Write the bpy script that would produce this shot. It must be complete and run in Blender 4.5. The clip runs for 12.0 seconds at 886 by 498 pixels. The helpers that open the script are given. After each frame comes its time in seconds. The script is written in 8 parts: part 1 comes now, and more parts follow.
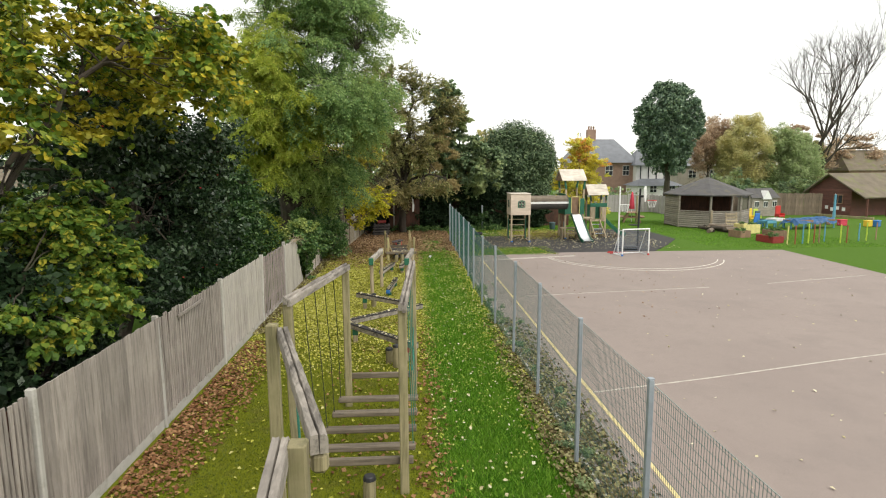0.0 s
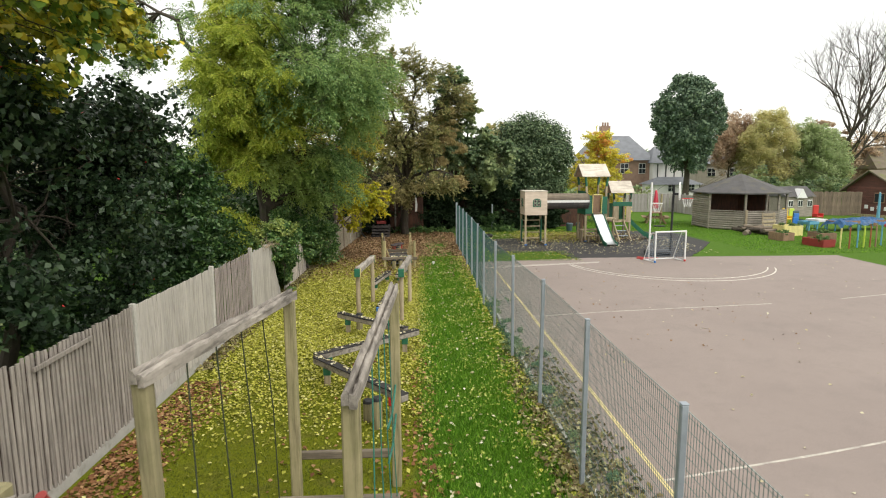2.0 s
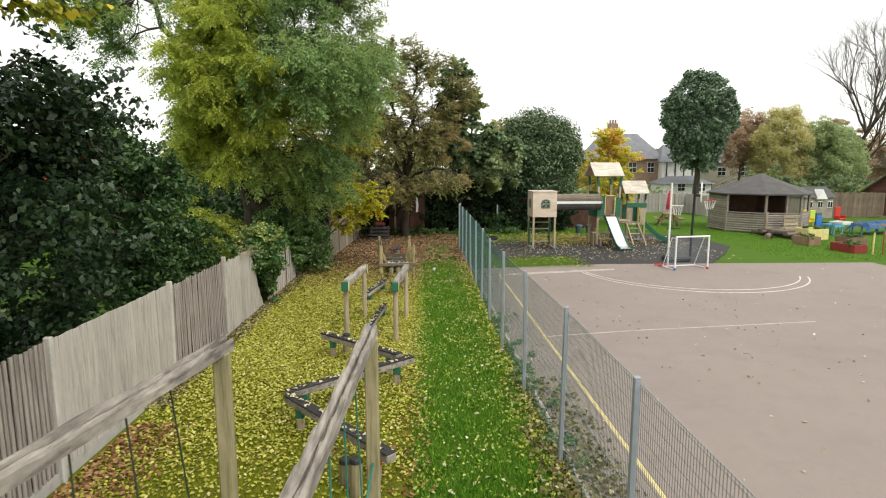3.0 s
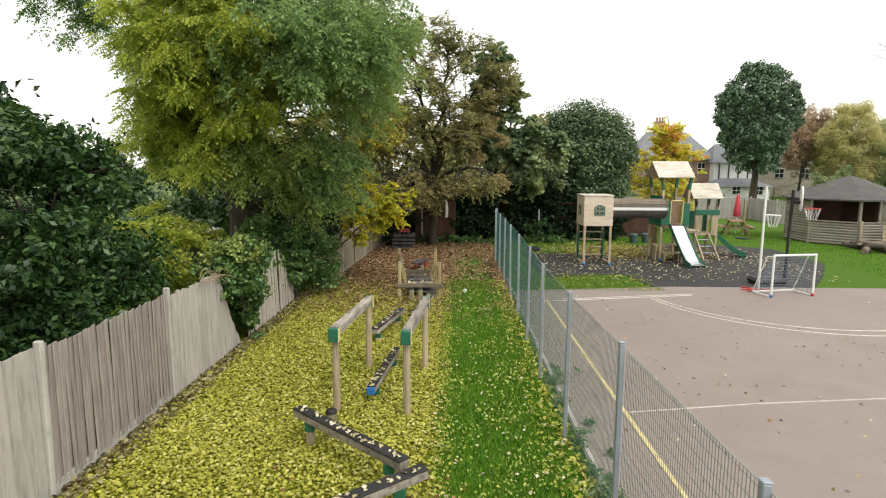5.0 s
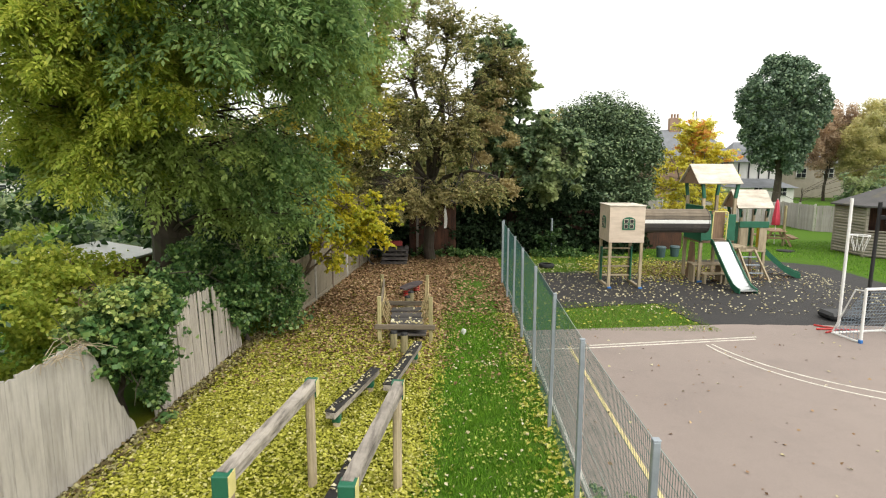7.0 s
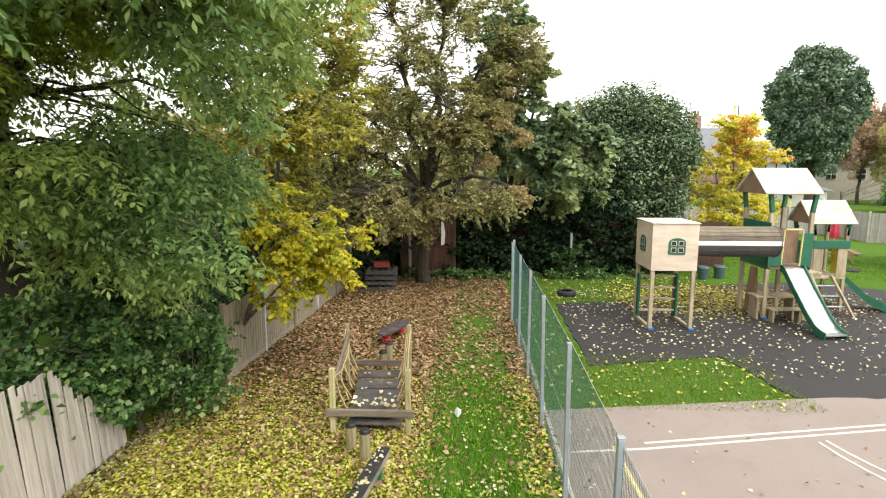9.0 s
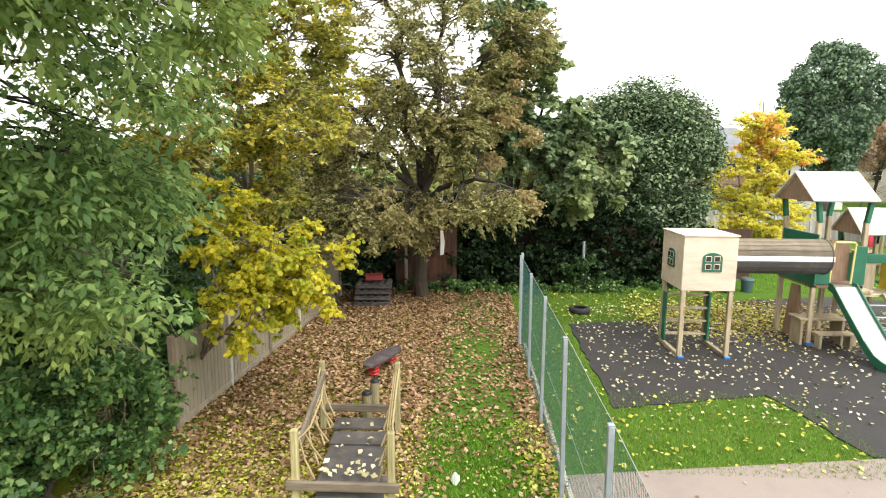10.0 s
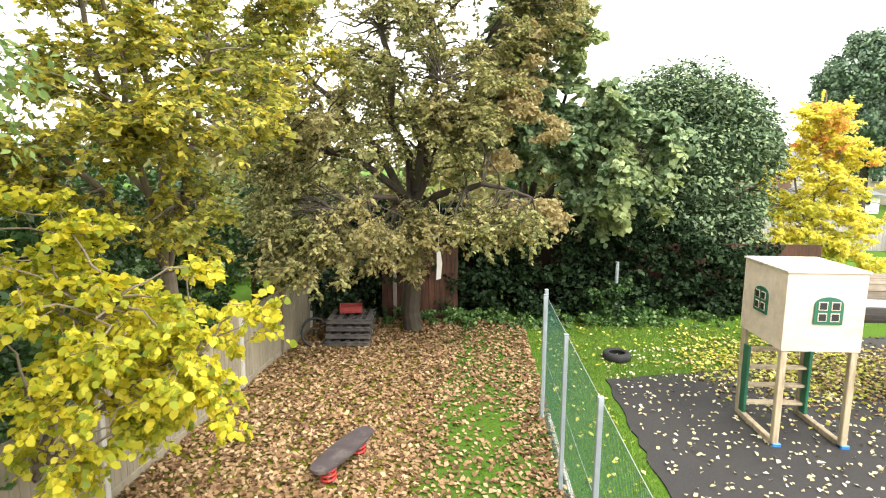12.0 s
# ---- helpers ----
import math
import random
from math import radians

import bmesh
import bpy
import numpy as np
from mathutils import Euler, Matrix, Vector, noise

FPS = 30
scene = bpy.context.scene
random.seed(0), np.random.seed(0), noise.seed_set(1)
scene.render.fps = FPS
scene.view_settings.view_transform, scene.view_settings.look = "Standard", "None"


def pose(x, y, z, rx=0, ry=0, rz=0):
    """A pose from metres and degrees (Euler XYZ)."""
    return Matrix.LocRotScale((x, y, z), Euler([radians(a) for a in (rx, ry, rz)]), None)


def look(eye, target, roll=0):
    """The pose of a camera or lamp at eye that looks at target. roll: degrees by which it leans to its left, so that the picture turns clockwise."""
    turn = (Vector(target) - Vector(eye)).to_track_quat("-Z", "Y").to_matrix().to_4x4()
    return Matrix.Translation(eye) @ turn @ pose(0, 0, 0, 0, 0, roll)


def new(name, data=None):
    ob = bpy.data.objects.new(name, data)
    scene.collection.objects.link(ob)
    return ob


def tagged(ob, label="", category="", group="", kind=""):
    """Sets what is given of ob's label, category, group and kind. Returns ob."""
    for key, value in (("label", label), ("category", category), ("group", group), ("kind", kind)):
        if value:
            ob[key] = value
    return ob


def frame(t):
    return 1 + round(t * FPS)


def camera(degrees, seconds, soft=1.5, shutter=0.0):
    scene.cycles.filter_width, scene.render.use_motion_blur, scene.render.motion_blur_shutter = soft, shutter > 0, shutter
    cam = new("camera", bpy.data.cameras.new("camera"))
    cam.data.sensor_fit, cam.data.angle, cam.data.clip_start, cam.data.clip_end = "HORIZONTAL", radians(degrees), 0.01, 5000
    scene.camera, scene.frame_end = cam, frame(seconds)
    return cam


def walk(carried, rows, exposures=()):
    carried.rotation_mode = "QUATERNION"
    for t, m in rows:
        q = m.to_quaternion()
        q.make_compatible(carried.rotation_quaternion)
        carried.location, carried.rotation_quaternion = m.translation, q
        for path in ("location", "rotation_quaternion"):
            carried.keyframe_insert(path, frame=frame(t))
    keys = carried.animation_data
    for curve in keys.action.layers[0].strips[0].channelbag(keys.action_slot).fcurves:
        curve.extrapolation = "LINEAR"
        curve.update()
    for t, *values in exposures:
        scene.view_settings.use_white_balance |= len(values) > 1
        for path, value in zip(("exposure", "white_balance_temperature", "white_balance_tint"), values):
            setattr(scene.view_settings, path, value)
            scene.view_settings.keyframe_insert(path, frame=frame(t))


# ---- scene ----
cam = camera(76.0, 12.0, soft=1.1, shutter=0.2)
ROWS = [
    (0.0, 0.000, 0.000, 3.961, -3.41, -8.05, 0.28),
    (0.5, 0.083, 0.715, 3.911, -3.44, -8.08, 0.28),
    (1.0, 0.165, 1.513, 3.830, -3.32, -8.06, 0.30),
    (1.5, 0.253, 2.390, 3.749, -2.77, -8.05, 0.33),
    (2.0, 0.317, 3.266, 3.700, -2.58, -8.05, 0.31),
    (2.5, 0.397, 4.115, 3.699, -2.27, -8.13, 0.23),
    (3.0, 0.463, 5.024, 3.718, -2.19, -8.26, 0.09),
    (5.0, 0.582, 8.887, 3.639, 1.15, -8.20, -0.18),
    (5.5, 0.643, 9.819, 3.698, 1.24, -8.38, -0.20),
    (6.0, 0.684, 10.729, 3.746, 1.59, -8.44, -0.27),
    (6.5, 0.725, 11.671, 3.787, 1.57, -8.45, -0.30),
    (7.0, 0.777, 12.556, 3.839, 1.64, -8.43, -0.19),
    (9.0, 1.027, 16.597, 3.973, 2.42, -8.44, -0.08),
    (9.5, 1.037, 17.540, 4.003, 2.50, -8.49, -0.14),
    (10.0, 1.049, 18.459, 4.032, 2.71, -8.50, -0.22),
    (10.5, 1.053, 19.369, 4.061, 2.86, -8.56, -0.30),
    (11.0, 1.063, 20.305, 4.075, 2.94, -8.66, -0.35),
    (11.5, 1.069, 21.245, 4.068, 3.12, -8.66, -0.38),
    (12.0, 1.084, 22.132, 4.075, 3.33, -8.66, -0.40),
]
EXPOSURES = [(0.0, 0.45), (3.0, 0.45), (7.0, 0.66), (9.0, 1.07), (10.5, 1.46), (12.0, 1.84)]
walk(cam, [(t, pose(x, y, z, 90 + pitch, roll, yaw)) for t, x, y, z, yaw, pitch, roll in ROWS], EXPOSURES)

# ---- sky and sun: bright overcast autumn day ----
SUN_EL, SUN_AZ = radians(48), radians(140)
world = bpy.data.worlds.new("overcast_sky")
scene.world = world
world.use_nodes = True
wn, wl = world.node_tree.nodes, world.node_tree.links
sky = wn.new("ShaderNodeTexSky")
sky.sky_type = "NISHITA"
sky.sun_disc = False
sky.sun_elevation, sky.sun_rotation = SUN_EL, SUN_AZ
dim = wn.new("ShaderNodeVectorMath")
dim.operation = "SCALE"
dim.inputs["Scale"].default_value = 0.10
wl.new(sky.outputs[0], dim.inputs[0])
cloud_co = wn.new("ShaderNodeTexCoord")
cloud_noise = wn.new("ShaderNodeTexNoise")
cloud_noise.inputs["Scale"].default_value = 2.2
cloud_noise.inputs["Detail"].default_value = 4
wl.new(cloud_co.outputs["Generated"], cloud_noise.inputs["Vector"])
cloud_ramp = wn.new("ShaderNodeValToRGB")
cloud_ramp.color_ramp.elements[0].position, cloud_ramp.color_ramp.elements[0].color = 0.3, (0.98, 0.965, 0.90, 1)
cloud_ramp.color_ramp.elements[1].position, cloud_ramp.color_ramp.elements[1].color = 0.7, (1.05, 1.03, 0.97, 1)
wl.new(cloud_noise.outputs["Fac"], cloud_ramp.inputs[0])
sky_mix = wn.new("ShaderNodeMix")
sky_mix.data_type = "RGBA"
sky_mix.inputs[0].default_value = 0.86
wl.new(dim.outputs[0], sky_mix.inputs[6])
wl.new(cloud_ramp.outputs[0], sky_mix.inputs[7])
wl.new(sky_mix.outputs[2], wn["Background"].inputs["Color"])
wn["Background"].inputs["Strength"].default_value = 1.0
sun_data = bpy.data.lights.new("sun", "SUN")
sun_data.energy, sun_data.angle, sun_data.color = 1.5, radians(40), (1.0, 0.97, 0.90)
sun = new("sun", sun_data)
sun.matrix_world = look((0, 0, 0), (-math.sin(SUN_AZ) * math.cos(SUN_EL), -math.cos(SUN_AZ) * math.cos(SUN_EL), -math.sin(SUN_EL)))

# ---- materials ----
def node_mat(name):
    m = bpy.data.materials.new(name)
    m.use_nodes = True
    return m, m.node_tree.nodes, m.node_tree.links, m.node_tree.nodes["Principled BSDF"]


def ramp_of(nodes, links, fac, stops):
    r = nodes.new("ShaderNodeValToRGB")
    els = r.color_ramp.elements
    while len(els) < len(stops):
        els.new(0.5)
    for el, (p, c) in zip(els, stops):
        el.position, el.color = p, (*c, 1)
    links.new(fac, r.inputs[0])
    return r.outputs[0]


def noise_of(nodes, links, vec, scale, detail=4.0, rough=0.55):
    n = nodes.new("ShaderNodeTexNoise")
    n.inputs["Scale"].default_value, n.inputs["Detail"].default_value, n.inputs["Roughness"].default_value = scale, detail, rough
    links.new(vec, n.inputs["Vector"])
    return n.outputs["Fac"]


def mixed(nodes, links, fac, a, b, blend="MIX"):
    m = nodes.new("ShaderNodeMix")
    m.data_type, m.blend_type = "RGBA", blend
    for socket, v in ((0, fac), (6, a), (7, b)):
        if hasattr(v, "node"):
            links.new(v, m.inputs[socket])
        else:
            m.inputs[socket].default_value = v if socket == 0 else (*v, 1)
    return m.outputs[2]


def bumped(nodes, links, bsdf, height, strength, dist=0.01):
    b = nodes.new("ShaderNodeBump")
    b.inputs["Strength"].default_value, b.inputs["Distance"].default_value = strength, dist
    links.new(height, b.inputs["Height"])
    links.new(b.outputs[0], bsdf.inputs["Normal"])


def plain(name, base, rough=0.6, metal=0.0, vary=0.18, scale=6.0, bump=0.15, stain=None, per_object=0.0):
    """A painted, plastic or mineral surface with coarse and fine variation."""
    m, n, l, p = node_mat(name)
    co = n.new("ShaderNodeTexCoord").outputs["Object"]
    coarse, fine = noise_of(n, l, co, scale), noise_of(n, l, co, scale * 14, 3)
    dark, light = [c * (1 - vary) for c in base], [min(1, c * (1 + vary)) for c in base]
    c = ramp_of(n, l, coarse, [(0.3, dark), (0.7, light)])
    c = mixed(n, l, 0.35, c, ramp_of(n, l, fine, [(0.3, dark), (0.75, light)]))
    if stain:
        f = ramp_of(n, l, noise_of(n, l, co, scale * 0.6, 6, 0.7), [(0.52, (0, 0, 0)), (0.68, (1, 1, 1))])
        c = mixed(n, l, f, c, stain)
    if per_object:
        oi = n.new("ShaderNodeObjectInfo")
        c = mixed(n, l, 1.0, c, ramp_of(n, l, oi.outputs["Random"], [(0, [1 - per_object] * 3), (1, [1 + per_object] * 3)]), "MULTIPLY")
    l.new(c, p.inputs["Base Color"])
    p.inputs["Roughness"].default_value, p.inputs["Metallic"].default_value = rough, metal
    if bump:
        bumped(n, l, p, fine, bump, 0.004)
    return m


def wood(name, light, dark, axis=2, moss=None, rough=0.8, per_object=0.2, grain=26):
    """Weathered timber; the grain runs along the given local axis."""
    m, n, l, p = node_mat(name)
    co = n.new("ShaderNodeTexCoord").outputs["Object"]
    mp = n.new("ShaderNodeMapping")
    sc = [grain, grain, grain]
    sc[axis] = 1.6
    mp.inputs["Scale"].default_value = sc
    oi = n.new("ShaderNodeObjectInfo")
    l.new(co, mp.inputs["Vector"])
    off = n.new("ShaderNodeVectorMath")
    off.operation = "ADD"
    l.new(mp.outputs[0], off.inputs[0])
    comb = n.new("ShaderNodeCombineXYZ")
    big = n.new("ShaderNodeMath")
    big.operation = "MULTIPLY"
    big.inputs[1].default_value = 80
    l.new(oi.outputs["Random"], big.inputs[0])
    for i in range(3):
        l.new(big.outputs[0], comb.inputs[i])
    l.new(comb.outputs[0], off.inputs[1])
    g = noise_of(n, l, off.outputs[0], 1.0, 5, 0.65)
    c = ramp_of(n, l, g, [(0.3, dark), (0.52, light), (0.75, [min(1, v * 1.15) for v in light])])
    patch = noise_of(n, l, co, 1.7, 5, 0.7)
    c = mixed(n, l, ramp_of(n, l, patch, [(0.42, (0, 0, 0)), (0.7, (0.6, 0.6, 0.6))]), c, moss or [v * 0.75 for v in dark])
    c = mixed(n, l, 1.0, c, ramp_of(n, l, oi.outputs["Random"], [(0, [1 - per_object] * 3), (1, [1 + per_object] * 3)]), "MULTIPLY")
    l.new(c, p.inputs["Base Color"])
    p.inputs["Roughness"].default_value = rough
    bumped(n, l, p, g, 0.5, 0.006)
    return m


def leafy(name, stops, gloss=0.45, through_light=0.3, patch=None, patch_scale=0.6, spec=0.3):
    """Leaves: each its own tone, with broad patches of another tone."""
    m, n, l, p = node_mat(name)
    geo = n.new("ShaderNodeNewGeometry")
    c = ramp_of(n, l, geo.outputs["Random Per Island"], stops)
    if patch:
        f = ramp_of(n, l, noise_of(n, l, geo.outputs["Position"], patch_scale, 3), [(0.47, (0, 0, 0)), (0.62, (0.85, 0.85, 0.85))])
        c = mixed(n, l, f, c, mixed(n, l, 0.4, patch, c))
    l.new(c, p.inputs["Base Color"])
    p.inputs["Roughness"].default_value = gloss
    p.inputs["Specular IOR Level"].default_value = spec
    tr = n.new("ShaderNodeBsdfTranslucent")
    l.new(c, tr.inputs["Color"])
    mx = n.new("ShaderNodeMixShader")
    mx.inputs[0].default_value = through_light
    l.new(p.outputs[0], mx.inputs[1])
    l.new(tr.outputs[0], mx.inputs[2])
    l.new(mx.outputs[0], n["Material Output"].inputs["Surface"])
    return m


M_FENCE = wood("weathered_fence_board", (0.345, 0.305, 0.270), (0.150, 0.130, 0.114), 2, (0.215, 0.188, 0.160), per_object=0.15)
M_SLAT = wood("pale_silvered_slat", (0.50, 0.45, 0.40), (0.27, 0.235, 0.205), 2, (0.36, 0.32, 0.27), per_object=0.14)
M_BAYBOARD = wood("smooth_pale_board", (0.46, 0.425, 0.385), (0.27, 0.245, 0.22), 2, (0.35, 0.32, 0.285), per_object=0.07, grain=16)
M_RIBBED = wood("mauve_grey_board", (0.36, 0.31, 0.285), (0.17, 0.145, 0.135), 2, (0.25, 0.215, 0.195), per_object=0.12)
M_TWIG = plain("dead_twig", (0.36, 0.29, 0.20), 0.9, vary=0.3, scale=9, bump=0.3)
M_GARDEN_BOARD = wood("grey_lilac_board", (0.38, 0.35, 0.34), (0.27, 0.245, 0.235), 2, (0.27, 0.25, 0.22), per_object=0.12)
M_FENCE_DARK = wood("brown_fence_board", (0.22, 0.165, 0.12), (0.11, 0.085, 0.062), 2)
M_CONCRETE = plain("concrete", (0.46, 0.44, 0.40), 0.9, vary=0.15, scale=5, bump=0.4, stain=(0.30, 0.29, 0.24), per_object=0.1)
M_POST_WOOD = wood("green_tinged_timber", (0.31, 0.265, 0.15), (0.14, 0.12, 0.065), 2, (0.15, 0.15, 0.055))
M_BEAM = wood("weathered_beam", (0.36, 0.32, 0.275), (0.085, 0.072, 0.060), 1, (0.040, 0.035, 0.030), grain=15)
M_RUNG = wood("grey_plank", (0.20, 0.162, 0.118), (0.075, 0.062, 0.050), 0, (0.08, 0.066, 0.046))
M_DECK = plain("dark_deck_board", (0.075, 0.068, 0.066), 0.7, vary=0.3, scale=4, bump=0.3, stain=(0.14, 0.12, 0.10), per_object=0.15)
M_BRIDGE_POST = wood("green_stained_post", (0.42, 0.365, 0.19), (0.22, 0.19, 0.085), 2, (0.20, 0.19, 0.07))
M_ROCKER = plain("worn_dark_rubber_board", (0.062, 0.047, 0.050), 0.7, vary=0.35, scale=5, bump=0.3, stain=(0.13, 0.11, 0.10))
M_GRIP = plain("black_non_slip_board", (0.022, 0.020, 0.020), 0.75, vary=0.3, scale=6, bump=0.4, stain=(0.05, 0.045, 0.04), per_object=0.15)
M_NEWWOOD = wood("pale_timber", (0.45, 0.365, 0.25), (0.26, 0.20, 0.13), 2, (0.25, 0.22, 0.14), grain=14)
M_PLY = wood("pale_plywood", (0.70, 0.58, 0.47), (0.56, 0.45, 0.35), 0, (0.60, 0.48, 0.38), rough=0.6, per_object=0.05, grain=7)
M_PLY_ROOF = wood("weathered_roof_panel", (0.66, 0.60, 0.51), (0.42, 0.36, 0.29), 0, (0.36, 0.31, 0.25), per_object=0.05, grain=9)
M_BROWN_PANEL = wood("brown_panel", (0.30, 0.19, 0.12), (0.18, 0.11, 0.07), 2, (0.16, 0.11, 0.07))
M_GREEN = plain("green_painted_panel", (0.02, 0.13, 0.075), 0.45, vary=0.2, scale=4, bump=0.08)
M_BLUE = plain("blue_plastic", (0.03, 0.17, 0.50), 0.4, bump=0.05)
M_RED = plain("red_plastic", (0.52, 0.035, 0.03), 0.45, bump=0.05)
M_CRATE = plain("faded_red_plastic", (0.28, 0.035, 0.03), 0.6, bump=0.1)
M_YELLOW = plain("yellow_paint", (0.75, 0.52, 0.05), 0.5, bump=0.05)
M_TARP = plain("blue_tarpaulin", (0.06, 0.20, 0.46), 0.4, vary=0.35, scale=3, bump=0.15, stain=(0.25, 0.36, 0.55))
M_PALE_YELLOW = plain("pale_yellow_paint", (0.70, 0.62, 0.25), 0.6, bump=0.1)
M_ORANGE = plain("rust_orange_paint", (0.30, 0.10, 0.04), 0.6, bump=0.05)
M_LIGHTBLUE = plain("light_blue_paint", (0.12, 0.34, 0.48), 0.5, bump=0.05)
M_LIME = plain("lime_paint", (0.50, 0.62, 0.08), 0.5, bump=0.05)
M_WHITE = plain("white_paint", (0.80, 0.80, 0.78), 0.45, vary=0.06, bump=0.06)
M_BLACK = plain("black_plastic", (0.018, 0.018, 0.02), 0.5, vary=0.3, bump=0.1)
M_RUBBER = plain("tyre_rubber", (0.022, 0.022, 0.023), 0.75, vary=0.3, scale=12, bump=0.3)
M_STEEL = plain("slide_steel", (0.72, 0.73, 0.74), 0.28, 0.85, vary=0.08, scale=3, bump=0.03)
M_GALV = plain("galvanised_post", (0.33, 0.37, 0.41), 0.55, 0.3, vary=0.15, scale=8, bump=0.1)
M_WIRE = plain("dark_green_mesh_wire", (0.022, 0.095, 0.080), 0.55, vary=0.2, bump=0)
M_STRAIN = plain("straining_wire", (0.38, 0.42, 0.40), 0.5, 0.4, bump=0)
M_ROPE_GREEN = plain("green_rope", (0.03, 0.17, 0.12), 0.8, vary=0.3, scale=40, bump=0.5)
M_ROPE_DARK = plain("dark_rope", (0.035, 0.045, 0.020), 0.85, vary=0.3, scale=40, bump=0.5)
M_ROPE_TAN = plain("tan_rope", (0.42, 0.33, 0.17), 0.85, vary=0.3, scale=40, bump=0.5)
M_BIN = plain("teal_plastic", (0.055, 0.10, 0.11), 0.5, vary=0.15, bump=0.05)
M_NET = plain("grey_blue_net", (0.30, 0.36, 0.42), 0.7, bump=0)
M_ROOF_FELT = plain("grey_roof_felt", (0.092, 0.088, 0.088), 0.85, vary=0.3, scale=2, bump=0.4, stain=(0.13, 0.12, 0.085))
M_SLATE = plain("grey_slate", (0.19, 0.20, 0.22), 0.6, vary=0.22, scale=1.5, bump=0.2, per_object=0.12)
M_MOSS_ROOF = plain("mossy_roof", (0.17, 0.14, 0.10), 0.9, vary=0.3, scale=1.4, bump=0.5, stain=(0.16, 0.18, 0.05))
M_BRICK = plain("pale_brown_brick", (0.34, 0.22, 0.165), 0.85, vary=0.25, scale=2, bump=0.3)
M_PEBBLE = plain("beige_pebbledash", (0.46, 0.41, 0.35), 0.9, vary=0.15, scale=2, bump=0.3)
M_PARASOL = plain("pinkish_red_canvas", (0.62, 0.06, 0.10), 0.8, vary=0.15, bump=0.2)
M_RENDER_WALL = plain("white_render", (0.74, 0.73, 0.70), 0.8, vary=0.06, scale=1, bump=0.1)
M_SHED = wood("dark_red_shed_board", (0.14, 0.055, 0.04), (0.08, 0.035, 0.027), 0, (0.075, 0.04, 0.032))
M_LOG = wood("grey_half_log", (0.33, 0.295, 0.25), (0.15, 0.13, 0.105), 0, (0.20, 0.175, 0.14))
M_DARKGLASS = plain("dark_window_glass", (0.03, 0.035, 0.04), 0.08, vary=0.1, bump=0)
M_BARK = plain("bark", (0.060, 0.047, 0.035), 0.9, vary=0.4, scale=5, bump=0.9, stain=(0.055, 0.065, 0.028))
M_BARK_PALE = plain("pale_bark", (0.20, 0.16, 0.12), 0.9, vary=0.35, scale=5, bump=0.8)
M_LINE = plain("worn_white_line", (0.66, 0.62, 0.55), 0.8, vary=0.2, scale=9, bump=0.1, stain=(0.40, 0.35, 0.31))
M_LINE_DIM = plain("faint_white_line", (0.52, 0.48, 0.42), 0.8, vary=0.25, scale=7, bump=0.1, stain=(0.34, 0.29, 0.26))
M_LINE_Y = plain("worn_yellow_line", (0.66, 0.55, 0.27), 0.8, vary=0.15, scale=9, bump=0.1, stain=(0.46, 0.39, 0.24))

L_BIG = leafy("lime_hazel_leaf", [(0, (0.055, 0.12, 0.020)), (0.45, (0.16, 0.26, 0.034)), (0.8, (0.42, 0.44, 0.05)), (1, (0.72, 0.56, 0.05))], 0.5, 0.35, patch=(0.70, 0.54, 0.06), patch_scale=0.5)
L_HOLLY = leafy("holly_leaf", [(0, (0.016, 0.032, 0.016)), (0.6, (0.034, 0.068, 0.028)), (1, (0.09, 0.135, 0.066))], 0.32, 0.1)
# Ivy darker and duller than L_IVY: the hedge's deep shade put into colour.
L_SHADE = leafy("shade_tinted_ivy_leaf", [(0, (0.014, 0.026, 0.013)), (0.6, (0.026, 0.050, 0.022)), (1, (0.055, 0.085, 0.040))], 0.6, 0.1, spec=0.08)
L_LAUREL = leafy("laurel_leaf", [(0, (0.020, 0.051, 0.017)), (0.6, (0.051, 0.109, 0.032)), (1, (0.109, 0.181, 0.051))], 0.32, 0.15)
L_IVY = leafy("ivy_leaf", [(0, (0.042, 0.098, 0.032)), (0.6, (0.105, 0.210, 0.060)), (1, (0.29, 0.40, 0.13))], 0.35, 0.25)
L_ASH = leafy("ash_leaf", [(0, (0.10, 0.19, 0.068)), (0.5, (0.225, 0.355, 0.125)), (1, (0.40, 0.52, 0.19))], 0.5, 0.5, patch=(0.44, 0.51, 0.12), patch_scale=0.30)
L_ASH_LIME = leafy("ash_leaf_yellowing", [(0, (0.25, 0.34, 0.05)), (0.5, (0.45, 0.52, 0.08)), (1, (0.68, 0.67, 0.13))], 0.5, 0.5, patch=(0.26, 0.35, 0.06), patch_scale=0.6)
L_YELLOW = leafy("yellow_leaf", [(0, (0.22, 0.30, 0.04)), (0.25, (0.46, 0.46, 0.04)), (0.5, (0.74, 0.64, 0.05)), (1, (0.90, 0.80, 0.10))], 0.5, 0.6, patch=(0.36, 0.42, 0.05), patch_scale=1.3)
L_MAPLE = leafy("olive_brown_leaf", [(0, (0.10, 0.12, 0.045)), (0.35, (0.26, 0.28, 0.105)), (0.8, (0.46, 0.45, 0.18)), (1, (0.66, 0.52, 0.25))], 0.5, 0.5, patch=(0.42, 0.34, 0.16), patch_scale=0.35)
L_TAN = leafy("tan_autumn_leaf", [(0, (0.34, 0.29, 0.13)), (0.6, (0.50, 0.41, 0.20)), (1, (0.64, 0.52, 0.28))], 0.5, 0.5)
L_LIME = leafy("yellow_green_leaf", [(0, (0.10, 0.14, 0.034)), (0.35, (0.36, 0.37, 0.08)), (0.8, (0.66, 0.56, 0.09)), (1, (0.82, 0.68, 0.12))], 0.5, 0.5, patch=(0.30, 0.35, 0.11), patch_scale=0.6)
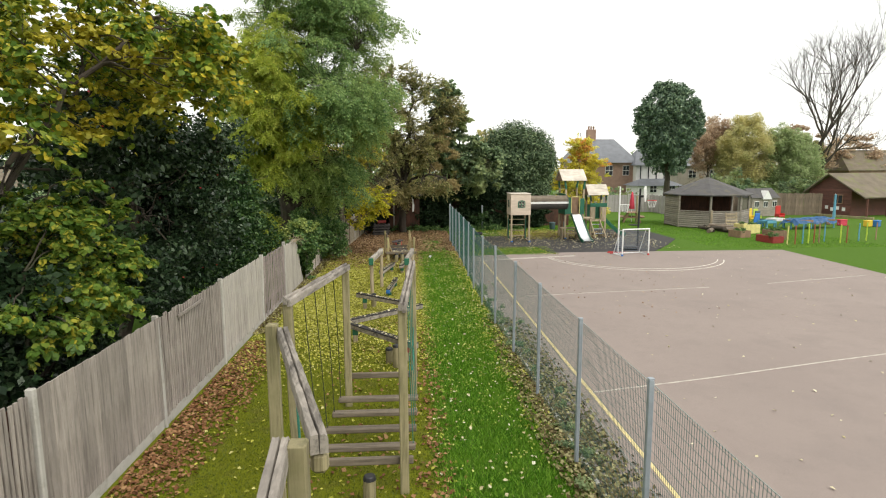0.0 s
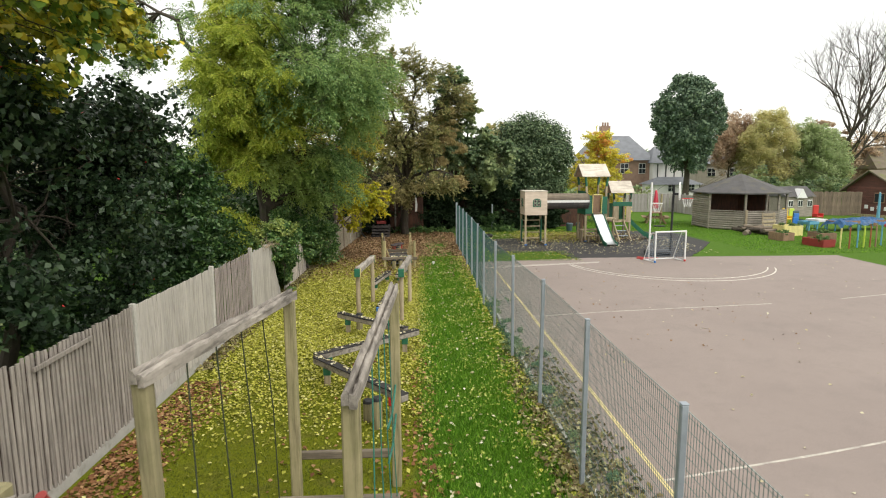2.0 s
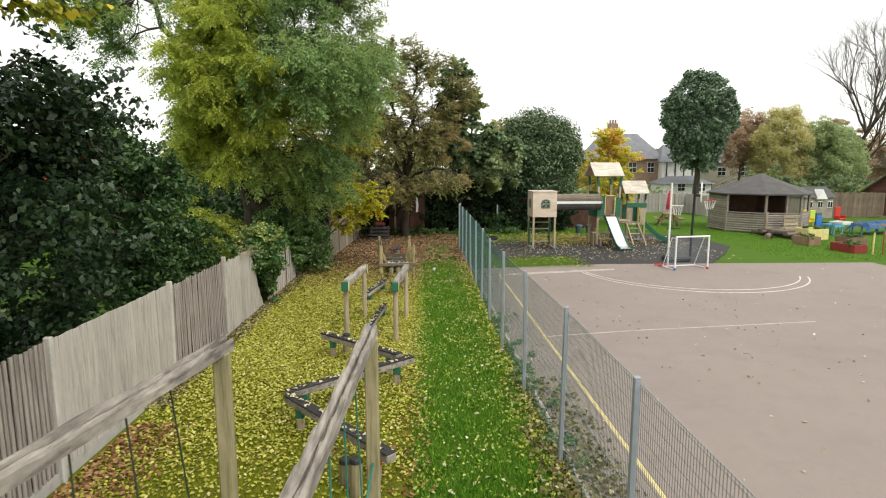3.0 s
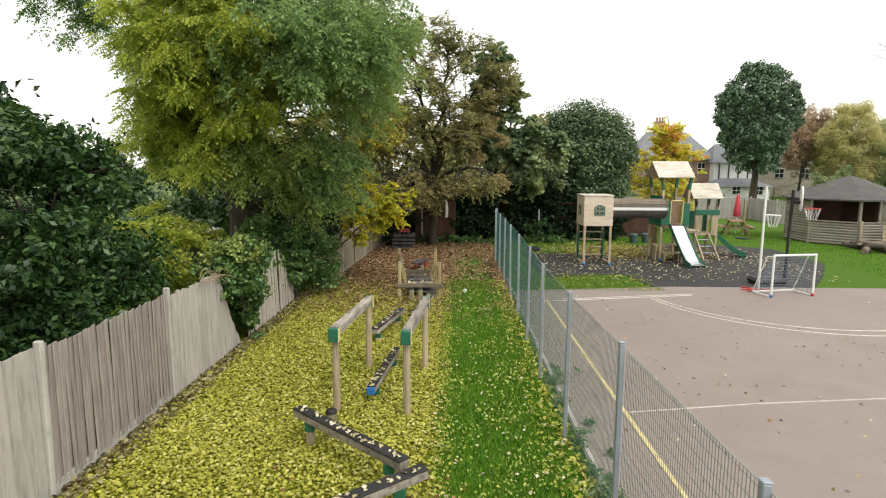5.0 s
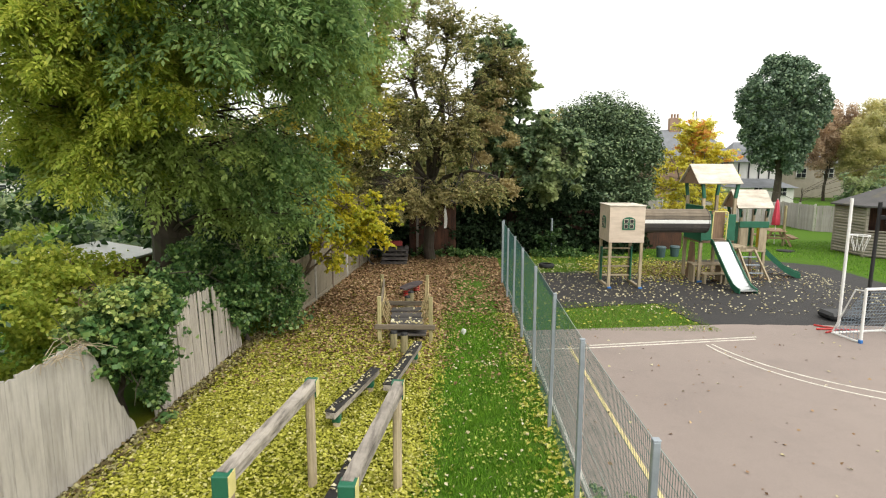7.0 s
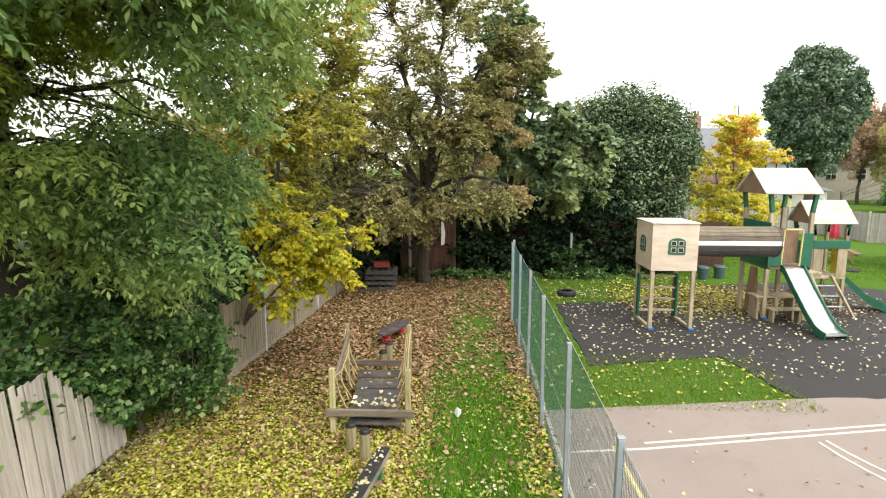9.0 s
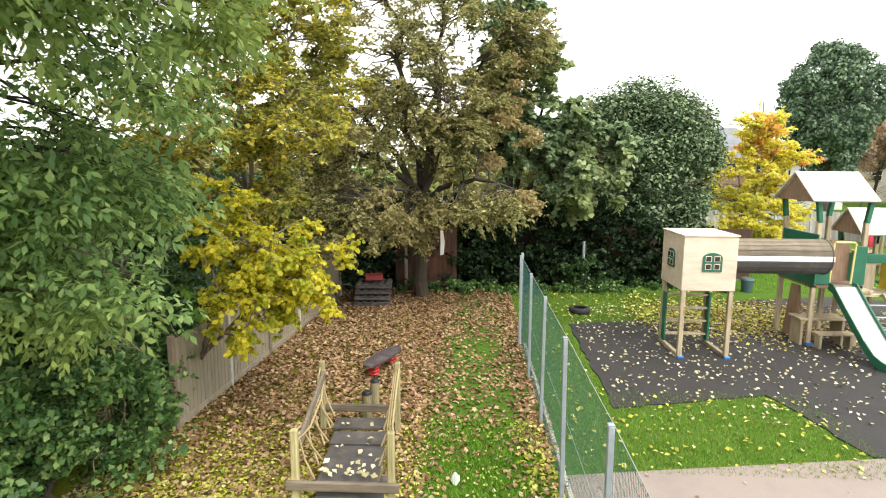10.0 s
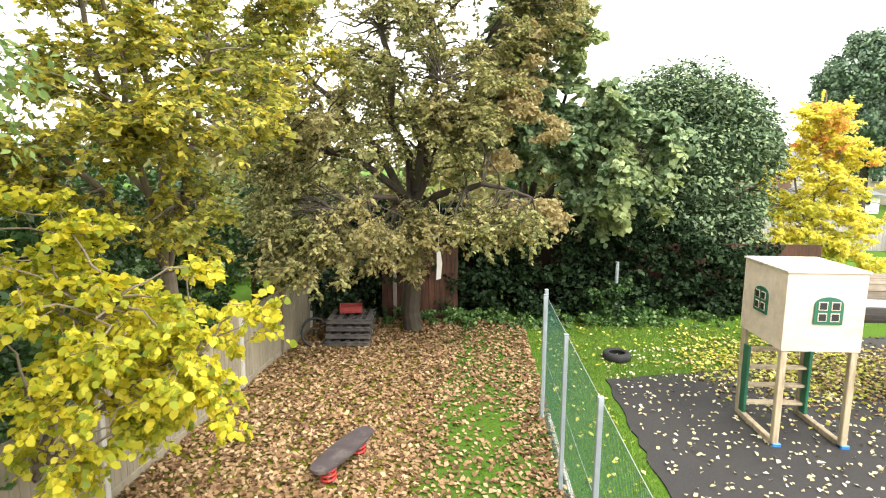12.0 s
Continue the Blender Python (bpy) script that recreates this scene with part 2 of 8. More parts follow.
L_IVY_TOP = leafy("pale_ivy_top", [(0, (0.12, 0.19, 0.05)), (0.5, (0.26, 0.34, 0.09)), (1, (0.46, 0.50, 0.15))], 0.4, 0.2)
L_SYC = leafy("sycamore_leaf", [(0, (0.10, 0.165, 0.085)), (0.6, (0.24, 0.345, 0.185)), (1, (0.44, 0.52, 0.28))], 0.45, 0.45, patch=(0.50, 0.53, 0.21), patch_scale=0.5)
L_DOME = leafy("evergreen_leaf", [(0, (0.055, 0.095, 0.05)), (0.6, (0.135, 0.205, 0.10)), (1, (0.27, 0.34, 0.17))], 0.45, 0.15)
L_ORANGE = leafy("yellow_orange_leaf", [(0, (0.70, 0.60, 0.06)), (0.6, (0.86, 0.78, 0.13)), (1, (0.92, 0.86, 0.30))], 0.5, 0.65, patch=(0.66, 0.70, 0.16), patch_scale=0.7)
# Russet lightened for distance: the haze is put into the leaf colour.
L_RUSSET = leafy("haze_paled_russet_leaf", [(0, (0.42, 0.31, 0.21)), (0.6, (0.58, 0.44, 0.31)), (1, (0.68, 0.55, 0.40))], 0.5, 0.65)
L_RED = leafy("orange_red_leaf", [(0, (0.74, 0.34, 0.10)), (1, (0.88, 0.56, 0.16))], 0.5, 0.6)
L_ROUND = leafy("dark_round_crown_leaf", [(0, (0.070, 0.116, 0.078)), (0.6, (0.144, 0.220, 0.136)), (1, (0.273, 0.360, 0.211))], 0.45, 0.15)
# Far willow and green tree: haze painted in as pale, greyed leaf colours.
L_WILLOW = leafy("haze_paled_autumn_leaf", [(0, (0.52, 0.50, 0.22)), (0.5, (0.68, 0.63, 0.31)), (1, (0.80, 0.73, 0.42))], 0.6, 0.7, patch=(0.56, 0.60, 0.30), patch_scale=0.25)
L_HAZE = leafy("haze_paled_green_leaf", [(0, (0.32, 0.40, 0.20)), (0.6, (0.46, 0.55, 0.28)), (1, (0.60, 0.65, 0.36))], 0.6, 0.65)
L_FALLEN_Y = leafy("fallen_yellow_leaf", [(0, (0.22, 0.225, 0.025)), (0.4, (0.38, 0.38, 0.045)), (0.8, (0.54, 0.51, 0.09)), (1, (0.64, 0.60, 0.26))], 0.6, 0.05)
L_FALLEN_B = leafy("fallen_brown_leaf", [(0, (0.101, 0.055, 0.028)), (0.4, (0.239, 0.138, 0.069)), (0.8, (0.386, 0.248, 0.129)), (1, (0.515, 0.386, 0.230))], 0.7, 0.03)
L_FALLEN_R = leafy("fallen_russet_leaf", [(0, (0.13, 0.055, 0.022)), (0.5, (0.26, 0.12, 0.05)), (1, (0.42, 0.25, 0.12))], 0.7, 0.03)
L_FALLEN_G = leafy("fallen_lime_leaf", [(0, (0.26, 0.36, 0.05)), (0.6, (0.40, 0.47, 0.09)), (1, (0.56, 0.56, 0.20))], 0.6, 0.1, spec=0.15)
L_FALLEN_P = leafy("fallen_pale_leaf", [(0, (0.42, 0.36, 0.18)), (0.6, (0.60, 0.54, 0.34)), (1, (0.72, 0.68, 0.50))], 0.6, 0.03)
L_LITTER = leafy("mixed_leaf_litter", [(0, (0.08, 0.062, 0.028)), (0.4, (0.19, 0.145, 0.07)), (0.7, (0.27, 0.25, 0.11)), (1, (0.42, 0.38, 0.20))], 0.7, 0.03, spec=0.1)
L_GRASS = leafy("grass_blade", [(0, (0.036, 0.112, 0.008)), (0.55, (0.118, 0.295, 0.020)), (1, (0.31, 0.51, 0.06))], 0.6, 0.3, patch=(0.16, 0.31, 0.025), patch_scale=1.6, spec=0.12)
L_GRASS_DRY = leafy("yellowing_grass_blade", [(0, (0.11, 0.17, 0.03)), (0.6, (0.22, 0.28, 0.06)), (1, (0.36, 0.38, 0.13))], 0.5, 0.3, patch=(0.15, 0.24, 0.04), patch_scale=1.2)
L_GRASS_OLIVE = leafy("mossy_grass_blade", [(0, (0.072, 0.102, 0.010)), (0.6, (0.132, 0.162, 0.014)), (1, (0.216, 0.240, 0.036))], 0.5, 0.2)
L_HEDGE = leafy("green_maple_leaf", [(0, (0.07, 0.14, 0.025)), (0.5, (0.16, 0.27, 0.045)), (0.85, (0.32, 0.38, 0.06)), (1, (0.66, 0.56, 0.07))], 0.45, 0.4)
# Red-brown board with deep shade put into its colour.
M_SHADE_BOARD = wood("shade_darkened_board", (0.085, 0.034, 0.018), (0.02, 0.011, 0.008), 2, per_object=0.4)
M_PANEL = wood("smooth_beige_fence_panel", (0.29, 0.25, 0.185), (0.20, 0.17, 0.125), 2, (0.22, 0.20, 0.13), per_object=0.06, grain=10)


def grass_ground():
    m, n, l, p = node_mat("lawn_soil")
    geo = n.new("ShaderNodeNewGeometry")
    pos = geo.outputs["Position"]
    sep = n.new("ShaderNodeSeparateXYZ")
    l.new(pos, sep.inputs[0])
    wob = noise_of(n, l, pos, 1.3, 4)
    add = n.new("ShaderNodeMath")
    add.operation = "MULTIPLY_ADD"
    l.new(wob, add.inputs[0])
    add.inputs[1].default_value = 0.9
    l.new(sep.outputs["X"], add.inputs[2])
    fine = noise_of(n, l, pos, 38, 5, 0.7)
    mid = noise_of(n, l, pos, 3.0, 4)
    vivid = ramp_of(n, l, fine, [(0.3, (0.042, 0.098, 0.009)), (0.55, (0.088, 0.175, 0.018)), (0.8, (0.155, 0.250, 0.038))])
    olive = ramp_of(n, l, fine, [(0.3, (0.095, 0.112, 0.007)), (0.55, (0.165, 0.185, 0.011)), (0.8, (0.24, 0.255, 0.024))])
    soil = ramp_of(n, l, fine, [(0.3, (0.08, 0.06, 0.025)), (0.7, (0.17, 0.14, 0.05))])
    olive = mixed(n, l, ramp_of(n, l, mid, [(0.5, (0, 0, 0)), (0.75, (0.5, 0.5, 0.5))]), olive, soil)
    vivid = mixed(n, l, ramp_of(n, l, mid, [(0.4, (0, 0, 0)), (0.75, (0.7, 0.7, 0.7))]), vivid, (0.078, 0.148, 0.022))
    edge = n.new("ShaderNodeMapRange")
    l.new(add.outputs[0], edge.inputs["Value"])
    edge.inputs["From Min"].default_value, edge.inputs["From Max"].default_value = 0.70, 0.95
    garden = n.new("ShaderNodeMapRange")
    l.new(add.outputs[0], garden.inputs["Value"])
    garden.inputs["From Min"].default_value, garden.inputs["From Max"].default_value = -3.5, -4.1
    both = n.new("ShaderNodeMath")
    both.operation = "MAXIMUM"
    l.new(edge.outputs[0], both.inputs[0])
    l.new(garden.outputs[0], both.inputs[1])
    l.new(mixed(n, l, both.outputs[0], olive, vivid), p.inputs["Base Color"])
    p.inputs["Roughness"].default_value, p.inputs["Specular IOR Level"].default_value = 0.95, 0.12
    bumped(n, l, p, fine, 0.9, 0.03)
    return m


def tarmac():
    m, n, l, p = node_mat("worn_pinkish_tarmac")
    pos = n.new("ShaderNodeNewGeometry").outputs["Position"]
    grain = noise_of(n, l, pos, 130, 3, 0.7)
    wide = noise_of(n, l, pos, 0.35, 5, 0.6)
    mid = noise_of(n, l, pos, 2.4, 6, 0.7)
    c = ramp_of(n, l, wide, [(0.3, (0.250, 0.200, 0.178)), (0.7, (0.315, 0.255, 0.225))])
    c = mixed(n, l, ramp_of(n, l, mid, [(0.5, (0, 0, 0)), (0.75, (0.5, 0.5, 0.5))]), c, (0.19, 0.155, 0.14))
    damp = noise_of(n, l, pos, 0.8, 6, 0.65)
    c = mixed(n, l, ramp_of(n, l, damp, [(0.52, (0, 0, 0)), (0.72, (0.55, 0.55, 0.55))]), c, (0.165, 0.14, 0.13))
    c = mixed(n, l, 0.5, c, ramp_of(n, l, grain, [(0.3, (0.18, 0.145, 0.128)), (0.75, (0.39, 0.325, 0.29))]))
    l.new(c, p.inputs["Base Color"])
    p.inputs["Roughness"].default_value = 0.85
    bumped(n, l, p, grain, 0.35, 0.006)
    return m


def wet_pour():
    m, n, l, p = node_mat("black_rubber_surface")
    pos = n.new("ShaderNodeNewGeometry").outputs["Position"]
    grain = noise_of(n, l, pos, 70, 4, 0.7)
    wide = noise_of(n, l, pos, 1.1, 4)
    c = ramp_of(n, l, grain, [(0.3, (0.012, 0.011, 0.0115)), (0.75, (0.045, 0.041, 0.041))])
    c = mixed(n, l, ramp_of(n, l, wide, [(0.4, (0, 0, 0)), (0.7, (0.4, 0.4, 0.4))]), c, (0.042, 0.038, 0.037))
    l.new(c, p.inputs["Base Color"])
    p.inputs["Roughness"].default_value = 0.75
    bumped(n, l, p, grain, 0.6, 0.01)
    return m


M_LAWN, M_TARMAC, M_WETPOUR = grass_ground(), tarmac(), wet_pour()

# ---- mesh tools ----
def thing(name, x, y, z=0.0, rz=0.0, label="", category="", group="", kind=""):
    ob = new(name)
    ob.empty_display_size = 0.2
    ob.matrix_world = pose(x, y, z, 0, 0, rz)
    return tagged(ob, label, category, group, kind)


def part(name, bm, material, parent=None, label="", smooth=False):
    me = bpy.data.meshes.new(name)
    if smooth:
        for f in bm.faces:
            f.smooth = True
    bm.to_mesh(me)
    bm.free()
    me.materials.append(material)
    ob = new(name, me)
    if parent:
        ob.parent = parent
    if label:
        ob["label"] = label
    return ob


def shared(name, me, parent, m, label=""):
    """Another object on the same mesh, at the pose m under its parent."""
    ob = new(name, me)
    ob.parent = parent
    ob.matrix_basis = m
    if label:
        ob["label"] = label
    return ob


def rbox(cx, cy, cz, sx, sy, sz, bev=0.008, m=None, bm=None):
    """A box with softened edges, optionally turned by m, added to bm."""
    b = bmesh.new()
    bmesh.ops.create_cube(b, size=1.0)
    bmesh.ops.scale(b, vec=(sx, sy, sz), verts=b.verts)
    if bev:
        bmesh.ops.bevel(b, geom=list(b.edges), offset=min(bev, 0.45 * min(sx, sy, sz)), segments=1, affect="EDGES")
    t = Matrix.Translation((cx, cy, cz)) @ (m or Matrix())
    bmesh.ops.transform(b, matrix=t, verts=b.verts)
    return joined(bm, b)


def joined(bm, b):
    if bm is None:
        return b
    tmp = bpy.data.meshes.new("tmp")
    b.to_mesh(tmp)
    b.free()
    bm.from_mesh(tmp)
    bpy.data.meshes.remove(tmp)
    return bm


def beam(p0, p1, w, h, bev=0.008, bm=None):
    """A squared timber from p0 to p1 (centre line), w across and h high."""
    p0, p1 = Vector(p0), Vector(p1)
    d = p1 - p0
    y = d.normalized()
    up = Vector((0, 0, 1)) if abs(y.z) < 0.95 else Vector((0, 1, 0))
    x = y.cross(up).normalized()
    z = x.cross(y)
    m = Matrix((x, y, z)).transposed().to_4x4()
    c = (p0 + p1) / 2
    return rbox(c.x, c.y, c.z, w, d.length, h, bev, m, bm)


def rough_beam(p0, p1, w, h, seed=1, wear=0.012):
    """A weathered timber: its edges chewed and its faces uneven along the grain."""
    g = random.Random(seed)
    p0, p1 = Vector(p0), Vector(p1)
    d = p1 - p0
    y = d.normalized()
    x = y.cross(Vector((0, 0, 1))).normalized()
    z = x.cross(y)
    n = max(6, int(d.length / 0.09))
    b = bmesh.new()
    rings = []
    drop = [0.0, 0.0]
    for i in range(n + 1):
        q = p0 + d * i / n
        for k in (0, 1):
            drop[k] = max(0.0, min(wear * 2.2, drop[k] * 0.6 + (g.uniform(0, wear * 2.0) if g.random() < 0.35 else 0.0)))
        pr = [(-0.5 * w, -0.5 * h), (0.5 * w, -0.5 * h), (0.5 * w, 0.28 * h - drop[0] * 0.5), (0.40 * w, 0.5 * h - drop[0]), (0.0, 0.5 * h - g.uniform(0, wear * 0.5)), (-0.40 * w, 0.5 * h - drop[1]), (-0.5 * w, 0.28 * h - drop[1] * 0.5)]
        rings.append([b.verts.new(q + x * (a + g.uniform(-0.002, 0.002)) + z * (c + g.uniform(-0.002, 0.002))) for a, c in pr])
    m = len(rings[0])
    for lo, hi in zip(rings, rings[1:]):
        for k in range(m):
            b.faces.new((lo[k], lo[(k + 1) % m], hi[(k + 1) % m], hi[k]))
    b.faces.new(rings[0][::-1])
    b.faces.new(rings[-1])
    bmesh.ops.recalc_face_normals(b, faces=b.faces)
    return b


def tube(pts, r, seg=8, bm=None, r1=None, closed=False):
    """A round bar or rope through the points."""
    b = bmesh.new()
    pts = [Vector(q) for q in pts]
    rings = []
    n = len(pts)
    for i, q in enumerate(pts):
        if closed:
            d = (pts[(i + 1) % n] - pts[i - 1]).normalized()
        else:
            d = (pts[min(i + 1, n - 1)] - pts[max(i - 1, 0)]).normalized()
        a = d.cross(Vector((0, 0, 1)) if abs(d.z) < 0.9 else Vector((1, 0, 0))).normalized()
        c = d.cross(a)
        rr = r if r1 is None else r + (r1 - r) * i / max(1, n - 1)
        rings.append([b.verts.new(q + rr * (math.cos(2 * math.pi * k / seg) * a + math.sin(2 * math.pi * k / seg) * c)) for k in range(seg)])
    for i in range(n if closed else n - 1):
        for k in range(seg):
            b.faces.new((rings[i][k], rings[i][(k + 1) % seg], rings[(i + 1) % n][(k + 1) % seg], rings[(i + 1) % n][k]))
    if not closed:
        b.faces.new(rings[0][::-1])
        b.faces.new(rings[-1])
    return joined(bm, b)


def slab(poly, z0, z1, bm=None):
    """A flat plate with the outline poly between two heights."""
    b = bmesh.new()
    lo = [b.verts.new((x, y, z0)) for x, y in poly]
    hi = [b.verts.new((x, y, z1)) for x, y in poly]
    b.faces.new(hi)
    b.faces.new(lo[::-1])
    for i in range(len(poly)):
        j = (i + 1) % len(poly)
        b.faces.new((lo[i], lo[j], hi[j], hi[i]))
    bmesh.ops.recalc_face_normals(b, faces=b.faces)
    return joined(bm, b)


def solid(verts, faces, bm=None):
    b = bmesh.new()
    vs = [b.verts.new(v) for v in verts]
    for f in faces:
        b.faces.new([vs[i] for i in f])
    bmesh.ops.recalc_face_normals(b, faces=b.faces)
    return joined(bm, b)


def quads_mesh(name, verts, material, parent=None, size=4):
    """Many loose polygons of the same number of corners, from one array of corners."""
    me = bpy.data.meshes.new(name)
    nv = len(verts)
    me.vertices.add(nv)
    me.vertices.foreach_set("co", np.ascontiguousarray(verts, dtype=np.float32).ravel())
    me.loops.add(nv)
    me.loops.foreach_set("vertex_index", np.arange(nv, dtype=np.int32))
    me.polygons.add(nv // size)
    me.polygons.foreach_set("loop_start", np.arange(0, nv, size, dtype=np.int32))
    me.update(calc_edges=True)
    me.materials.append(material)
    ob = new(name, me)
    if parent:
        ob.parent = parent
    return ob


def unit(v):
    return v / np.maximum(np.linalg.norm(v, axis=1, keepdims=True), 1e-9)


def leaves(rng, centres, normals, length, width, fold=0.25, down=0.0, corners=4):
    """Corner array for pointed, slightly folded leaves."""
    n = len(centres)
    a = unit(np.cross(normals, unit(rng.normal(size=(n, 3)))))
    a[:, 2] -= down
    a = unit(a)
    b = unit(np.cross(normals, a))
    s = rng.uniform(0.65, 1.3, (n, 1))
    ll, ww = length * s, width * s
    up = unit(np.cross(a, b)) * ww * fold
    if corners == 6:
        out = np.empty((n, 6, 3))
        for i, (u, v, h) in enumerate(((-0.5, 0, 0), (-0.22, 0.46, 1), (0.2, 0.42, 1), (0.5, 0, 0), (0.2, -0.42, 1), (-0.22, -0.46, 1))):
            out[:, i] = centres + a * ll * u + b * ww * v + up * h
        return out.reshape(-1, 3)
    out = np.empty((n, 4, 3))
    out[:, 0] = centres - a * ll * 0.5
    out[:, 1] = centres + b * ww * 0.5 + up
    out[:, 2] = centres + a * ll * 0.5
    out[:, 3] = centres - b * ww * 0.5 + up
    return out.reshape(-1, 3)


def clump_set(rng, centre, radii, n, size, shell=0.55, low=-1.0):
    """Clumps in an ellipsoid, mostly towards its outside."""
    out = []
    while len(out) < n:
        d = rng.normal(size=3)
        d /= np.linalg.norm(d)
        if d[2] < low:
            continue
        q = np.array(centre) + np.array(radii) * d * rng.uniform(shell, 1.0)
        out.append((*q, size * rng.uniform(0.65, 1.35)))
    return np.array(out)


def foliage(rng, clumps, n, length, width, flat=0.75, up=0.35, down=0.0, loose=0.12, tight=False, corners=4):
    """Leaves in clumps: dense at each clump's skin, with a few loose ones."""
    if tight:
        w = clumps[:, 3] ** 2
        k = rng.choice(len(clumps), n, p=w / w.sum())
        d = unit(rng.normal(size=(n, 3)))
        c = clumps[k, :3] + d * (clumps[k, 3] * rng.uniform(0.25, 1.0, n) ** 0.45)[:, None]
        nn = unit(d * 0.6 + unit(rng.normal(size=(n, 3))) * 0.7 + np.array([0, 0, up]))
        return leaves(rng, c, nn, length, width, 0.25, down, corners)
    parts = rng.integers(2, 5, len(clumps))
    owner = np.repeat(np.arange(len(clumps)), parts)
    spray = clumps[owner].copy()
    spray[:, :3] += unit(rng.normal(size=(len(owner), 3))) * (spray[:, 3:4] * rng.uniform(0.2, 0.75, (len(owner), 1)))
    spray[:, 3] *= rng.uniform(0.45, 0.85, len(owner))
    turn = rng.uniform(0, 2 * np.pi, len(owner))
    longer, flatter, droop = rng.uniform(1.0, 1.9, len(owner)), rng.uniform(0.35, 0.9, len(owner)) * flat, rng.normal(size=len(owner)) * 0.35 - 0.1
    w = spray[:, 3] ** 2 * rng.uniform(0.4, 1.6, len(owner))
    k = rng.choice(len(owner), n, p=w / w.sum())
    d = unit(rng.normal(size=(n, 3)))
    rad = spray[k, 3] * rng.uniform(0.1, 1.0, n) ** 0.5
    stray = rng.random(n) < loose
    rad[stray] *= rng.uniform(1.0, 1.6, stray.sum())
    e = d * rad[:, None] * np.stack([longer[k], 1.0 / longer[k] ** 0.5, flatter[k]], 1)
    co, si = np.cos(turn[k]), np.sin(turn[k])
    c = spray[k, :3] + np.stack([e[:, 0] * co - e[:, 1] * si, e[:, 0] * si + e[:, 1] * co, e[:, 2] + e[:, 0] * droop[k]], 1)
    nn = unit(d * 0.6 + unit(rng.normal(size=(n, 3))) * 0.7 + np.array([0, 0, up]))
    return leaves(rng, c, nn, length, width, 0.25, down, corners)


def limb_arrays(path, r0, r1, seg=7):
    path = np.array(path, float)
    n = len(path)
    d = np.gradient(path, axis=0)
    d = unit(d)
    ref = np.where(np.abs(d[:, 2:3]) < 0.9, np.array([[0, 0, 1.0]]), np.array([[1.0, 0, 0]]))
    a = unit(np.cross(d, ref))
    b = np.cross(d, a)
    th = np.linspace(0, 2 * np.pi, seg, endpoint=False)
    r = np.linspace(r0, r1, n)[:, None, None]
    ring = path[:, None] + r * (np.cos(th)[None, :, None] * a[:, None] + np.sin(th)[None, :, None] * b[:, None])
    q = []
    for i in range(n - 1):
        for k in range(seg):
            q += [ring[i, k], ring[i, (k + 1) % seg], ring[i + 1, (k + 1) % seg], ring[i + 1, k]]
    return np.array(q)


def branch_path(rng, p0, p1, steps=6, wander=0.08, sag=0.12):
    p0, p1 = np.array(p0, float), np.array(p1, float)
    length = np.linalg.norm(p1 - p0)
    t = np.linspace(0, 1, steps)[:, None]
    path = p0 + (p1 - p0) * t
    path[:, 2] += sag * length * np.sin(np.pi * t[:, 0])
    path[1:-1] += rng.normal(size=(steps - 2, 3)) * wander * length * 0.5
    return path


def skeleton_of(rng, base, top, r, clumps, limbs=14, twigs=0, bark_r=0.17):
    """Trunk from base to top, limbs from it to clumps, twigs off the limbs."""
    trunk = branch_path(rng, base, top, 8, 0.03, 0.0)
    parts = [limb_arrays(trunk, r, r * 0.35, 10)]
    pick = rng.permutation(len(clumps))[:limbs]
    for i in pick:
        f = rng.uniform(0.3, 0.95)
        j = f * (len(trunk) - 1)
        p0 = trunk[int(j)] + (trunk[min(int(j) + 1, len(trunk) - 1)] - trunk[int(j)]) * (j % 1)
        path = branch_path(rng, p0, clumps[i, :3], 7, 0.07, 0.1)
        parts.append(limb_arrays(path, r * bark_r * rng.uniform(0.7, 1.3), 0.012, 6))
        for _ in range(twigs):
            s = path[rng.integers(2, 7)]
            e = s + unit(rng.normal(size=(1, 3)))[0] * rng.uniform(0.4, 1.1) + np.array([0, 0, 0.1])
            parts.append(limb_arrays(branch_path(rng, s, e, 4, 0.1, 0.05), 0.014, 0.004, 4))
    return np.concatenate(parts)


def tree(name, seed, base, top, r, clumps, n, length, width, leaf_mat, label, category="tree", bark=None, limbs=14, twigs=2, group="", **kw):
    rng = np.random.default_rng(seed)
    t = thing(name, base[0], base[1], 0, 0, label, category, group)
    off = np.array([base[0], base[1], 0.0])
    quads_mesh("trunk", skeleton_of(rng, base, top, r, clumps, limbs, twigs) - off, bark or M_BARK, t)
    crown = quads_mesh("crown", foliage(rng, clumps, n, length, width, **kw) - off, leaf_mat, t, kw.get("corners", 4))
    tagged(crown, kind="stuff")
    return t

def twig_set(rng, clumps, heart, twigs=7, droop=0.5, reach=1.5):
    """Twigs that leave each clump's middle, mostly away from the crown's heart, and hang at their ends."""
    k = np.repeat(np.arange(len(clumps)), twigs)
    away = clumps[k, :3] - np.array(heart)
    away[:, 2] *= 0.4
    d = unit(unit(away) * 0.75 + unit(rng.normal(size=(len(k), 3))) * np.array([1.0, 1.0, 0.55]))
    length = clumps[k, 3] * rng.uniform(0.6, 1.0, len(k)) * reach
    start = clumps[k, :3] + unit(rng.normal(size=(len(k), 3))) * (clumps[k, 3] * rng.uniform(0.0, 0.6, len(k)))[:, None] - d * (length * 0.4)[:, None]
    return start, d, length, np.full(len(k), droop) * rng.uniform(0.4, 1.5, len(k))


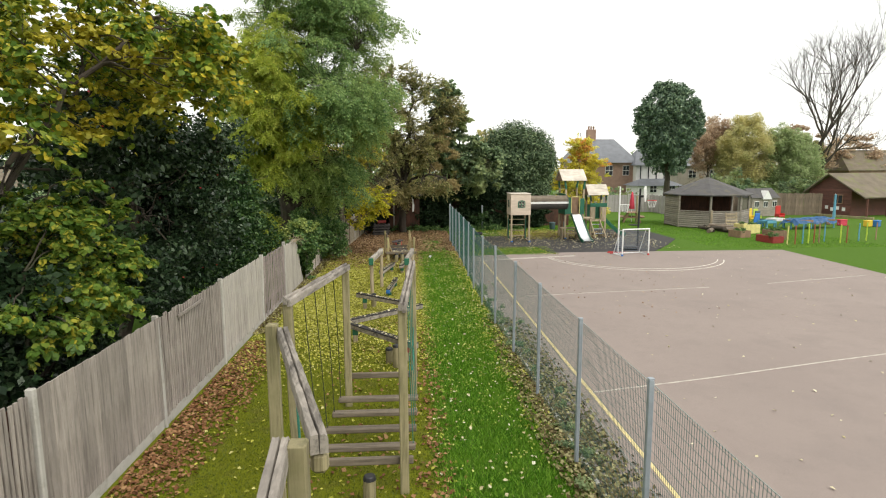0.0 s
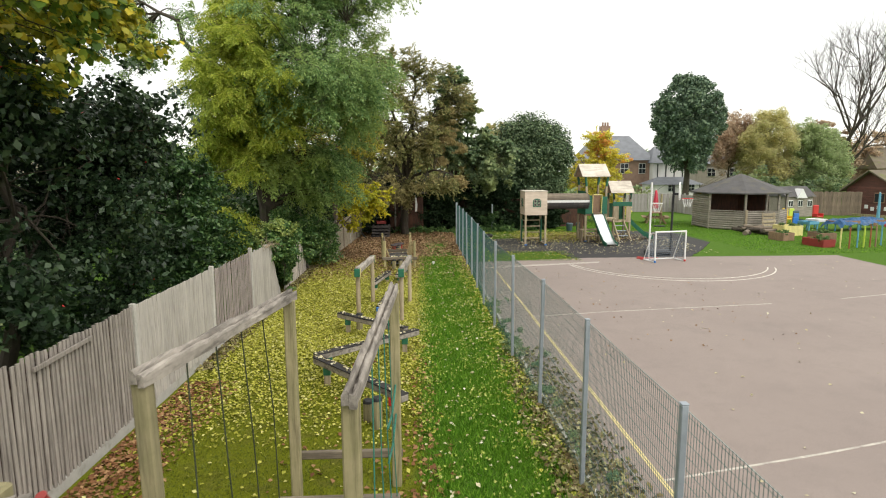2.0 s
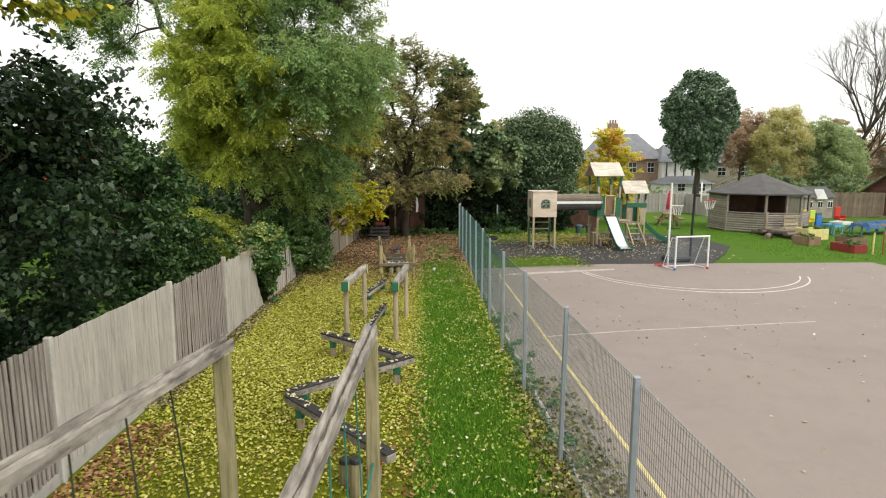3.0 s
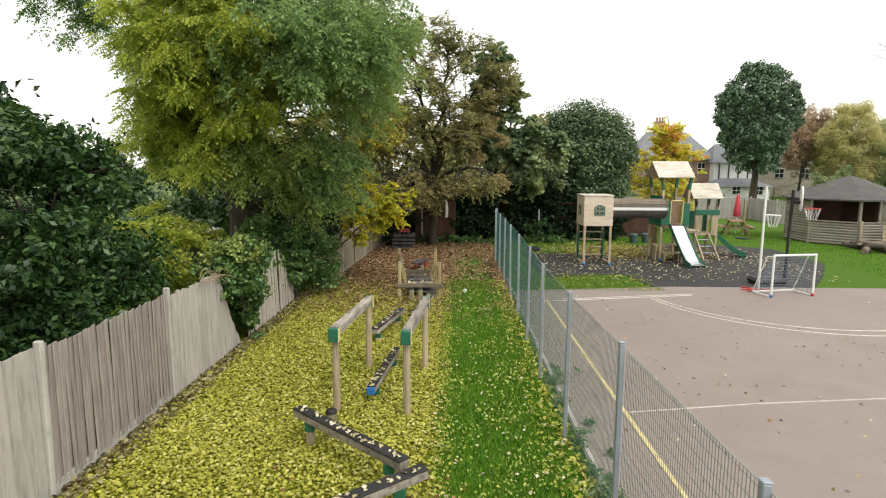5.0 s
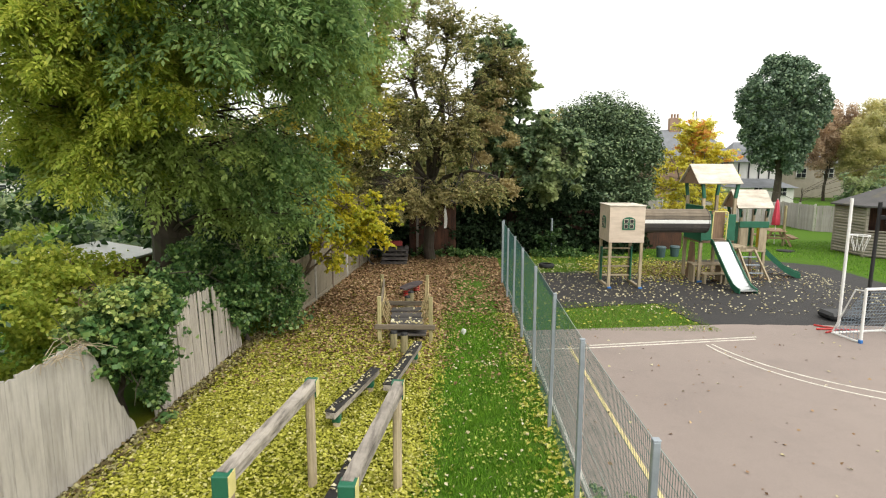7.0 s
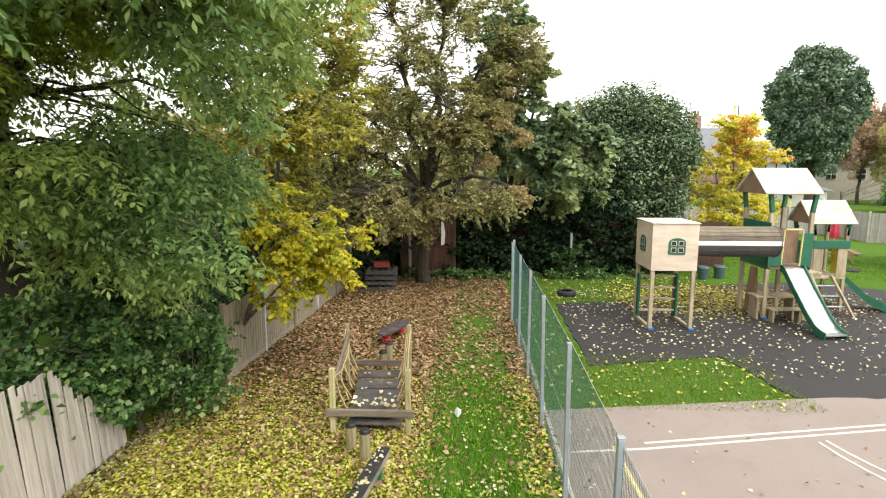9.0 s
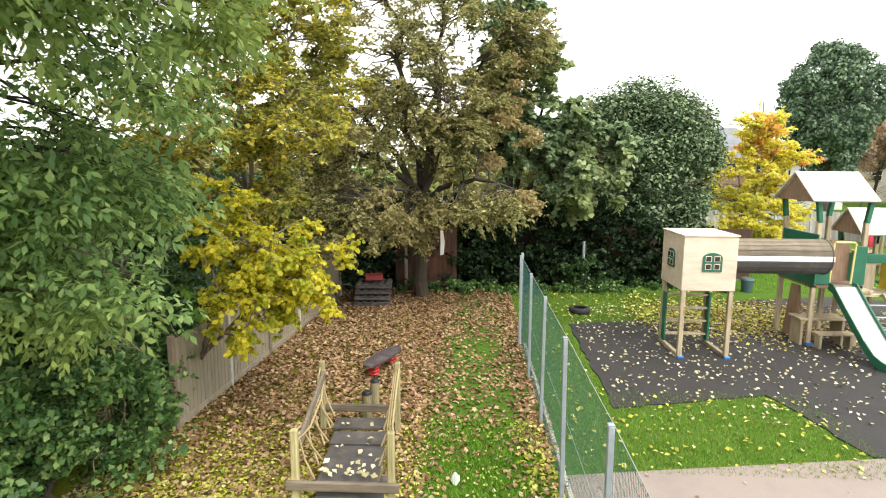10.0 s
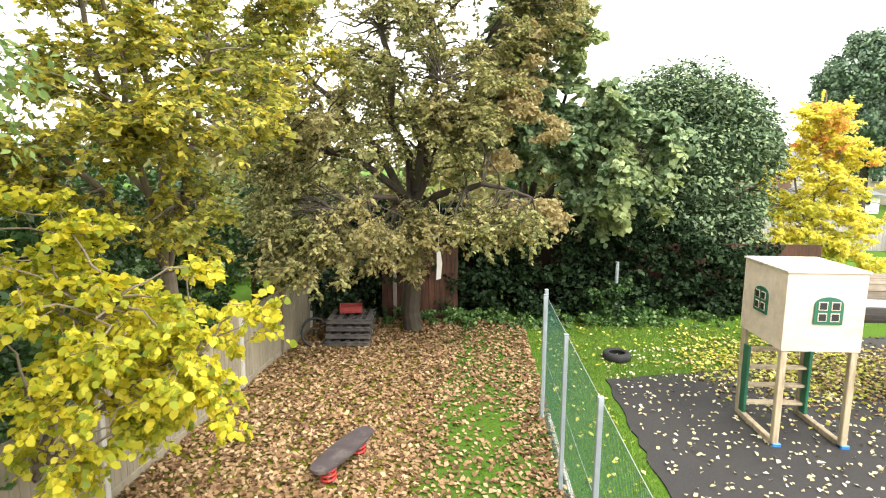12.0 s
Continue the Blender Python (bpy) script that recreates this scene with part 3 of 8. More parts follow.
def twig_wood(start, d, length, droop, r=0.006):
    """Three-sided thin wood along the twigs."""
    side = unit(np.cross(d, np.array([0.13, 0.21, 1.0])))
    other = np.cross(d, side)
    rings = []
    for f in (0.0, 0.4, 0.75):
        c = start + d * (length * f)[:, None]
        c[:, 2] -= droop * length * f * f * 0.6
        rr = r * (1.2 - f)
        rings.append([c + (side * math.cos(a) + other * math.sin(a)) * rr for a in (0.0, 2.1, 4.2)])
    q = []
    for lo, hi in zip(rings, rings[1:]):
        for i in range(3):
            j = (i + 1) % 3
            q.append(np.stack([lo[i], lo[j], hi[j], hi[i]], 1))
    return np.concatenate(q).reshape(-1, 3)


def twig_leaves(rng, twigs, n, length, width, hang=0.3, flat=0.5, spread=0.5, pinnate=0, corners=4):
    """Leaves set alternately along the twigs; pinnate ones carry that many pairs of leaflets."""
    start, d, tl, droop = twigs
    k = rng.choice(len(start), n, p=tl / tl.sum())
    f = rng.random(n) ** 0.75
    c = start[k] + d[k] * (tl[k] * f)[:, None]
    c[:, 2] -= droop[k] * tl[k] * f * f * 0.6
    run = d[k].copy()
    run[:, 2] -= droop[k] * 1.2 * f
    side = unit(np.cross(run, np.array([0.02, 0.03, 1.0]))) * rng.choice([-1.0, 1.0], n)[:, None]
    a = unit(unit(run) * 0.6 + side * 0.8 + rng.normal(size=(n, 3)) * 0.35 - np.array([0, 0, hang]))
    nn = unit(rng.normal(size=(n, 3)) * flat + np.array([0, 0, 1.0]))
    b = unit(np.cross(nn, a))
    size = rng.uniform(0.65, 1.3, n)
    c = c + a * (size * length * rng.uniform(0.1, spread, n))[:, None]
    if pinnate:
        span = size * length * 3.0
        cs, axes, sizes = [], [], []
        for i in range(pinnate):
            g = 0.25 + 0.62 * i / max(1, pinnate - 1)
            at = c + a * (span * g)[:, None]
            at[:, 2] -= span * g * g * 0.35
            for sg in (-1, 1):
                ax = unit(a * 0.55 + b * sg * 0.85 - np.array([0, 0, 0.35]))
                cs.append(at + ax * (size * length * 0.5)[:, None])
                axes.append(ax)
                sizes.append(size)
        end = c + a * (span * 1.05)[:, None]
        end[:, 2] -= span * 0.4
        cs.append(end)
        axes.append(unit(a - np.array([0, 0, 0.6])))
        sizes.append(size)
        c, a, size = np.concatenate(cs), np.concatenate(axes), np.concatenate(sizes)
        nn = np.tile(nn, (2 * pinnate + 1, 1))
        b = unit(np.cross(nn, a))
    ll, ww = (length * size)[:, None], (width * size)[:, None]
    up = unit(np.cross(a, b)) * ww * 0.2
    shape = ((-0.5, 0, 0), (0.0, 0.5, 1), (0.5, 0, 0), (0.0, -0.5, 1)) if corners == 4 else ((-0.5, 0, 0), (-0.25, 0.42, 1), (0.15, 0.46, 1), (0.5, 0, 0), (0.15, -0.46, 1), (-0.25, -0.42, 1))
    return np.stack([c + a * ll * u + b * ww * v + up * h for u, v, h in shape], 1).reshape(-1, 3)


def grown_tree(name, seed, base, fork, r, heads, clumps, n, length, width, leaf_mat, label, category="tree", bark=None, heart=None, twigs=7, droop=0.5, reach=1.5, twig_r=0.006, **kw):
    """A forked tree: trunk, great limbs to the heads, a branch to each clump from the nearest limb, leafy twigs at its end."""
    rng = np.random.default_rng(seed)
    t = thing(name, base[0], base[1], 0, 0, label, category)
    off = np.array([base[0], base[1], 0.0])
    trunk = branch_path(rng, base, fork, 7, 0.04, 0.0)
    wood_parts = [limb_arrays(trunk, r, r * 0.72, 12)]
    nodes, girth = [trunk[3:]], [np.linspace(r * 0.4, r * 0.4, 4)]
    for h in heads:
        path = branch_path(rng, trunk[-1] + rng.normal(size=3) * r * 0.2, h, 9, 0.035, 0.10)
        r0 = r * rng.uniform(0.32, 0.48)
        wood_parts.append(limb_arrays(path, r0, 0.025, 8))
        nodes.append(path[1:])
        girth.append(np.linspace(r0, 0.025, 9)[1:])
    nodes, girth = np.concatenate(nodes), np.concatenate(girth)
    for c in clumps:
        gap = np.linalg.norm(nodes - c[:3], axis=1) + np.maximum(0, nodes[:, 2] - c[2]) * 0.6
        i = int(np.argmin(gap))
        wood_parts.append(limb_arrays(branch_path(rng, nodes[i], c[:3], 6, 0.06, 0.08), max(0.010, min(0.036, girth[i] * 0.5)), 0.006, 5))
    tw = twig_set(rng, clumps, heart or (fork[0], fork[1], fork[2]), twigs, droop, reach)
    wood_parts.append(twig_wood(*tw, twig_r))
    quads_mesh("trunk", np.concatenate(wood_parts) - off, bark or M_BARK, t)
    tagged(quads_mesh("crown", twig_leaves(rng, tw, n, length, width, **kw) - off, leaf_mat, t, kw.get("corners", 4)), kind="stuff")
    return t

# ---- ground ----
def ragged(poly, step=0.22, amp=0.035, seed=3):
    """The outline with its straight runs broken into small uneven steps."""
    g = random.Random(seed)
    out = []
    for (x0, y0), (x1, y1) in zip(poly, poly[1:] + poly[:1]):
        n = max(1, min(60, int(math.hypot(x1 - x0, y1 - y0) / step)))
        for i in range(n):
            j = amp if i else 0.0
            out.append((x0 + (x1 - x0) * i / n + g.uniform(-j, j), y0 + (y1 - y0) * i / n + g.uniform(-j, j)))
    return out


b = bmesh.new()
GX = [-500, -120, -40, -12, -4, 2.3, 10, 18, 30, 60, 140, 500]
GY = [-500, -100, -20, 0, 10, 20, 26, 30, 36, 44, 60, 100, 200, 600]
grid = [[b.verts.new((x, y, 0)) for x in GX] for y in GY]
for j in range(len(GY) - 1):
    for i in range(len(GX) - 1):
        b.faces.new((grid[j][i], grid[j][i + 1], grid[j + 1][i + 1], grid[j + 1][i]))
tagged(part("ground", b, M_LAWN), "grass lawn, bright green beside the fence and mossy olive under the trail", "lawn", kind="structure")
tagged(part("court", slab([(2.27, -25), (17.0, -25), (17.55, 18.9), (17.9, 26.05), (7.6, 26.2), (3.2, 25.55), (2.27, 25.4)], -0.08, 0.02), M_TARMAC),
       "worn pinkish grey tarmac ball court with scattered leaves", "court", kind="structure")
tagged(part("safety_surface", slab(ragged([(3.5, 27.55), (6.3, 28.25), (6.5, 27.4), (6.62, 26.5), (6.7, 26.12), (11.7, 26.2), (13.2, 28.2), (14.8, 30.6), (14.9, 34.6), (12.6, 36.2), (8.0, 35.2), (6.6, 33.4), (3.6, 32.6)]), -0.05, 0.025), M_WETPOUR),
       "black rubber playground surface strewn with fallen leaves", "playground surface", kind="structure")
rng = np.random.default_rng(5)

# ---- court markings ----
def strip(pts, w, z0=0.016, z1=0.026):
    bm = None
    for p, q in zip(pts, pts[1:]):
        p, q = Vector((*p, 0)), Vector((*q, 0))
        d = (q - p).normalized()
        s = Vector((-d.y, d.x, 0)) * w / 2
        bm = slab([(p - s)[:2], (q - s)[:2], (q + s)[:2], (p + s)[:2]], z0, z1, bm)
    return bm


def arc(cx, cy, r, a0, a1, n=26):
    return [(cx + r * math.cos(radians(a0 + (a1 - a0) * i / n)), cy + r * math.sin(radians(a0 + (a1 - a0) * i / n))) for i in range(n + 1)]


tagged(part("court_line", strip([(3.22, -6), (3.18, 9.4), (3.14, 24.25)], 0.06), M_LINE_Y), "worn yellowish painted side line on the court", "court line", kind="structure")
for pts, lab in (([(3.2, 9.42), (5.6, 9.95), (8.4, 10.65), (12.5, 11.6)], "cross"), ([(3.2, 16.98), (5.3, 17.35), (9.9, 17.9)], "third"), ([(12.2, 18.35), (16.6, 19.45)], "third"),
                 ([(2.5, 24.05), (3.6, 24.2), (7.4, 24.95)], "base"), ([(3.6, 24.36), (7.5, 25.12)], "base"),
                 (arc(9.95, 24.9, 3.85, 186, 336), "arc"), (arc(9.95, 25.2, 3.75, 190, 332), "arc")):
    faint = lab in ("cross", "third")
    tagged(part("court_line", strip(pts, 0.036 if faint else 0.042, 0.017, 0.027 if lab != "arc" else 0.028), M_LINE_DIM if faint else M_LINE), "thin worn white painted line on the tarmac court", "court line", kind="structure")

# ---- wire mesh fence beside the court ----
FX = 2.2
POST_Y = [-1.7, 0.5, 2.7, 4.87, 7.05, 9.38, 11.7, 14.0, 16.15, 18.35, 20.5, 22.7, 24.9, 26.95, 28.8, 30.85]
fence = thing("mesh_fence", FX, 0, 0, 0, "tall dark green welded mesh fence on grey galvanised posts", "fence")
bow = lambda y: float(np.interp(y, [11.7, 14.0, 16.15, 18.35, 20.5, 22.7, 24.9], [0.0, -0.05, -0.11, -0.11, -0.07, -0.02, 0.0]))
post_me = None
for y in POST_Y:
    if post_me is None:
        bm = rbox(0, 0, 0.98, 0.052, 0.052, 2.08, 0.006)
        rbox(0, 0, 2.03, 0.057, 0.057, 0.012, 0.004, None, bm)
        po = part("post", bm, M_GALV, fence)
        post_me = po.data
        po.location = (bow(y), y, 0)
    else:
        shared("post", post_me, fence, pose(bow(y), y, random.uniform(-0.02, 0.02), random.uniform(-0.5, 0.5), random.uniform(-0.6, 0.6), 0))


def wires(y0, y1, h, pitch=0.04, r=0.0013):
    v = []
    def bar(a, c):
        a, c = np.array(a), np.array(c)
        if abs(c[2] - a[2]) > 0.1:
            o = np.array([[r, r, 0], [-r, r, 0], [-r, -r, 0], [r, -r, 0]])
        else:
            o = np.array([[r, 0, r], [-r, 0, r], [-r, 0, -r], [r, 0, -r]])
        for k in range(4):
            v.extend([a + o[k], a + o[(k + 1) % 4], c + o[(k + 1) % 4], c + o[k]])
    y = y0 + 0.03
    while y < y1 - 0.02:
        bar((bow(y) + 0.036, y, 0.03), (bow(y) + 0.036, y, h))
        y += pitch
    z = 0.03
    while z < h + 0.01:
        bar((bow(y0) + 0.040, y0, z), (bow(y1) + 0.040, y1, z))
        z += pitch * 2.5
    return np.array(v)


for y0, y1 in zip(POST_Y, POST_Y[1:]):
    tagged(quads_mesh("mesh_panel", wires(y0, y1, 1.97), M_WIRE, fence), kind="stuff")
    for z in (0.95, 1.96):
        part("straining_wire", tube([(bow(y0) + 0.05, y0, z), ((bow(y0) + bow(y1)) / 2 + 0.052, (y0 + y1) / 2, z - 0.012), (bow(y1) + 0.05, y1, z)], 0.004, 5), M_STRAIN, fence)
part("post_cap", rbox(0.06, 31.25, 1.0, 0.06, 0.06, 2.1, 0.006), M_GALV, fence, "end post of the fence")
part("edging", rbox(0.12, 13, 0.0, 0.06, 36, 0.08, 0.01), M_CONCRETE, fence, "low concrete edging under the mesh")

# ---- timber fence along the gardens ----
LX = -3.86
wfence = thing("timber_fence", LX, 0, 0, 0, "weathered grey featheredge timber fence between concrete posts", "fence")
BAYS = [-3.0, -0.1, 2.8, 5.7, 8.6, 11.5, 14.6, 17.35]
cpost = None
for y in BAYS:
    if cpost is None:
        cpost = part("concrete_post", rbox(0, 0, 0.87, 0.09, 0.07, 1.80, 0.012), M_CONCRETE, wfence)
        cpost.location = (0.02, y, 0)
    else:
        shared("concrete_post", cpost.data, wfence, pose(0.02, y, random.uniform(-0.02, 0.05), random.uniform(-0.6, 0.6), random.uniform(-1.0, 1.0), 0))
board_me = {}
for k, (y0, y1) in enumerate(zip(BAYS, BAYS[1:])):
    part("gravel_board", rbox(0.01, (y0 + y1) / 2, 0.075, 0.05, y1 - y0 - 0.1, 0.17, 0.01), M_CONCRETE, wfence)
    slats, smooth = k in (2, 4), k in (3, 5)
    pitch = 0.078 if slats else (0.145 if smooth else (0.086 if k == 6 else 0.105))
    width = 0.047 if slats else (0.150 if smooth else (0.098 if k == 6 else 0.125))
    mat = {6: M_RIBBED, 5: M_BAYBOARD}.get(k, M_FENCE)
    key = (width, mat.name)
    y = y0 + 0.08
    while y < y1 - 0.06:
        lean = random.uniform(-0.4, 0.4)
        if key not in board_me:
            o = part("board", rbox(0, 0, 0, 0.022 if slats else 0.016, width, 1.60, 0.003), mat, wfence)
            board_me[key] = o.data
            o.matrix_basis = pose(0.03, y, 0.95, lean, 0, 6)
        else:
            top = random.uniform(-0.018, 0.018) * (0.3 if smooth else 1.0) - (0.05 if k == 6 else 0)
            shared("board", board_me[key], wfence, pose(0.03 + random.uniform(-0.004, 0.004), y, 0.95 + top, lean, random.uniform(-0.5, 0.5), 0 if slats else (2.5 if smooth else (13 if k == 6 else 7))))
        y += pitch
    for z in (0.45, 1.45):
        part("rail", rbox(-0.03, (y0 + y1) / 2, z, 0.06, y1 - y0, 0.07, 0.006), M_FENCE_DARK, wfence)
# added dark sheets that stand in for the shade in the slat gaps
for y in (4.25, 10.05):
    part("backing", rbox(-0.012, y, 0.93, 0.012, 2.8, 1.5, 0.0), M_SHADE_BOARD, wfence, "added sheet coloured dark as the shade between the narrow slats")
part("rail", beam((0.075, 9.25, 1.60), (0.075, 10.35, 1.63), 0.03, 0.06), M_FENCE, wfence, "loose grey rail nailed across the slats")

# last bay: wide smooth boards, torn off on a slant
def torn_top(y):
    return 1.66 if y < 19.2 else max(0.02, 1.62 - (y - 19.2) * 1.75)


y = 17.42
while y < 20.12:
    w = random.uniform(0.13, 0.17)
    za, zb = torn_top(y) + random.uniform(-0.03, 0.03), torn_top(y + w) + random.uniform(-0.03, 0.03)
    zm = (za + zb) / 2 + random.uniform(-0.03, 0.04)
    x0 = 0.03 + random.uniform(-0.004, 0.004)
    prof = [(y, 0.03), (y + w - 0.004, 0.03), (y + w - 0.004, max(0.05, zb)), (y + w * random.uniform(0.35, 0.65), max(0.06, zm)), (y, max(0.05, za))]
    vv = [(x0, q[0], q[1]) for q in prof] + [(x0 + 0.018, q[0], q[1]) for q in prof]
    part("board", solid(vv, [(0, 1, 2, 3, 4), (9, 8, 7, 6, 5)] + [(i, (i + 1) % 5, 5 + (i + 1) % 5, 5 + i) for i in range(5)]), M_BAYBOARD, wfence)
    y += w
part("rail", rbox(-0.02, 18.35, 0.45, 0.06, 1.95, 0.07, 0.006), M_FENCE_DARK, wfence)
part("rail", rbox(-0.02, 18.25, 1.40, 0.06, 1.75, 0.07, 0.006), M_FENCE_DARK, wfence)
# narrow upright slats under the ivy, worn away towards the far end
slat_me = None
for i in range(44):
    y = 20.62 + i * 0.078
    f = y - 22.8
    h = 1.68 - 0.04 * (y - 21) if f < 0 else max(0.25, 1.62 - f * 1.02)
    h *= random.uniform(0.98, 1.02) if i % 11 else random.uniform(0.86, 0.94)
    lean = 6.0 + random.uniform(-0.3, 0.3) + (1.5 if i % 13 == 7 else 0)
    m = pose(0.06 + random.uniform(-0.012, 0.012), y, 0.0, lean, random.uniform(-0.5, 0.5), random.uniform(2, 8)) @ Matrix.Diagonal((1, 1, h, 1))
    if slat_me is None:
        o = part("slat", rbox(0, 0, 0.5, 0.018, 0.084, 1.0, 0.003), M_SLAT, wfence)
        slat_me, o.matrix_basis = o.data, m
    else:
        shared("slat", slat_me, wfence, m)
part("rail", rbox(0.0, 22.0, 0.40, 0.05, 2.9, 0.07, 0.006), M_FENCE_DARK, wfence)
part("rail", rbox(0.0, 21.5, 1.20, 0.05, 1.9, 0.07, 0.006), M_FENCE_DARK, wfence)
pfence = thing("panel_fence", -3.35, 26.0, 0, 0, "plain grey-brown boarded garden fence under the yellow bush", "fence")
px = lambda y: -3.45 + (y - 25.0) * 0.055
for i, y in enumerate((26.4, 28.15, 29.9, 31.7, 33.5, 35.3)):
    part("fence_post", rbox(px(y) + 3.35, y - 26.0, 0.74, 0.09, 0.09, 1.5, 0.01), M_CONCRETE if i % 2 else M_FENCE_DARK, pfence)
pan_me = None
for y0 in (26.4, 28.15, 29.9, 31.7, 33.5):
    n = 15
    for j in range(n):
        y = y0 + 0.1 + j * 1.62 / (n - 1)
        m = pose(px(y) + 3.35, y - 26.0, 0.77 + random.uniform(-0.004, 0.004), 0, 0, 0)
        if pan_me is None:
            o = part("board", rbox(0, 0, 0, 0.018, 0.121, 1.30, 0.0015), M_PANEL, pfence)
            pan_me, o.matrix_basis = o.data, m
        else:
            shared("board", pan_me, pfence, m)
    part("gravel_board", rbox(px(y0 + 0.9) + 3.35, y0 + 0.9 - 26.0, 0.06, 0.05, 1.7, 0.14, 0.01, pose(0, 0, 0, 0, 0, -3.1)), M_PANEL, pfence)

# ---- timber adventure trail ----
def post(name, parent, x, y, h, w=0.10, mat=None, lean=(0, 0), label=""):
    o = part(name, rbox(0, 0, h / 2 - 0.1, w, w, h + 0.2, 0.012), mat or M_POST_WOOD, parent, label)
    o.matrix_basis = pose(x, y, 0, lean[0], lean[1], 0)
    return o


def overhead_beams():
    t = thing("beam_trestle", -1.0, 4.2, 0, 0, "weathered overhead timber beams zigzagging on square posts", "climbing frame")
    post("post", t, -0.33, 1.16, 2.50, 0.11)
    post("post", t, 0.36, -1.18, 2.46, 0.11, None, (0, 0), "short thick square post")
    post("post", t, 0.62, -3.3, 2.38, 0.11)
    a, c = Vector((-0.23, 1.16, 2.41)), Vector((0.47, -1.12, 2.41))
    d = (c - a).normalized()
    s = Vector((-d.y, d.x, 0)) * 0.027
    for k in (1, -1):
        part("beam", rough_beam(a + k * s, c + k * s, 0.05, 0.12, 5 + k), M_BEAM, t)
    a, c = Vector((0.25, -1.10, 2.40)), Vector((0.50, -3.3, 2.40))
    for k in (0.027, -0.027):
        part("beam", rough_beam(a + Vector((k, 0, 0)), c + Vector((k, 0, 0)), 0.05, 0.11, int(k * 1000)), M_BEAM, t)
    part("red_knob", tube([(-0.22, 1.27, 2.40), (-0.22, 1.29, 2.36), (-0.22, 1.30, 2.33)], 0.022, 10), M_CRATE, t, "red plastic rope end")
    part("bolt_block", rbox(0.46, -1.06, 2.28, 0.10, 0.10, 0.13, 0.025), M_POST_WOOD, t)
    part("rope", tube([(-0.05, 0.75, 2.35), (-0.03, 0.8, 1.2), (-0.05, 0.78, 0.2)], 0.012, 6), M_ROPE_GREEN, t, "green hanging rope")


overhead_beams()


def stump(x, y, h, r=0.075, cap=True, grp="stepping posts"):
    t = thing("stepping_post", x, y, 0, random.uniform(0, 90), "short round timber stepping post with a dark cap" if cap else "short round pale timber stepping post", "stepping post", grp)
    part("post", tube([(0, 0, -0.1), (0, 0, h * 0.5), (0.004, 0, h)], r, 12), M_NEWWOOD if not cap else M_POST_WOOD, t)
    if cap:
        part("cap", tube([(0.004, 0, h), (0.004, 0, h + 0.04), (0.004, 0, h + 0.05)], r * 1.08, 12, None, r * 0.8), M_BLACK, t, "dark rubber cap")
    return t


for x, y, h in ((-0.52, 6.35, 0.30), (-0.90, 5.75, 0.34), (-0.45, 11.3, 0.28), (-0.30, 11.05, 0.42), (-1.06, 16.1, 0.36), (-0.58, 24.05, 0.34), (-0.33, 23.75, 0.40), (-0.55, 26.95, 0.42), (-0.50, 27.4, 0.45)):
    stump(x, y, h)


def rope_bridge_frame():
    t = thing("hanging_step_bridge", -0.60, 8.1, 0, 0, "tall timber frame with low plank steps hung on ropes", "climbing frame")
    x0, x1, y0, y1 = -0.72, 0.56, -1.55, 1.45
    H = 2.33
    post("post", t, -0.88, -1.15, H, 0.11, None, (0, -1.0))
    post("post", t, -0.46, 1.12, H, 0.11)
    post("post", t, x1 - 0.06, y0, H, 0.11)
    post("post", t, x1 + 0.08, y1, H, 0.11)
    for xa, ya, xb, yb in ((-0.91, -1.24, -0.44, 1.22), (x1 - 0.06, y0 - 0.10, x1 + 0.08, y1 + 0.10)):
        for k, dz in ((-1, 0.0), (1, -0.025)):
            part("top_beam", rough_beam((xa + k * 0.024, ya, H + 0.045 + dz), (xb + k * 0.024, yb, H + 0.06 + dz), 0.046, 0.095, 11 + k + int(xa * 10), 0.02), M_BEAM, t)
    ys = [-1.5, -0.95, -0.42, 0.12, 0.66, 1.45]
    for i, y in enumerate(ys):
        end = i in (0, 5)
        xa, xb = x0 + 0.05 + 0.03 * i - (0 if end else 0.02), x1 + 0.0 + 0.02 * i - (0 if end else -0.06)
        z = 0.40 if end else 0.30
        part("step", rbox((xa + xb) / 2, y, z, xb - xa + (0.1 if end else 0), 0.055 if end else 0.13, 0.10 if end else 0.07, 0.012), M_RUNG, t)
        if not end:
            for xx, mat, sgn in ((xa + 0.03, M_ROPE_DARK, 1), (xb - 0.03, M_ROPE_GREEN, -1)):
                yt = y * 0.75
                xt = (-0.67 + 0.19 * yt) if sgn > 0 else (x1 - 0.02 + 0.02 * i)
                part("rope", tube([(xt, yt, H - 0.0), ((xt + xx) / 2 + 0.01 * sgn, y * 0.96, 1.3), (xx, y, z + 0.03)], 0.006, 6), mat, t)
    for z in (0.9, 1.25):
        part("rope", tube([(x1 + 0.05, 0.3, z), (x1 + 0.07, 0.75, z - 0.05), (x1 + 0.08, 1.4, z)], 0.011, 6), M_ROPE_GREEN, t)


rope_bridge_frame()


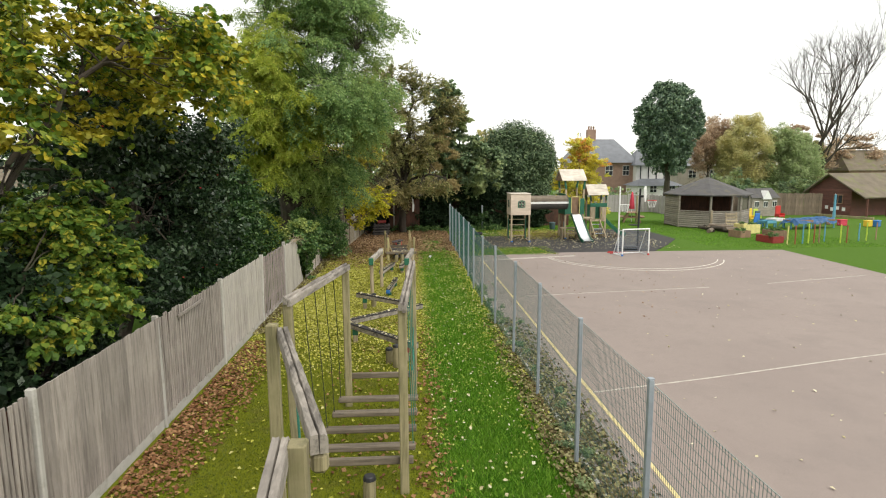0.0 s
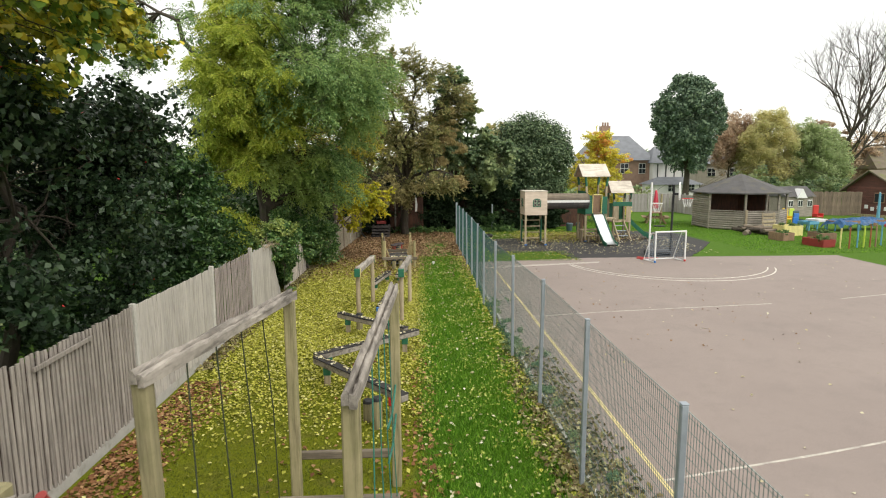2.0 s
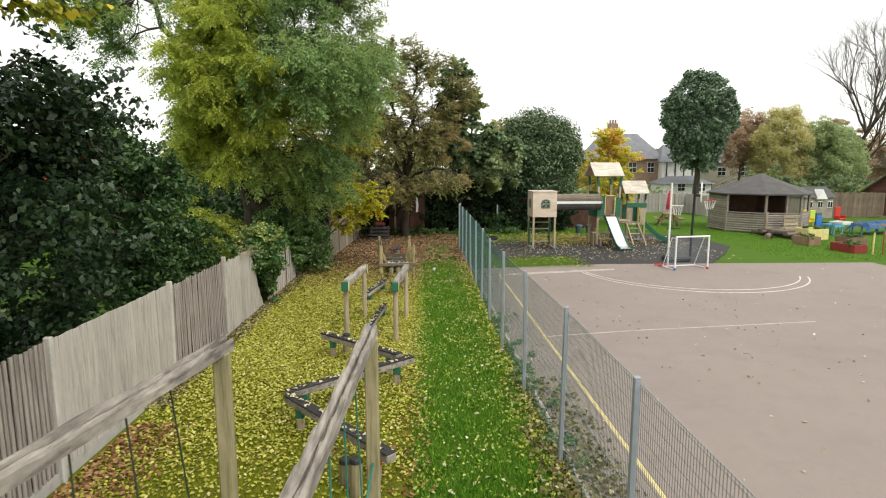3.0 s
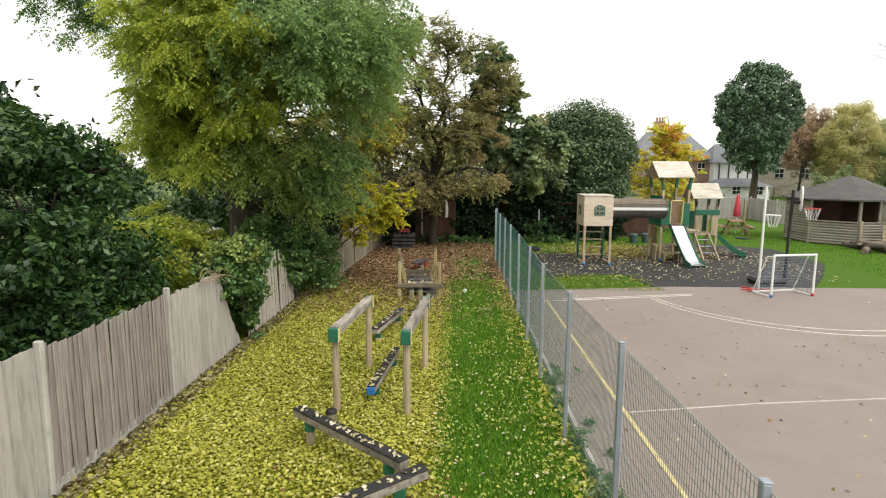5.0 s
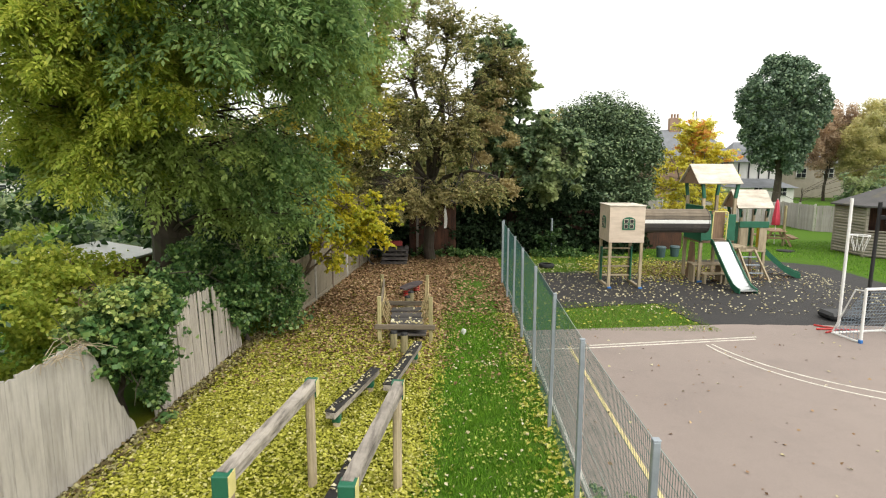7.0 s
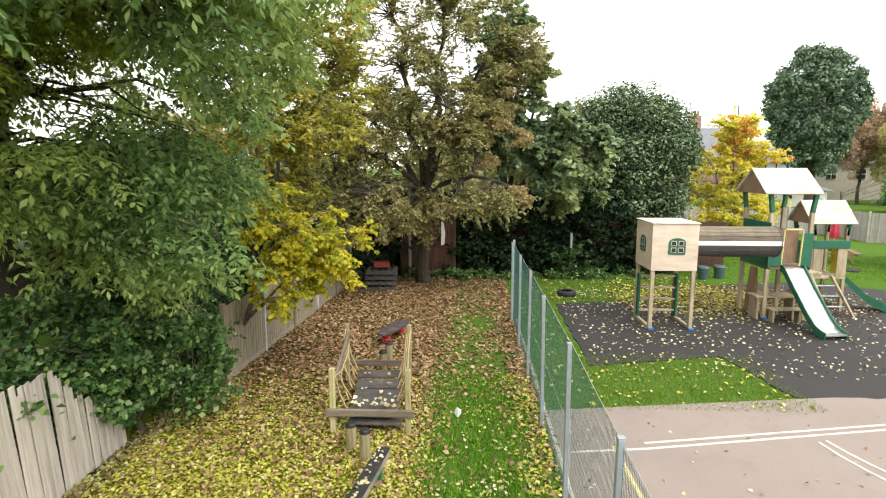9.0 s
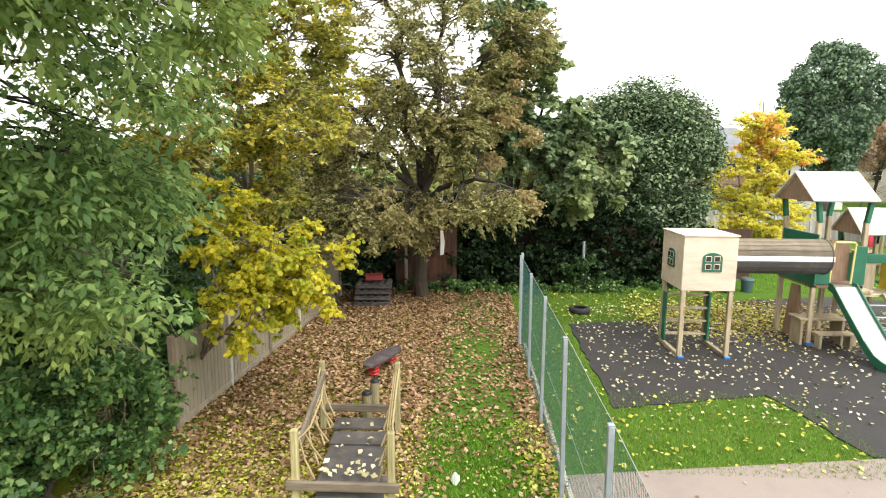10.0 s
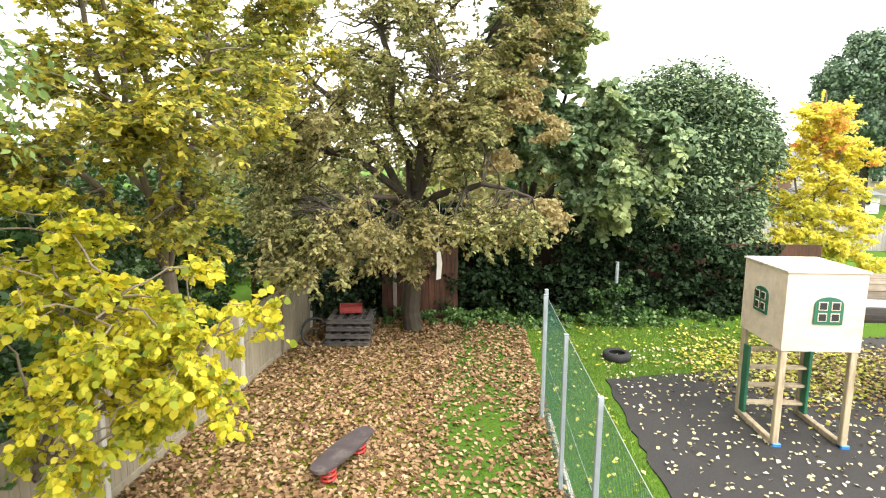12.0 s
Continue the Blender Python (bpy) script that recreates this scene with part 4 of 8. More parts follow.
def low_beam(p0, p1, h=0.42, w=0.16, deck=True, grp="zigzag balance beams", blue=False, legs=(0.12, 0.86), lab="", red=False):
    c = ((p0[0] + p1[0]) / 2, (p0[1] + p1[1]) / 2)
    t = thing("balance_beam", c[0], c[1], 0, 0, lab or "low timber balance beam with a dark non-slip top scattered with leaves", "balance beam", grp)
    a, d = Vector((p0[0] - c[0], p0[1] - c[1], h)), Vector((p1[0] - c[0], p1[1] - c[1], h))
    part("beam", beam(a - Vector((0, 0, 0.05)), d - Vector((0, 0, 0.05)), w * 0.9, 0.10, 0.01), M_BEAM, t, "pale weathered beam side")
    if deck:
        part("non_slip_top", beam(a + Vector((0, 0, 0.012)), d + Vector((0, 0, 0.012)), w, 0.022, 0.006), M_GRIP, t)
    for f in legs:
        q = a.lerp(d, f)
        part("leg", rbox(q.x, q.y, (h - 0.1) / 2 - 0.06, 0.10, 0.10, h, 0.01), M_NEWWOOD, t)
        part("bracket", rbox(q.x, q.y, h - 0.16, 0.125, 0.125, 0.14, 0.01), M_RED if red and f < 0.5 else M_GREEN, t)
    if blue:
        e = (a - d).normalized() * 0.02
        part("end_cap", rbox(a.x + e.x, a.y + e.y, h - 0.05, w * 0.95, 0.05, 0.11, 0.008), M_BLUE, t, "bright blue end cap")
    rr = np.random.default_rng(int(abs(p0[0] * 31 + p0[1] * 17) * 10))
    n = int((d - a).length * 22)
    f = rr.random(n)[:, None]
    q = np.array(a) + (np.array(d) - np.array(a)) * f + np.stack([rr.uniform(-0.06, 0.06, n), rr.uniform(-0.03, 0.03, n), np.full(n, 0.028)], 1)
    nn = unit(rr.normal(size=(n, 3)) * 0.25 + np.array([0, 0, 1]))
    lv = quads_mesh("fallen_leaves_on_beam", leaves(rr, q, nn, 0.07, 0.05) + np.array([c[0], c[1], 0]), L_FALLEN_P)
    tagged(lv, "pale fallen leaves lying on the balance beam", "leaves", kind="stuff")


low_beam((0.10, 11.2), (-1.50, 13.0), 0.42, red=True)
low_beam((-1.55, 13.12), (0.28, 14.62), 0.42)
low_beam((0.05, 14.75), (-1.52, 16.12), 0.42)
low_beam((-0.69, 17.25), (-0.49, 19.2), 0.26, 0.13, True, "low trail beams", True, (0.15, 0.85), "low narrow balance beam with a blue end cap")
low_beam((-1.05, 20.2), (-0.66, 22.0), 0.32, 0.17, True, "low trail beams")
low_beam((-0.35, 21.2), (-0.02, 23.45), 0.34, 0.17, True, "low trail beams")


def parallel_bars():
    for x0, x1, y0, y1 in ((-1.16, -0.96, 16.95, 18.85), (-0.10, 0.07, 16.85, 18.82)):
        t = thing("parallel_bar", x0, y0, 0, 0, "pale timber parallel bar on round posts with green painted ends", "parallel bar", "parallel bars")
        dx, dy = x1 - x0, y1 - y0
        for fx, fy in ((0, 0), (dx, dy)):
            part("post", tube([(fx, fy, -0.1), (fx, fy, 0.6), (fx, fy, 1.18)], 0.055, 10), M_NEWWOOD, t)
        part("bar", rough_beam((0 - 0.01, -0.08, 1.26), (dx + 0.01, dy + 0.08, 1.26), 0.125, 0.135, 3, 0.006), M_BEAM, t)
        for fx, fy, sg in ((0, -0.085, -1), (dx, dy + 0.085, 1)):
            part("end_cap", rbox(fx, fy, 1.22, 0.145, 0.14, 0.20, 0.008), M_GREEN, t, "green painted end")
            part("edge_strip", rbox(fx + 0.074, fy, 1.22, 0.006, 0.145, 0.2, 0.001), M_PALE_YELLOW, t)


parallel_bars()


def plank_bridge():
    t = thing("rope_plank_bridge", -0.38, 25.5, 0, 0, "timber plank bridge slung on tan ropes between four posts", "rope bridge")
    xs, y0, y1 = (-0.56, 0.56), -1.0, 1.05
    for x in xs:
        post("post", t, x, y0, 1.02, 0.085, M_BRIDGE_POST)
        post("post", t, x * 1.02 - 0.2, y1, 1.10, 0.085, M_BRIDGE_POST)
    part("end_rail", beam((-0.66, y0 - 0.06, 0.36), (0.66, y0 - 0.06, 0.36), 0.06, 0.11, 0.01), M_RUNG, t)
    part("end_rail", beam((-0.82, y1 + 0.02, 0.36), (0.42, y1 + 0.02, 0.36), 0.06, 0.11, 0.01), M_RUNG, t)
    for i in range(5):
        y = y0 + 0.22 + i * 0.36
        z = 0.33 - 0.09 * math.sin(math.pi * (i + 0.5) / 5)
        part("plank", rbox(0.02 - 0.035 * i, y, z, 0.74, 0.33, 0.045, 0.008, pose(0, 0, 0, random.uniform(-3, 3), random.uniform(-2, 2), 0)), M_DECK, t)
    for x in xs:
        sgn = 1 if x > 0 else -1
        hi = [(x * 0.99, y0, 0.92), (x * 0.93 - 0.06, y0 * 0.4, 0.78), (x * 0.93 - 0.13, y1 * 0.4, 0.80), (x - 0.2, y1, 0.98)]
        for dx in (-0.03, 0.0, 0.035):
            part("hand_rope", tube([(q[0] + dx * sgn, q[1], q[2] + dx) for q in hi], 0.014, 6), M_ROPE_TAN, t)
        for i in range(8):
            f = i / 7
            ya = y0 + 0.1 + 1.75 * f
            yb = y0 + 0.15 + 1.7 * min(1, max(0, f + (0.12 if i % 2 else -0.08)))
            part("side_rope", tube([(x * 0.95 - 0.18 * f, ya, 0.80 + 0.1 * abs(f - 0.5)), (x * 0.86 - 0.17 * f, (ya + yb) / 2, 0.58), (x * 0.68 - 0.16 * f, yb, 0.32)], 0.012, 6), M_ROPE_TAN, t)
    part("side_plank", beam((-0.54, y0 + 0.15, 0.80), (-0.70, y1 - 0.15, 0.95), 0.04, 0.14, 0.008), M_RUNG, t)
    part("under_board", rbox(0.05, y0 + 0.25, 0.16, 0.8, 0.5, 0.05, 0.01), M_DECK, t)
    g = np.random.default_rng(612)
    n = 46
    f = g.random(n) ** 1.6
    c = np.stack([-0.36 + g.uniform(-0.34, 0.34, n) - 0.10 * f, 24.62 + 1.7 * f, np.full(n, 0.40) - 0.09 * np.sin(np.pi * f) + 0.03 * f], 1)
    tagged(quads_mesh("fallen_leaves_on_bridge", leaves(g, c, unit(g.normal(size=(n, 3)) * 0.3 + np.array([0, 0, 1])), 0.085, 0.06), L_FALLEN_P), "pale fallen leaves lying on the plank bridge", "leaves", kind="stuff")


plank_bridge()


def rocker():
    t = thing("rocker_board", -0.63, 29.15, 0, -18, "dark oval balance board on red coil springs", "balance board")
    n = 28
    poly = [(0.165 * math.copysign(abs(math.cos(a)) ** 0.6, math.cos(a)), 0.70 * math.copysign(abs(math.sin(a)) ** 0.8, math.sin(a))) for a in (2 * math.pi * i / n for i in range(n))]
    o = part("board", slab(poly, 0, 0.04), M_ROCKER, t)
    o.matrix_basis = pose(0, 0, 0.26, -2, 4, 0)
    for y in (-0.38, 0.38):
        coil = [(0.09 * math.cos(a), y + 0.09 * math.sin(a), 0.02 + 0.24 * a / (2 * math.pi * 4)) for a in (2 * math.pi * 4 * i / 48 for i in range(49))]
        part("spring", tube(coil, 0.016, 6), M_RED, t, "red coil spring")


rocker()


def tyre(x, y):
    t = thing("tyre", x, y, 0, 0, "old black car tyre lying on the grass", "tyre")
    prof = [(0.17, 0.0), (0.26, 0.0), (0.29, 0.035), (0.29, 0.13), (0.26, 0.165), (0.18, 0.165), (0.16, 0.15), (0.215, 0.12), (0.215, 0.045), (0.16, 0.02)]
    b = bmesh.new()
    rings = [[b.verts.new((r * math.cos(a), r * math.sin(a), z)) for r, z in prof] for a in (2 * math.pi * i / 32 for i in range(32))]
    for i in range(32):
        for k in range(len(prof)):
            j, kk = (i + 1) % 32, (k + 1) % len(prof)
            b.faces.new((rings[i][k], rings[j][k], rings[j][kk], rings[i][kk]))
    bmesh.ops.recalc_face_normals(b, faces=b.faces)
    part("casing", b, M_RUBBER, t, "", True)


tyre(4.1, 33.8)


def pallets():
    t = thing("pallet_stack", -1.75, 34.5, 0, 4, "stack of dark weathered wooden pallets under the trees", "pallet")
    for k in range(4):
        z = 0.02 + k * 0.17
        for y in (-0.35, 0.0, 0.35):
            part("bearer", rbox(0.02 * k, y, z + 0.055, 1.0, 0.09, 0.09, 0.006), M_DECK, t)
        for j in range(5):
            part("slat", rbox(-0.42 + 0.21 * j + 0.02 * k, 0, z + 0.115, 0.11, 0.9, 0.022, 0.004), M_DECK, t)
    c = thing("red_crate", -1.7, 34.5, 0.72, 12, "faded red plastic crate lying on the pallets", "crate")
    bm = rbox(0, 0, 0.02, 0.5, 0.35, 0.03, 0.005)
    for sx, sy, w, d in ((0, 0.17, 0.5, 0.02), (0, -0.17, 0.5, 0.02), (0.24, 0, 0.02, 0.33), (-0.24, 0, 0.02, 0.33)):
        rbox(sx, sy, 0.09, w, d, 0.13, 0.004, None, bm)
    part("crate_shell", bm, M_CRATE, c)
    w = thing("leaning_wheel", -2.45, 34.2, 0, 25, "dark wheel leaning against the stacked pallets", "wheel")
    part("rim", tube([(0.3 * math.cos(a), 0.12 * math.sin(a), 0.31 + 0.29 * math.sin(a)) for a in (2 * math.pi * i / 28 for i in range(28))], 0.03, 7, None, None, True), M_BLACK, w, "", True)
    part("hub", tube([(-0.03, 0, 0.31), (0.03, 0.02, 0.31)], 0.05, 8), M_BLACK, w)


pallets()


def garden_bin(x, y, label):
    t = thing("garden_bin", x, y, 0, 0, label, "bin", "bins behind the tunnel")
    part("tub", tube([(0, 0, 0.0), (0, 0, 0.2), (0, 0, 0.40)], 0.16, 14, None, 0.20), M_BIN, t)
    part("lid", tube([(0, 0, 0.40), (0, 0, 0.43), (0, 0, 0.46)], 0.22, 14, None, 0.18), M_BIN, t)


garden_bin(9.35, 36.6, "teal plastic bin beside the hedge")
garden_bin(10.0, 36.8, "teal plastic bin with a lid by the hedge")

# ---- play tower on the rubber surface ----
def arched_window(parent, m, s=1.0):
    w = part("window", solid(*arch_plate(0.17 * s, 0.34 * s, 0.02)), M_GREEN, parent, "green arched window frame with four panes")
    w.matrix_basis = m
    for cx, cz in ((-0.075, 0.09), (0.075, 0.09), (-0.075, 0.23), (0.075, 0.23)):
        # solid black plates stand in for the shade in the openings
        o = part("pane", rbox(cx * s, -0.016, cz * s, 0.085 * s, 0.012, 0.085 * s, 0.002), M_BLACK, w, "black plate in place of a shaded opening")
        o2 = part("pane_trim", rbox(cx * s, -0.0125, cz * s, 0.105 * s, 0.010, 0.105 * s, 0.002), M_PLY, w, "pale routed edge")


def arch_plate(hw, h, d, n=10):
    """Plate with an arched top in the x-z plane, front at -d."""
    out = [(-hw, 0), (hw, 0), (hw, h * 0.72)] + [(hw * math.cos(a), h * 0.72 + h * 0.28 * math.sin(a)) for a in (math.pi * i / n for i in range(1, n))] + [(-hw, h * 0.72)]
    k = len(out)
    v = [(x, -d / 2, z) for x, z in out] + [(x, d / 2, z) for x, z in out]
    f = [list(range(k)), list(range(2 * k - 1, k - 1, -1))] + [[i, (i + 1) % k, k + (i + 1) % k, k + i] for i in range(k)]
    return v, f


def play_house():
    t = thing("raised_playhouse", 5.42, 30.1, 0, 0, "pale plywood playhouse box on timber legs with green arched windows", "playhouse")
    W, D, z0, z1 = 1.08, 1.25, 1.48, 2.60
    part("front_panel", rbox(W / 2, 0.012, (z0 + z1) / 2, W, 0.024, z1 - z0, 0.003), M_PLY, t)
    part("side_panel", rbox(0.012, D / 2, (z0 + z1) / 2, 0.024, D - 0.05, z1 - z0, 0.003), M_PLY, t)
    part("side_panel", rbox(W - 0.012, D / 2, (z0 + z1) / 2, 0.024, D - 0.05, z1 - z0, 0.003), M_PLY, t)
    part("back_panel", rbox(W / 2, D - 0.012, (z0 + z1) / 2, W, 0.024, z1 - z0, 0.003), M_PLY, t)
    part("floor_panel", rbox(W / 2, D / 2, z0 + 0.03, W - 0.05, D - 0.05, 0.03, 0.003), M_PLY, t)
    part("roof_panel", rbox(W / 2, D / 2, z1 + 0.018, W + 0.05, D + 0.05, 0.03, 0.004), M_PLY_ROOF, t)
    arched_window(t, pose(W * 0.54, -0.012, z0 + 0.40), 1.15)
    arched_window(t, pose(-0.012, D * 0.52, z0 + 0.40, 0, 0, -90), 1.15)
    for x, y, mat in ((0.06, 0.06, M_NEWWOOD), (W - 0.06, 0.06, M_NEWWOOD), (0.06, D - 0.06, M_GREEN), (W - 0.06, D - 0.06, M_GREEN)):
        o = part("leg", rbox(x, y, z0 / 2, 0.09, 0.09, z0, 0.01), M_NEWWOOD, t)
        if mat is M_GREEN:
            part("ladder_side", rbox(x, y - 0.12, 0.62, 0.05, 0.16, 1.2, 0.01), M_GREEN, t)
        else:
            part("foot", rbox(x + 0.02, y + 0.01, 0.045, 0.13, 0.14, 0.07, 0.015), M_BLUE, t, "blue foot cover")
    for x in (0.06, W - 0.06):
        part("ground_beam", rbox(x, D / 2, 0.06, 0.09, D - 0.2, 0.09, 0.01), M_NEWWOOD, t)
    for z in (0.25, 0.55, 0.85, 1.15):
        part("rung", rbox(W / 2, D - 0.15, z, W - 0.16, 0.13, 0.04, 0.006), M_NEWWOOD, t)


play_house()


def tunnel():
    t = thing("crawl_tunnel", 6.51, 30.85, 2.10, 0, "grey-brown slatted barrel crawl tunnel with a pale stripe", "tunnel")
    L, R = 2.14, 0.36
    n = 20
    for i in range(n):
        a = 2 * math.pi * i / n
        m = pose(L / 2 + 0.02, R * math.cos(a), R * math.sin(a), 0, 0, 0) @ Matrix.Rotation(a - math.pi / 2, 4, "X")
        mat = M_WHITE if i == 10 else (M_DECK if 10 < i < 16 else M_RUNG)
        part("slat", rbox(0, 0, 0, L, 2 * math.pi * R / n * 0.97, 0.03, 0.006), mat, t).matrix_basis = m
    for x in (0.03, L - 0.02):
        part("hoop", tube([(x, (R + 0.02) * math.cos(a), (R + 0.02) * math.sin(a)) for a in (2 * math.pi * i / 24 for i in range(24))], 0.012, 6, None, None, True), M_DECK, t)


tunnel()


def gable_roof(parent, x0, x1, yc, half, ze, zr, over=0.0):
    """Ridge along x; two thick slopes and two gable boards."""
    for s in (-1, 1):
        e, r = Vector((0, yc + s * half, ze)), Vector((0, yc - s * 0.01, zr))
        d = (r - e)
        nrm = Vector((0, s * d.z, -s * d.y)).normalized() * 0.03
        if nrm.z < 0:
            nrm = -nrm
        v = []
        for x in (x0, x1):
            for q in (e, r):
                v += [Vector((x, q.y, q.z)), Vector((x, q.y, q.z)) + nrm]
        part("roof_slope", solid(v, [(0, 1, 3, 2), (4, 6, 7, 5), (0, 4, 5, 1), (2, 3, 7, 6), (1, 5, 7, 3), (0, 2, 6, 4)]), M_PLY_ROOF, parent)
    for x in (x0 + 0.06, x1 - 0.08):
        k = 0.93
        v = [(x + dx, yc + s * half * k, ze + 0.0) for dx in (0, 0.025) for s in (-1, 1)] + [(x + dx, yc, ze + (zr - ze) * k) for dx in (0, 0.025)]
        part("gable_board", solid(v, [(0, 1, 4), (2, 5, 3), (0, 4, 5, 2), (1, 3, 5, 4), (0, 2, 3, 1)]), M_BROWN_PANEL, parent)


def play_tower():
    t = thing("play_tower", 8.70, 31.2, 0, 0, "timber play tower with pale gable roofs, green panels and a platform", "play tower")
    S, SY = 1.0, 1.3
    for x, y in ((0, 0), (S, 0), (0, SY), (S, SY)):
        part("corner_post", rbox(x, y, 1.42, 0.10, 0.10, 2.84, 0.012), M_NEWWOOD, t)
        part("post_sleeve", rbox(x - (0.03 if x == 0 else -0.03), y - (0.02 if y == 0 else -0.02), 3.05, 0.10, 0.10, 0.5, 0.012, pose(0, 0, 0, 0, 8 if x else -8, 0)), M_GREEN, t, "dark green angled roof bracket")
    part("platform", rbox(S / 2, SY / 2, 1.38, S + 0.1, SY + 0.1, 0.07, 0.008), M_BROWN_PANEL, t)
    gable_roof(t, -0.26, S + 0.14, SY / 2, 0.82, 3.26, 3.88)
    part("side_panel", rbox(-0.06, SY / 2 - 0.1, 1.98, 0.03, SY + 0.1, 1.15, 0.01), M_GREEN, t, "green side panel at the tunnel mouth")
    part("front_panel", rbox(0.14, -0.06, 1.86, 0.34, 0.03, 0.86, 0.01), M_GREEN, t)
    part("front_panel", rbox(0.92, -0.06, 1.86, 0.26, 0.03, 0.86, 0.01), M_GREEN, t)
    part("brown_board", rbox(0.53, 0.06, 1.95, 0.44, 0.03, 0.9, 0.01), M_BROWN_PANEL, t)
    part("guard_bar", tube([(0.31, -0.05, 1.45), (0.31, -0.10, 2.35), (0.34, -0.10, 2.38), (0.74, -0.10, 2.38), (0.77, -0.10, 2.35), (0.77, -0.05, 1.45)], 0.022, 8), M_PALE_YELLOW, t)
    part("back_panel", rbox(S / 2, SY + 0.06, 1.86, S - 0.1, 0.03, 0.86, 0.01), M_GREEN, t)
    part("sloping_board", solid([(-0.05, 0.25, 0.05), (-0.05, 0.95, 0.05), (-0.05, 0.75, 1.3), (-0.05, 0.45, 1.3), (0.0, 0.25, 0.05), (0.0, 0.95, 0.05), (0.0, 0.75, 1.3), (0.0, 0.45, 1.3)],
         [(0, 1, 2, 3), (7, 6, 5, 4), (0, 4, 5, 1), (1, 5, 6, 2), (2, 6, 7, 3), (3, 7, 4, 0)]), M_BROWN_PANEL, t)
    # seats and low table under the platform
    part("bench_top", rbox(0.30, 0.22, 0.62, 1.05, 0.50, 0.05, 0.008), M_NEWWOOD, t)
    part("bench_top", rbox(0.42, -0.22, 0.36, 0.8, 0.24, 0.05, 0.008), M_NEWWOOD, t)
    for x in (-0.15, 0.75):
        part("bench_leg", rbox(x, 0.2, 0.3, 0.06, 0.42, 0.6, 0.008), M_NEWWOOD, t)
    for x in (0.1, 0.75):
        part("bench_leg", rbox(x, -0.22, 0.17, 0.06, 0.2, 0.34, 0.008), M_NEWWOOD, t)
    part("foot", rbox(0.02, -0.02, 0.05, 0.15, 0.15, 0.09, 0.015), M_BLUE, t, "blue foot cover")
    # lower second turret
    ox, oy, s2 = 1.83, 1.2, 0.86
    for x, y in ((0, 0), (s2, 0), (0, s2), (s2, s2)):
        part("turret_post", rbox(ox + x, oy + y, 1.15, 0.09, 0.09, 2.3, 0.01), M_NEWWOOD, t)
        part("post_sleeve", rbox(ox + x + (0.03 if x else -0.03), oy + y, 2.30, 0.09, 0.09, 0.46, 0.01, pose(0, 0, 0, 0, 8 if x else -8, 0)), M_GREEN, t)
    part("turret_platform", rbox(ox + s2 / 2, oy + s2 / 2, 0.92, s2 + 0.1, s2 + 0.1, 0.07, 0.008), M_NEWWOOD, t)
    gable_roof(t, ox - 0.22, ox + s2 + 0.14, oy + s2 / 2, 0.62, 2.40, 3.0)
    part("turret_panel", rbox(ox + 0.12, oy - 0.05, 1.36, 0.26, 0.03, 0.82, 0.008), M_NEWWOOD, t)
    part("turret_panel", rbox(ox + s2 - 0.1, oy - 0.05, 1.36, 0.26, 0.03, 0.82, 0.008), M_NEWWOOD, t)
    part("turret_rail", rbox(ox + s2 / 2, oy - 0.07, 1.84, s2 + 0.15, 0.04, 0.22, 0.01), M_GREEN, t, "green top rail")
    part("turret_back", rbox(ox + s2 / 2, oy + s2 + 0.05, 1.4, s2, 0.03, 0.85, 0.008), M_GREEN, t)
    part("turret_side", rbox(ox + s2 + 0.05, oy + s2 / 2, 1.4, 0.03, s2 * 0.5, 0.85, 0.008), M_YELLOW, t)
    part("bridge_deck", rbox(1.42, 1.0, 1.12, 0.75, 0.7, 0.06, 0.008), M_NEWWOOD, t)
    for k in (0, 1):
        part("ladder_stile", beam((ox - 0.05 + k * 0.55, oy - 0.08, 0.98), (ox + 0.02 + k * 0.62, oy - 0.95, 0.0), 0.06, 0.08), M_NEWWOOD, t)
    for i in range(3):
        f = 0.25 + 0.25 * i
        part("rung", tube([(ox - 0.03 + 0.1 * f, oy - 0.08 - 0.77 * f, 0.98 - 0.98 * f), (ox + 0.52 + 0.1 * f, oy - 0.08 - 0.77 * f, 0.98 - 0.98 * f)], 0.022, 7), M_GALV, t)


play_tower()


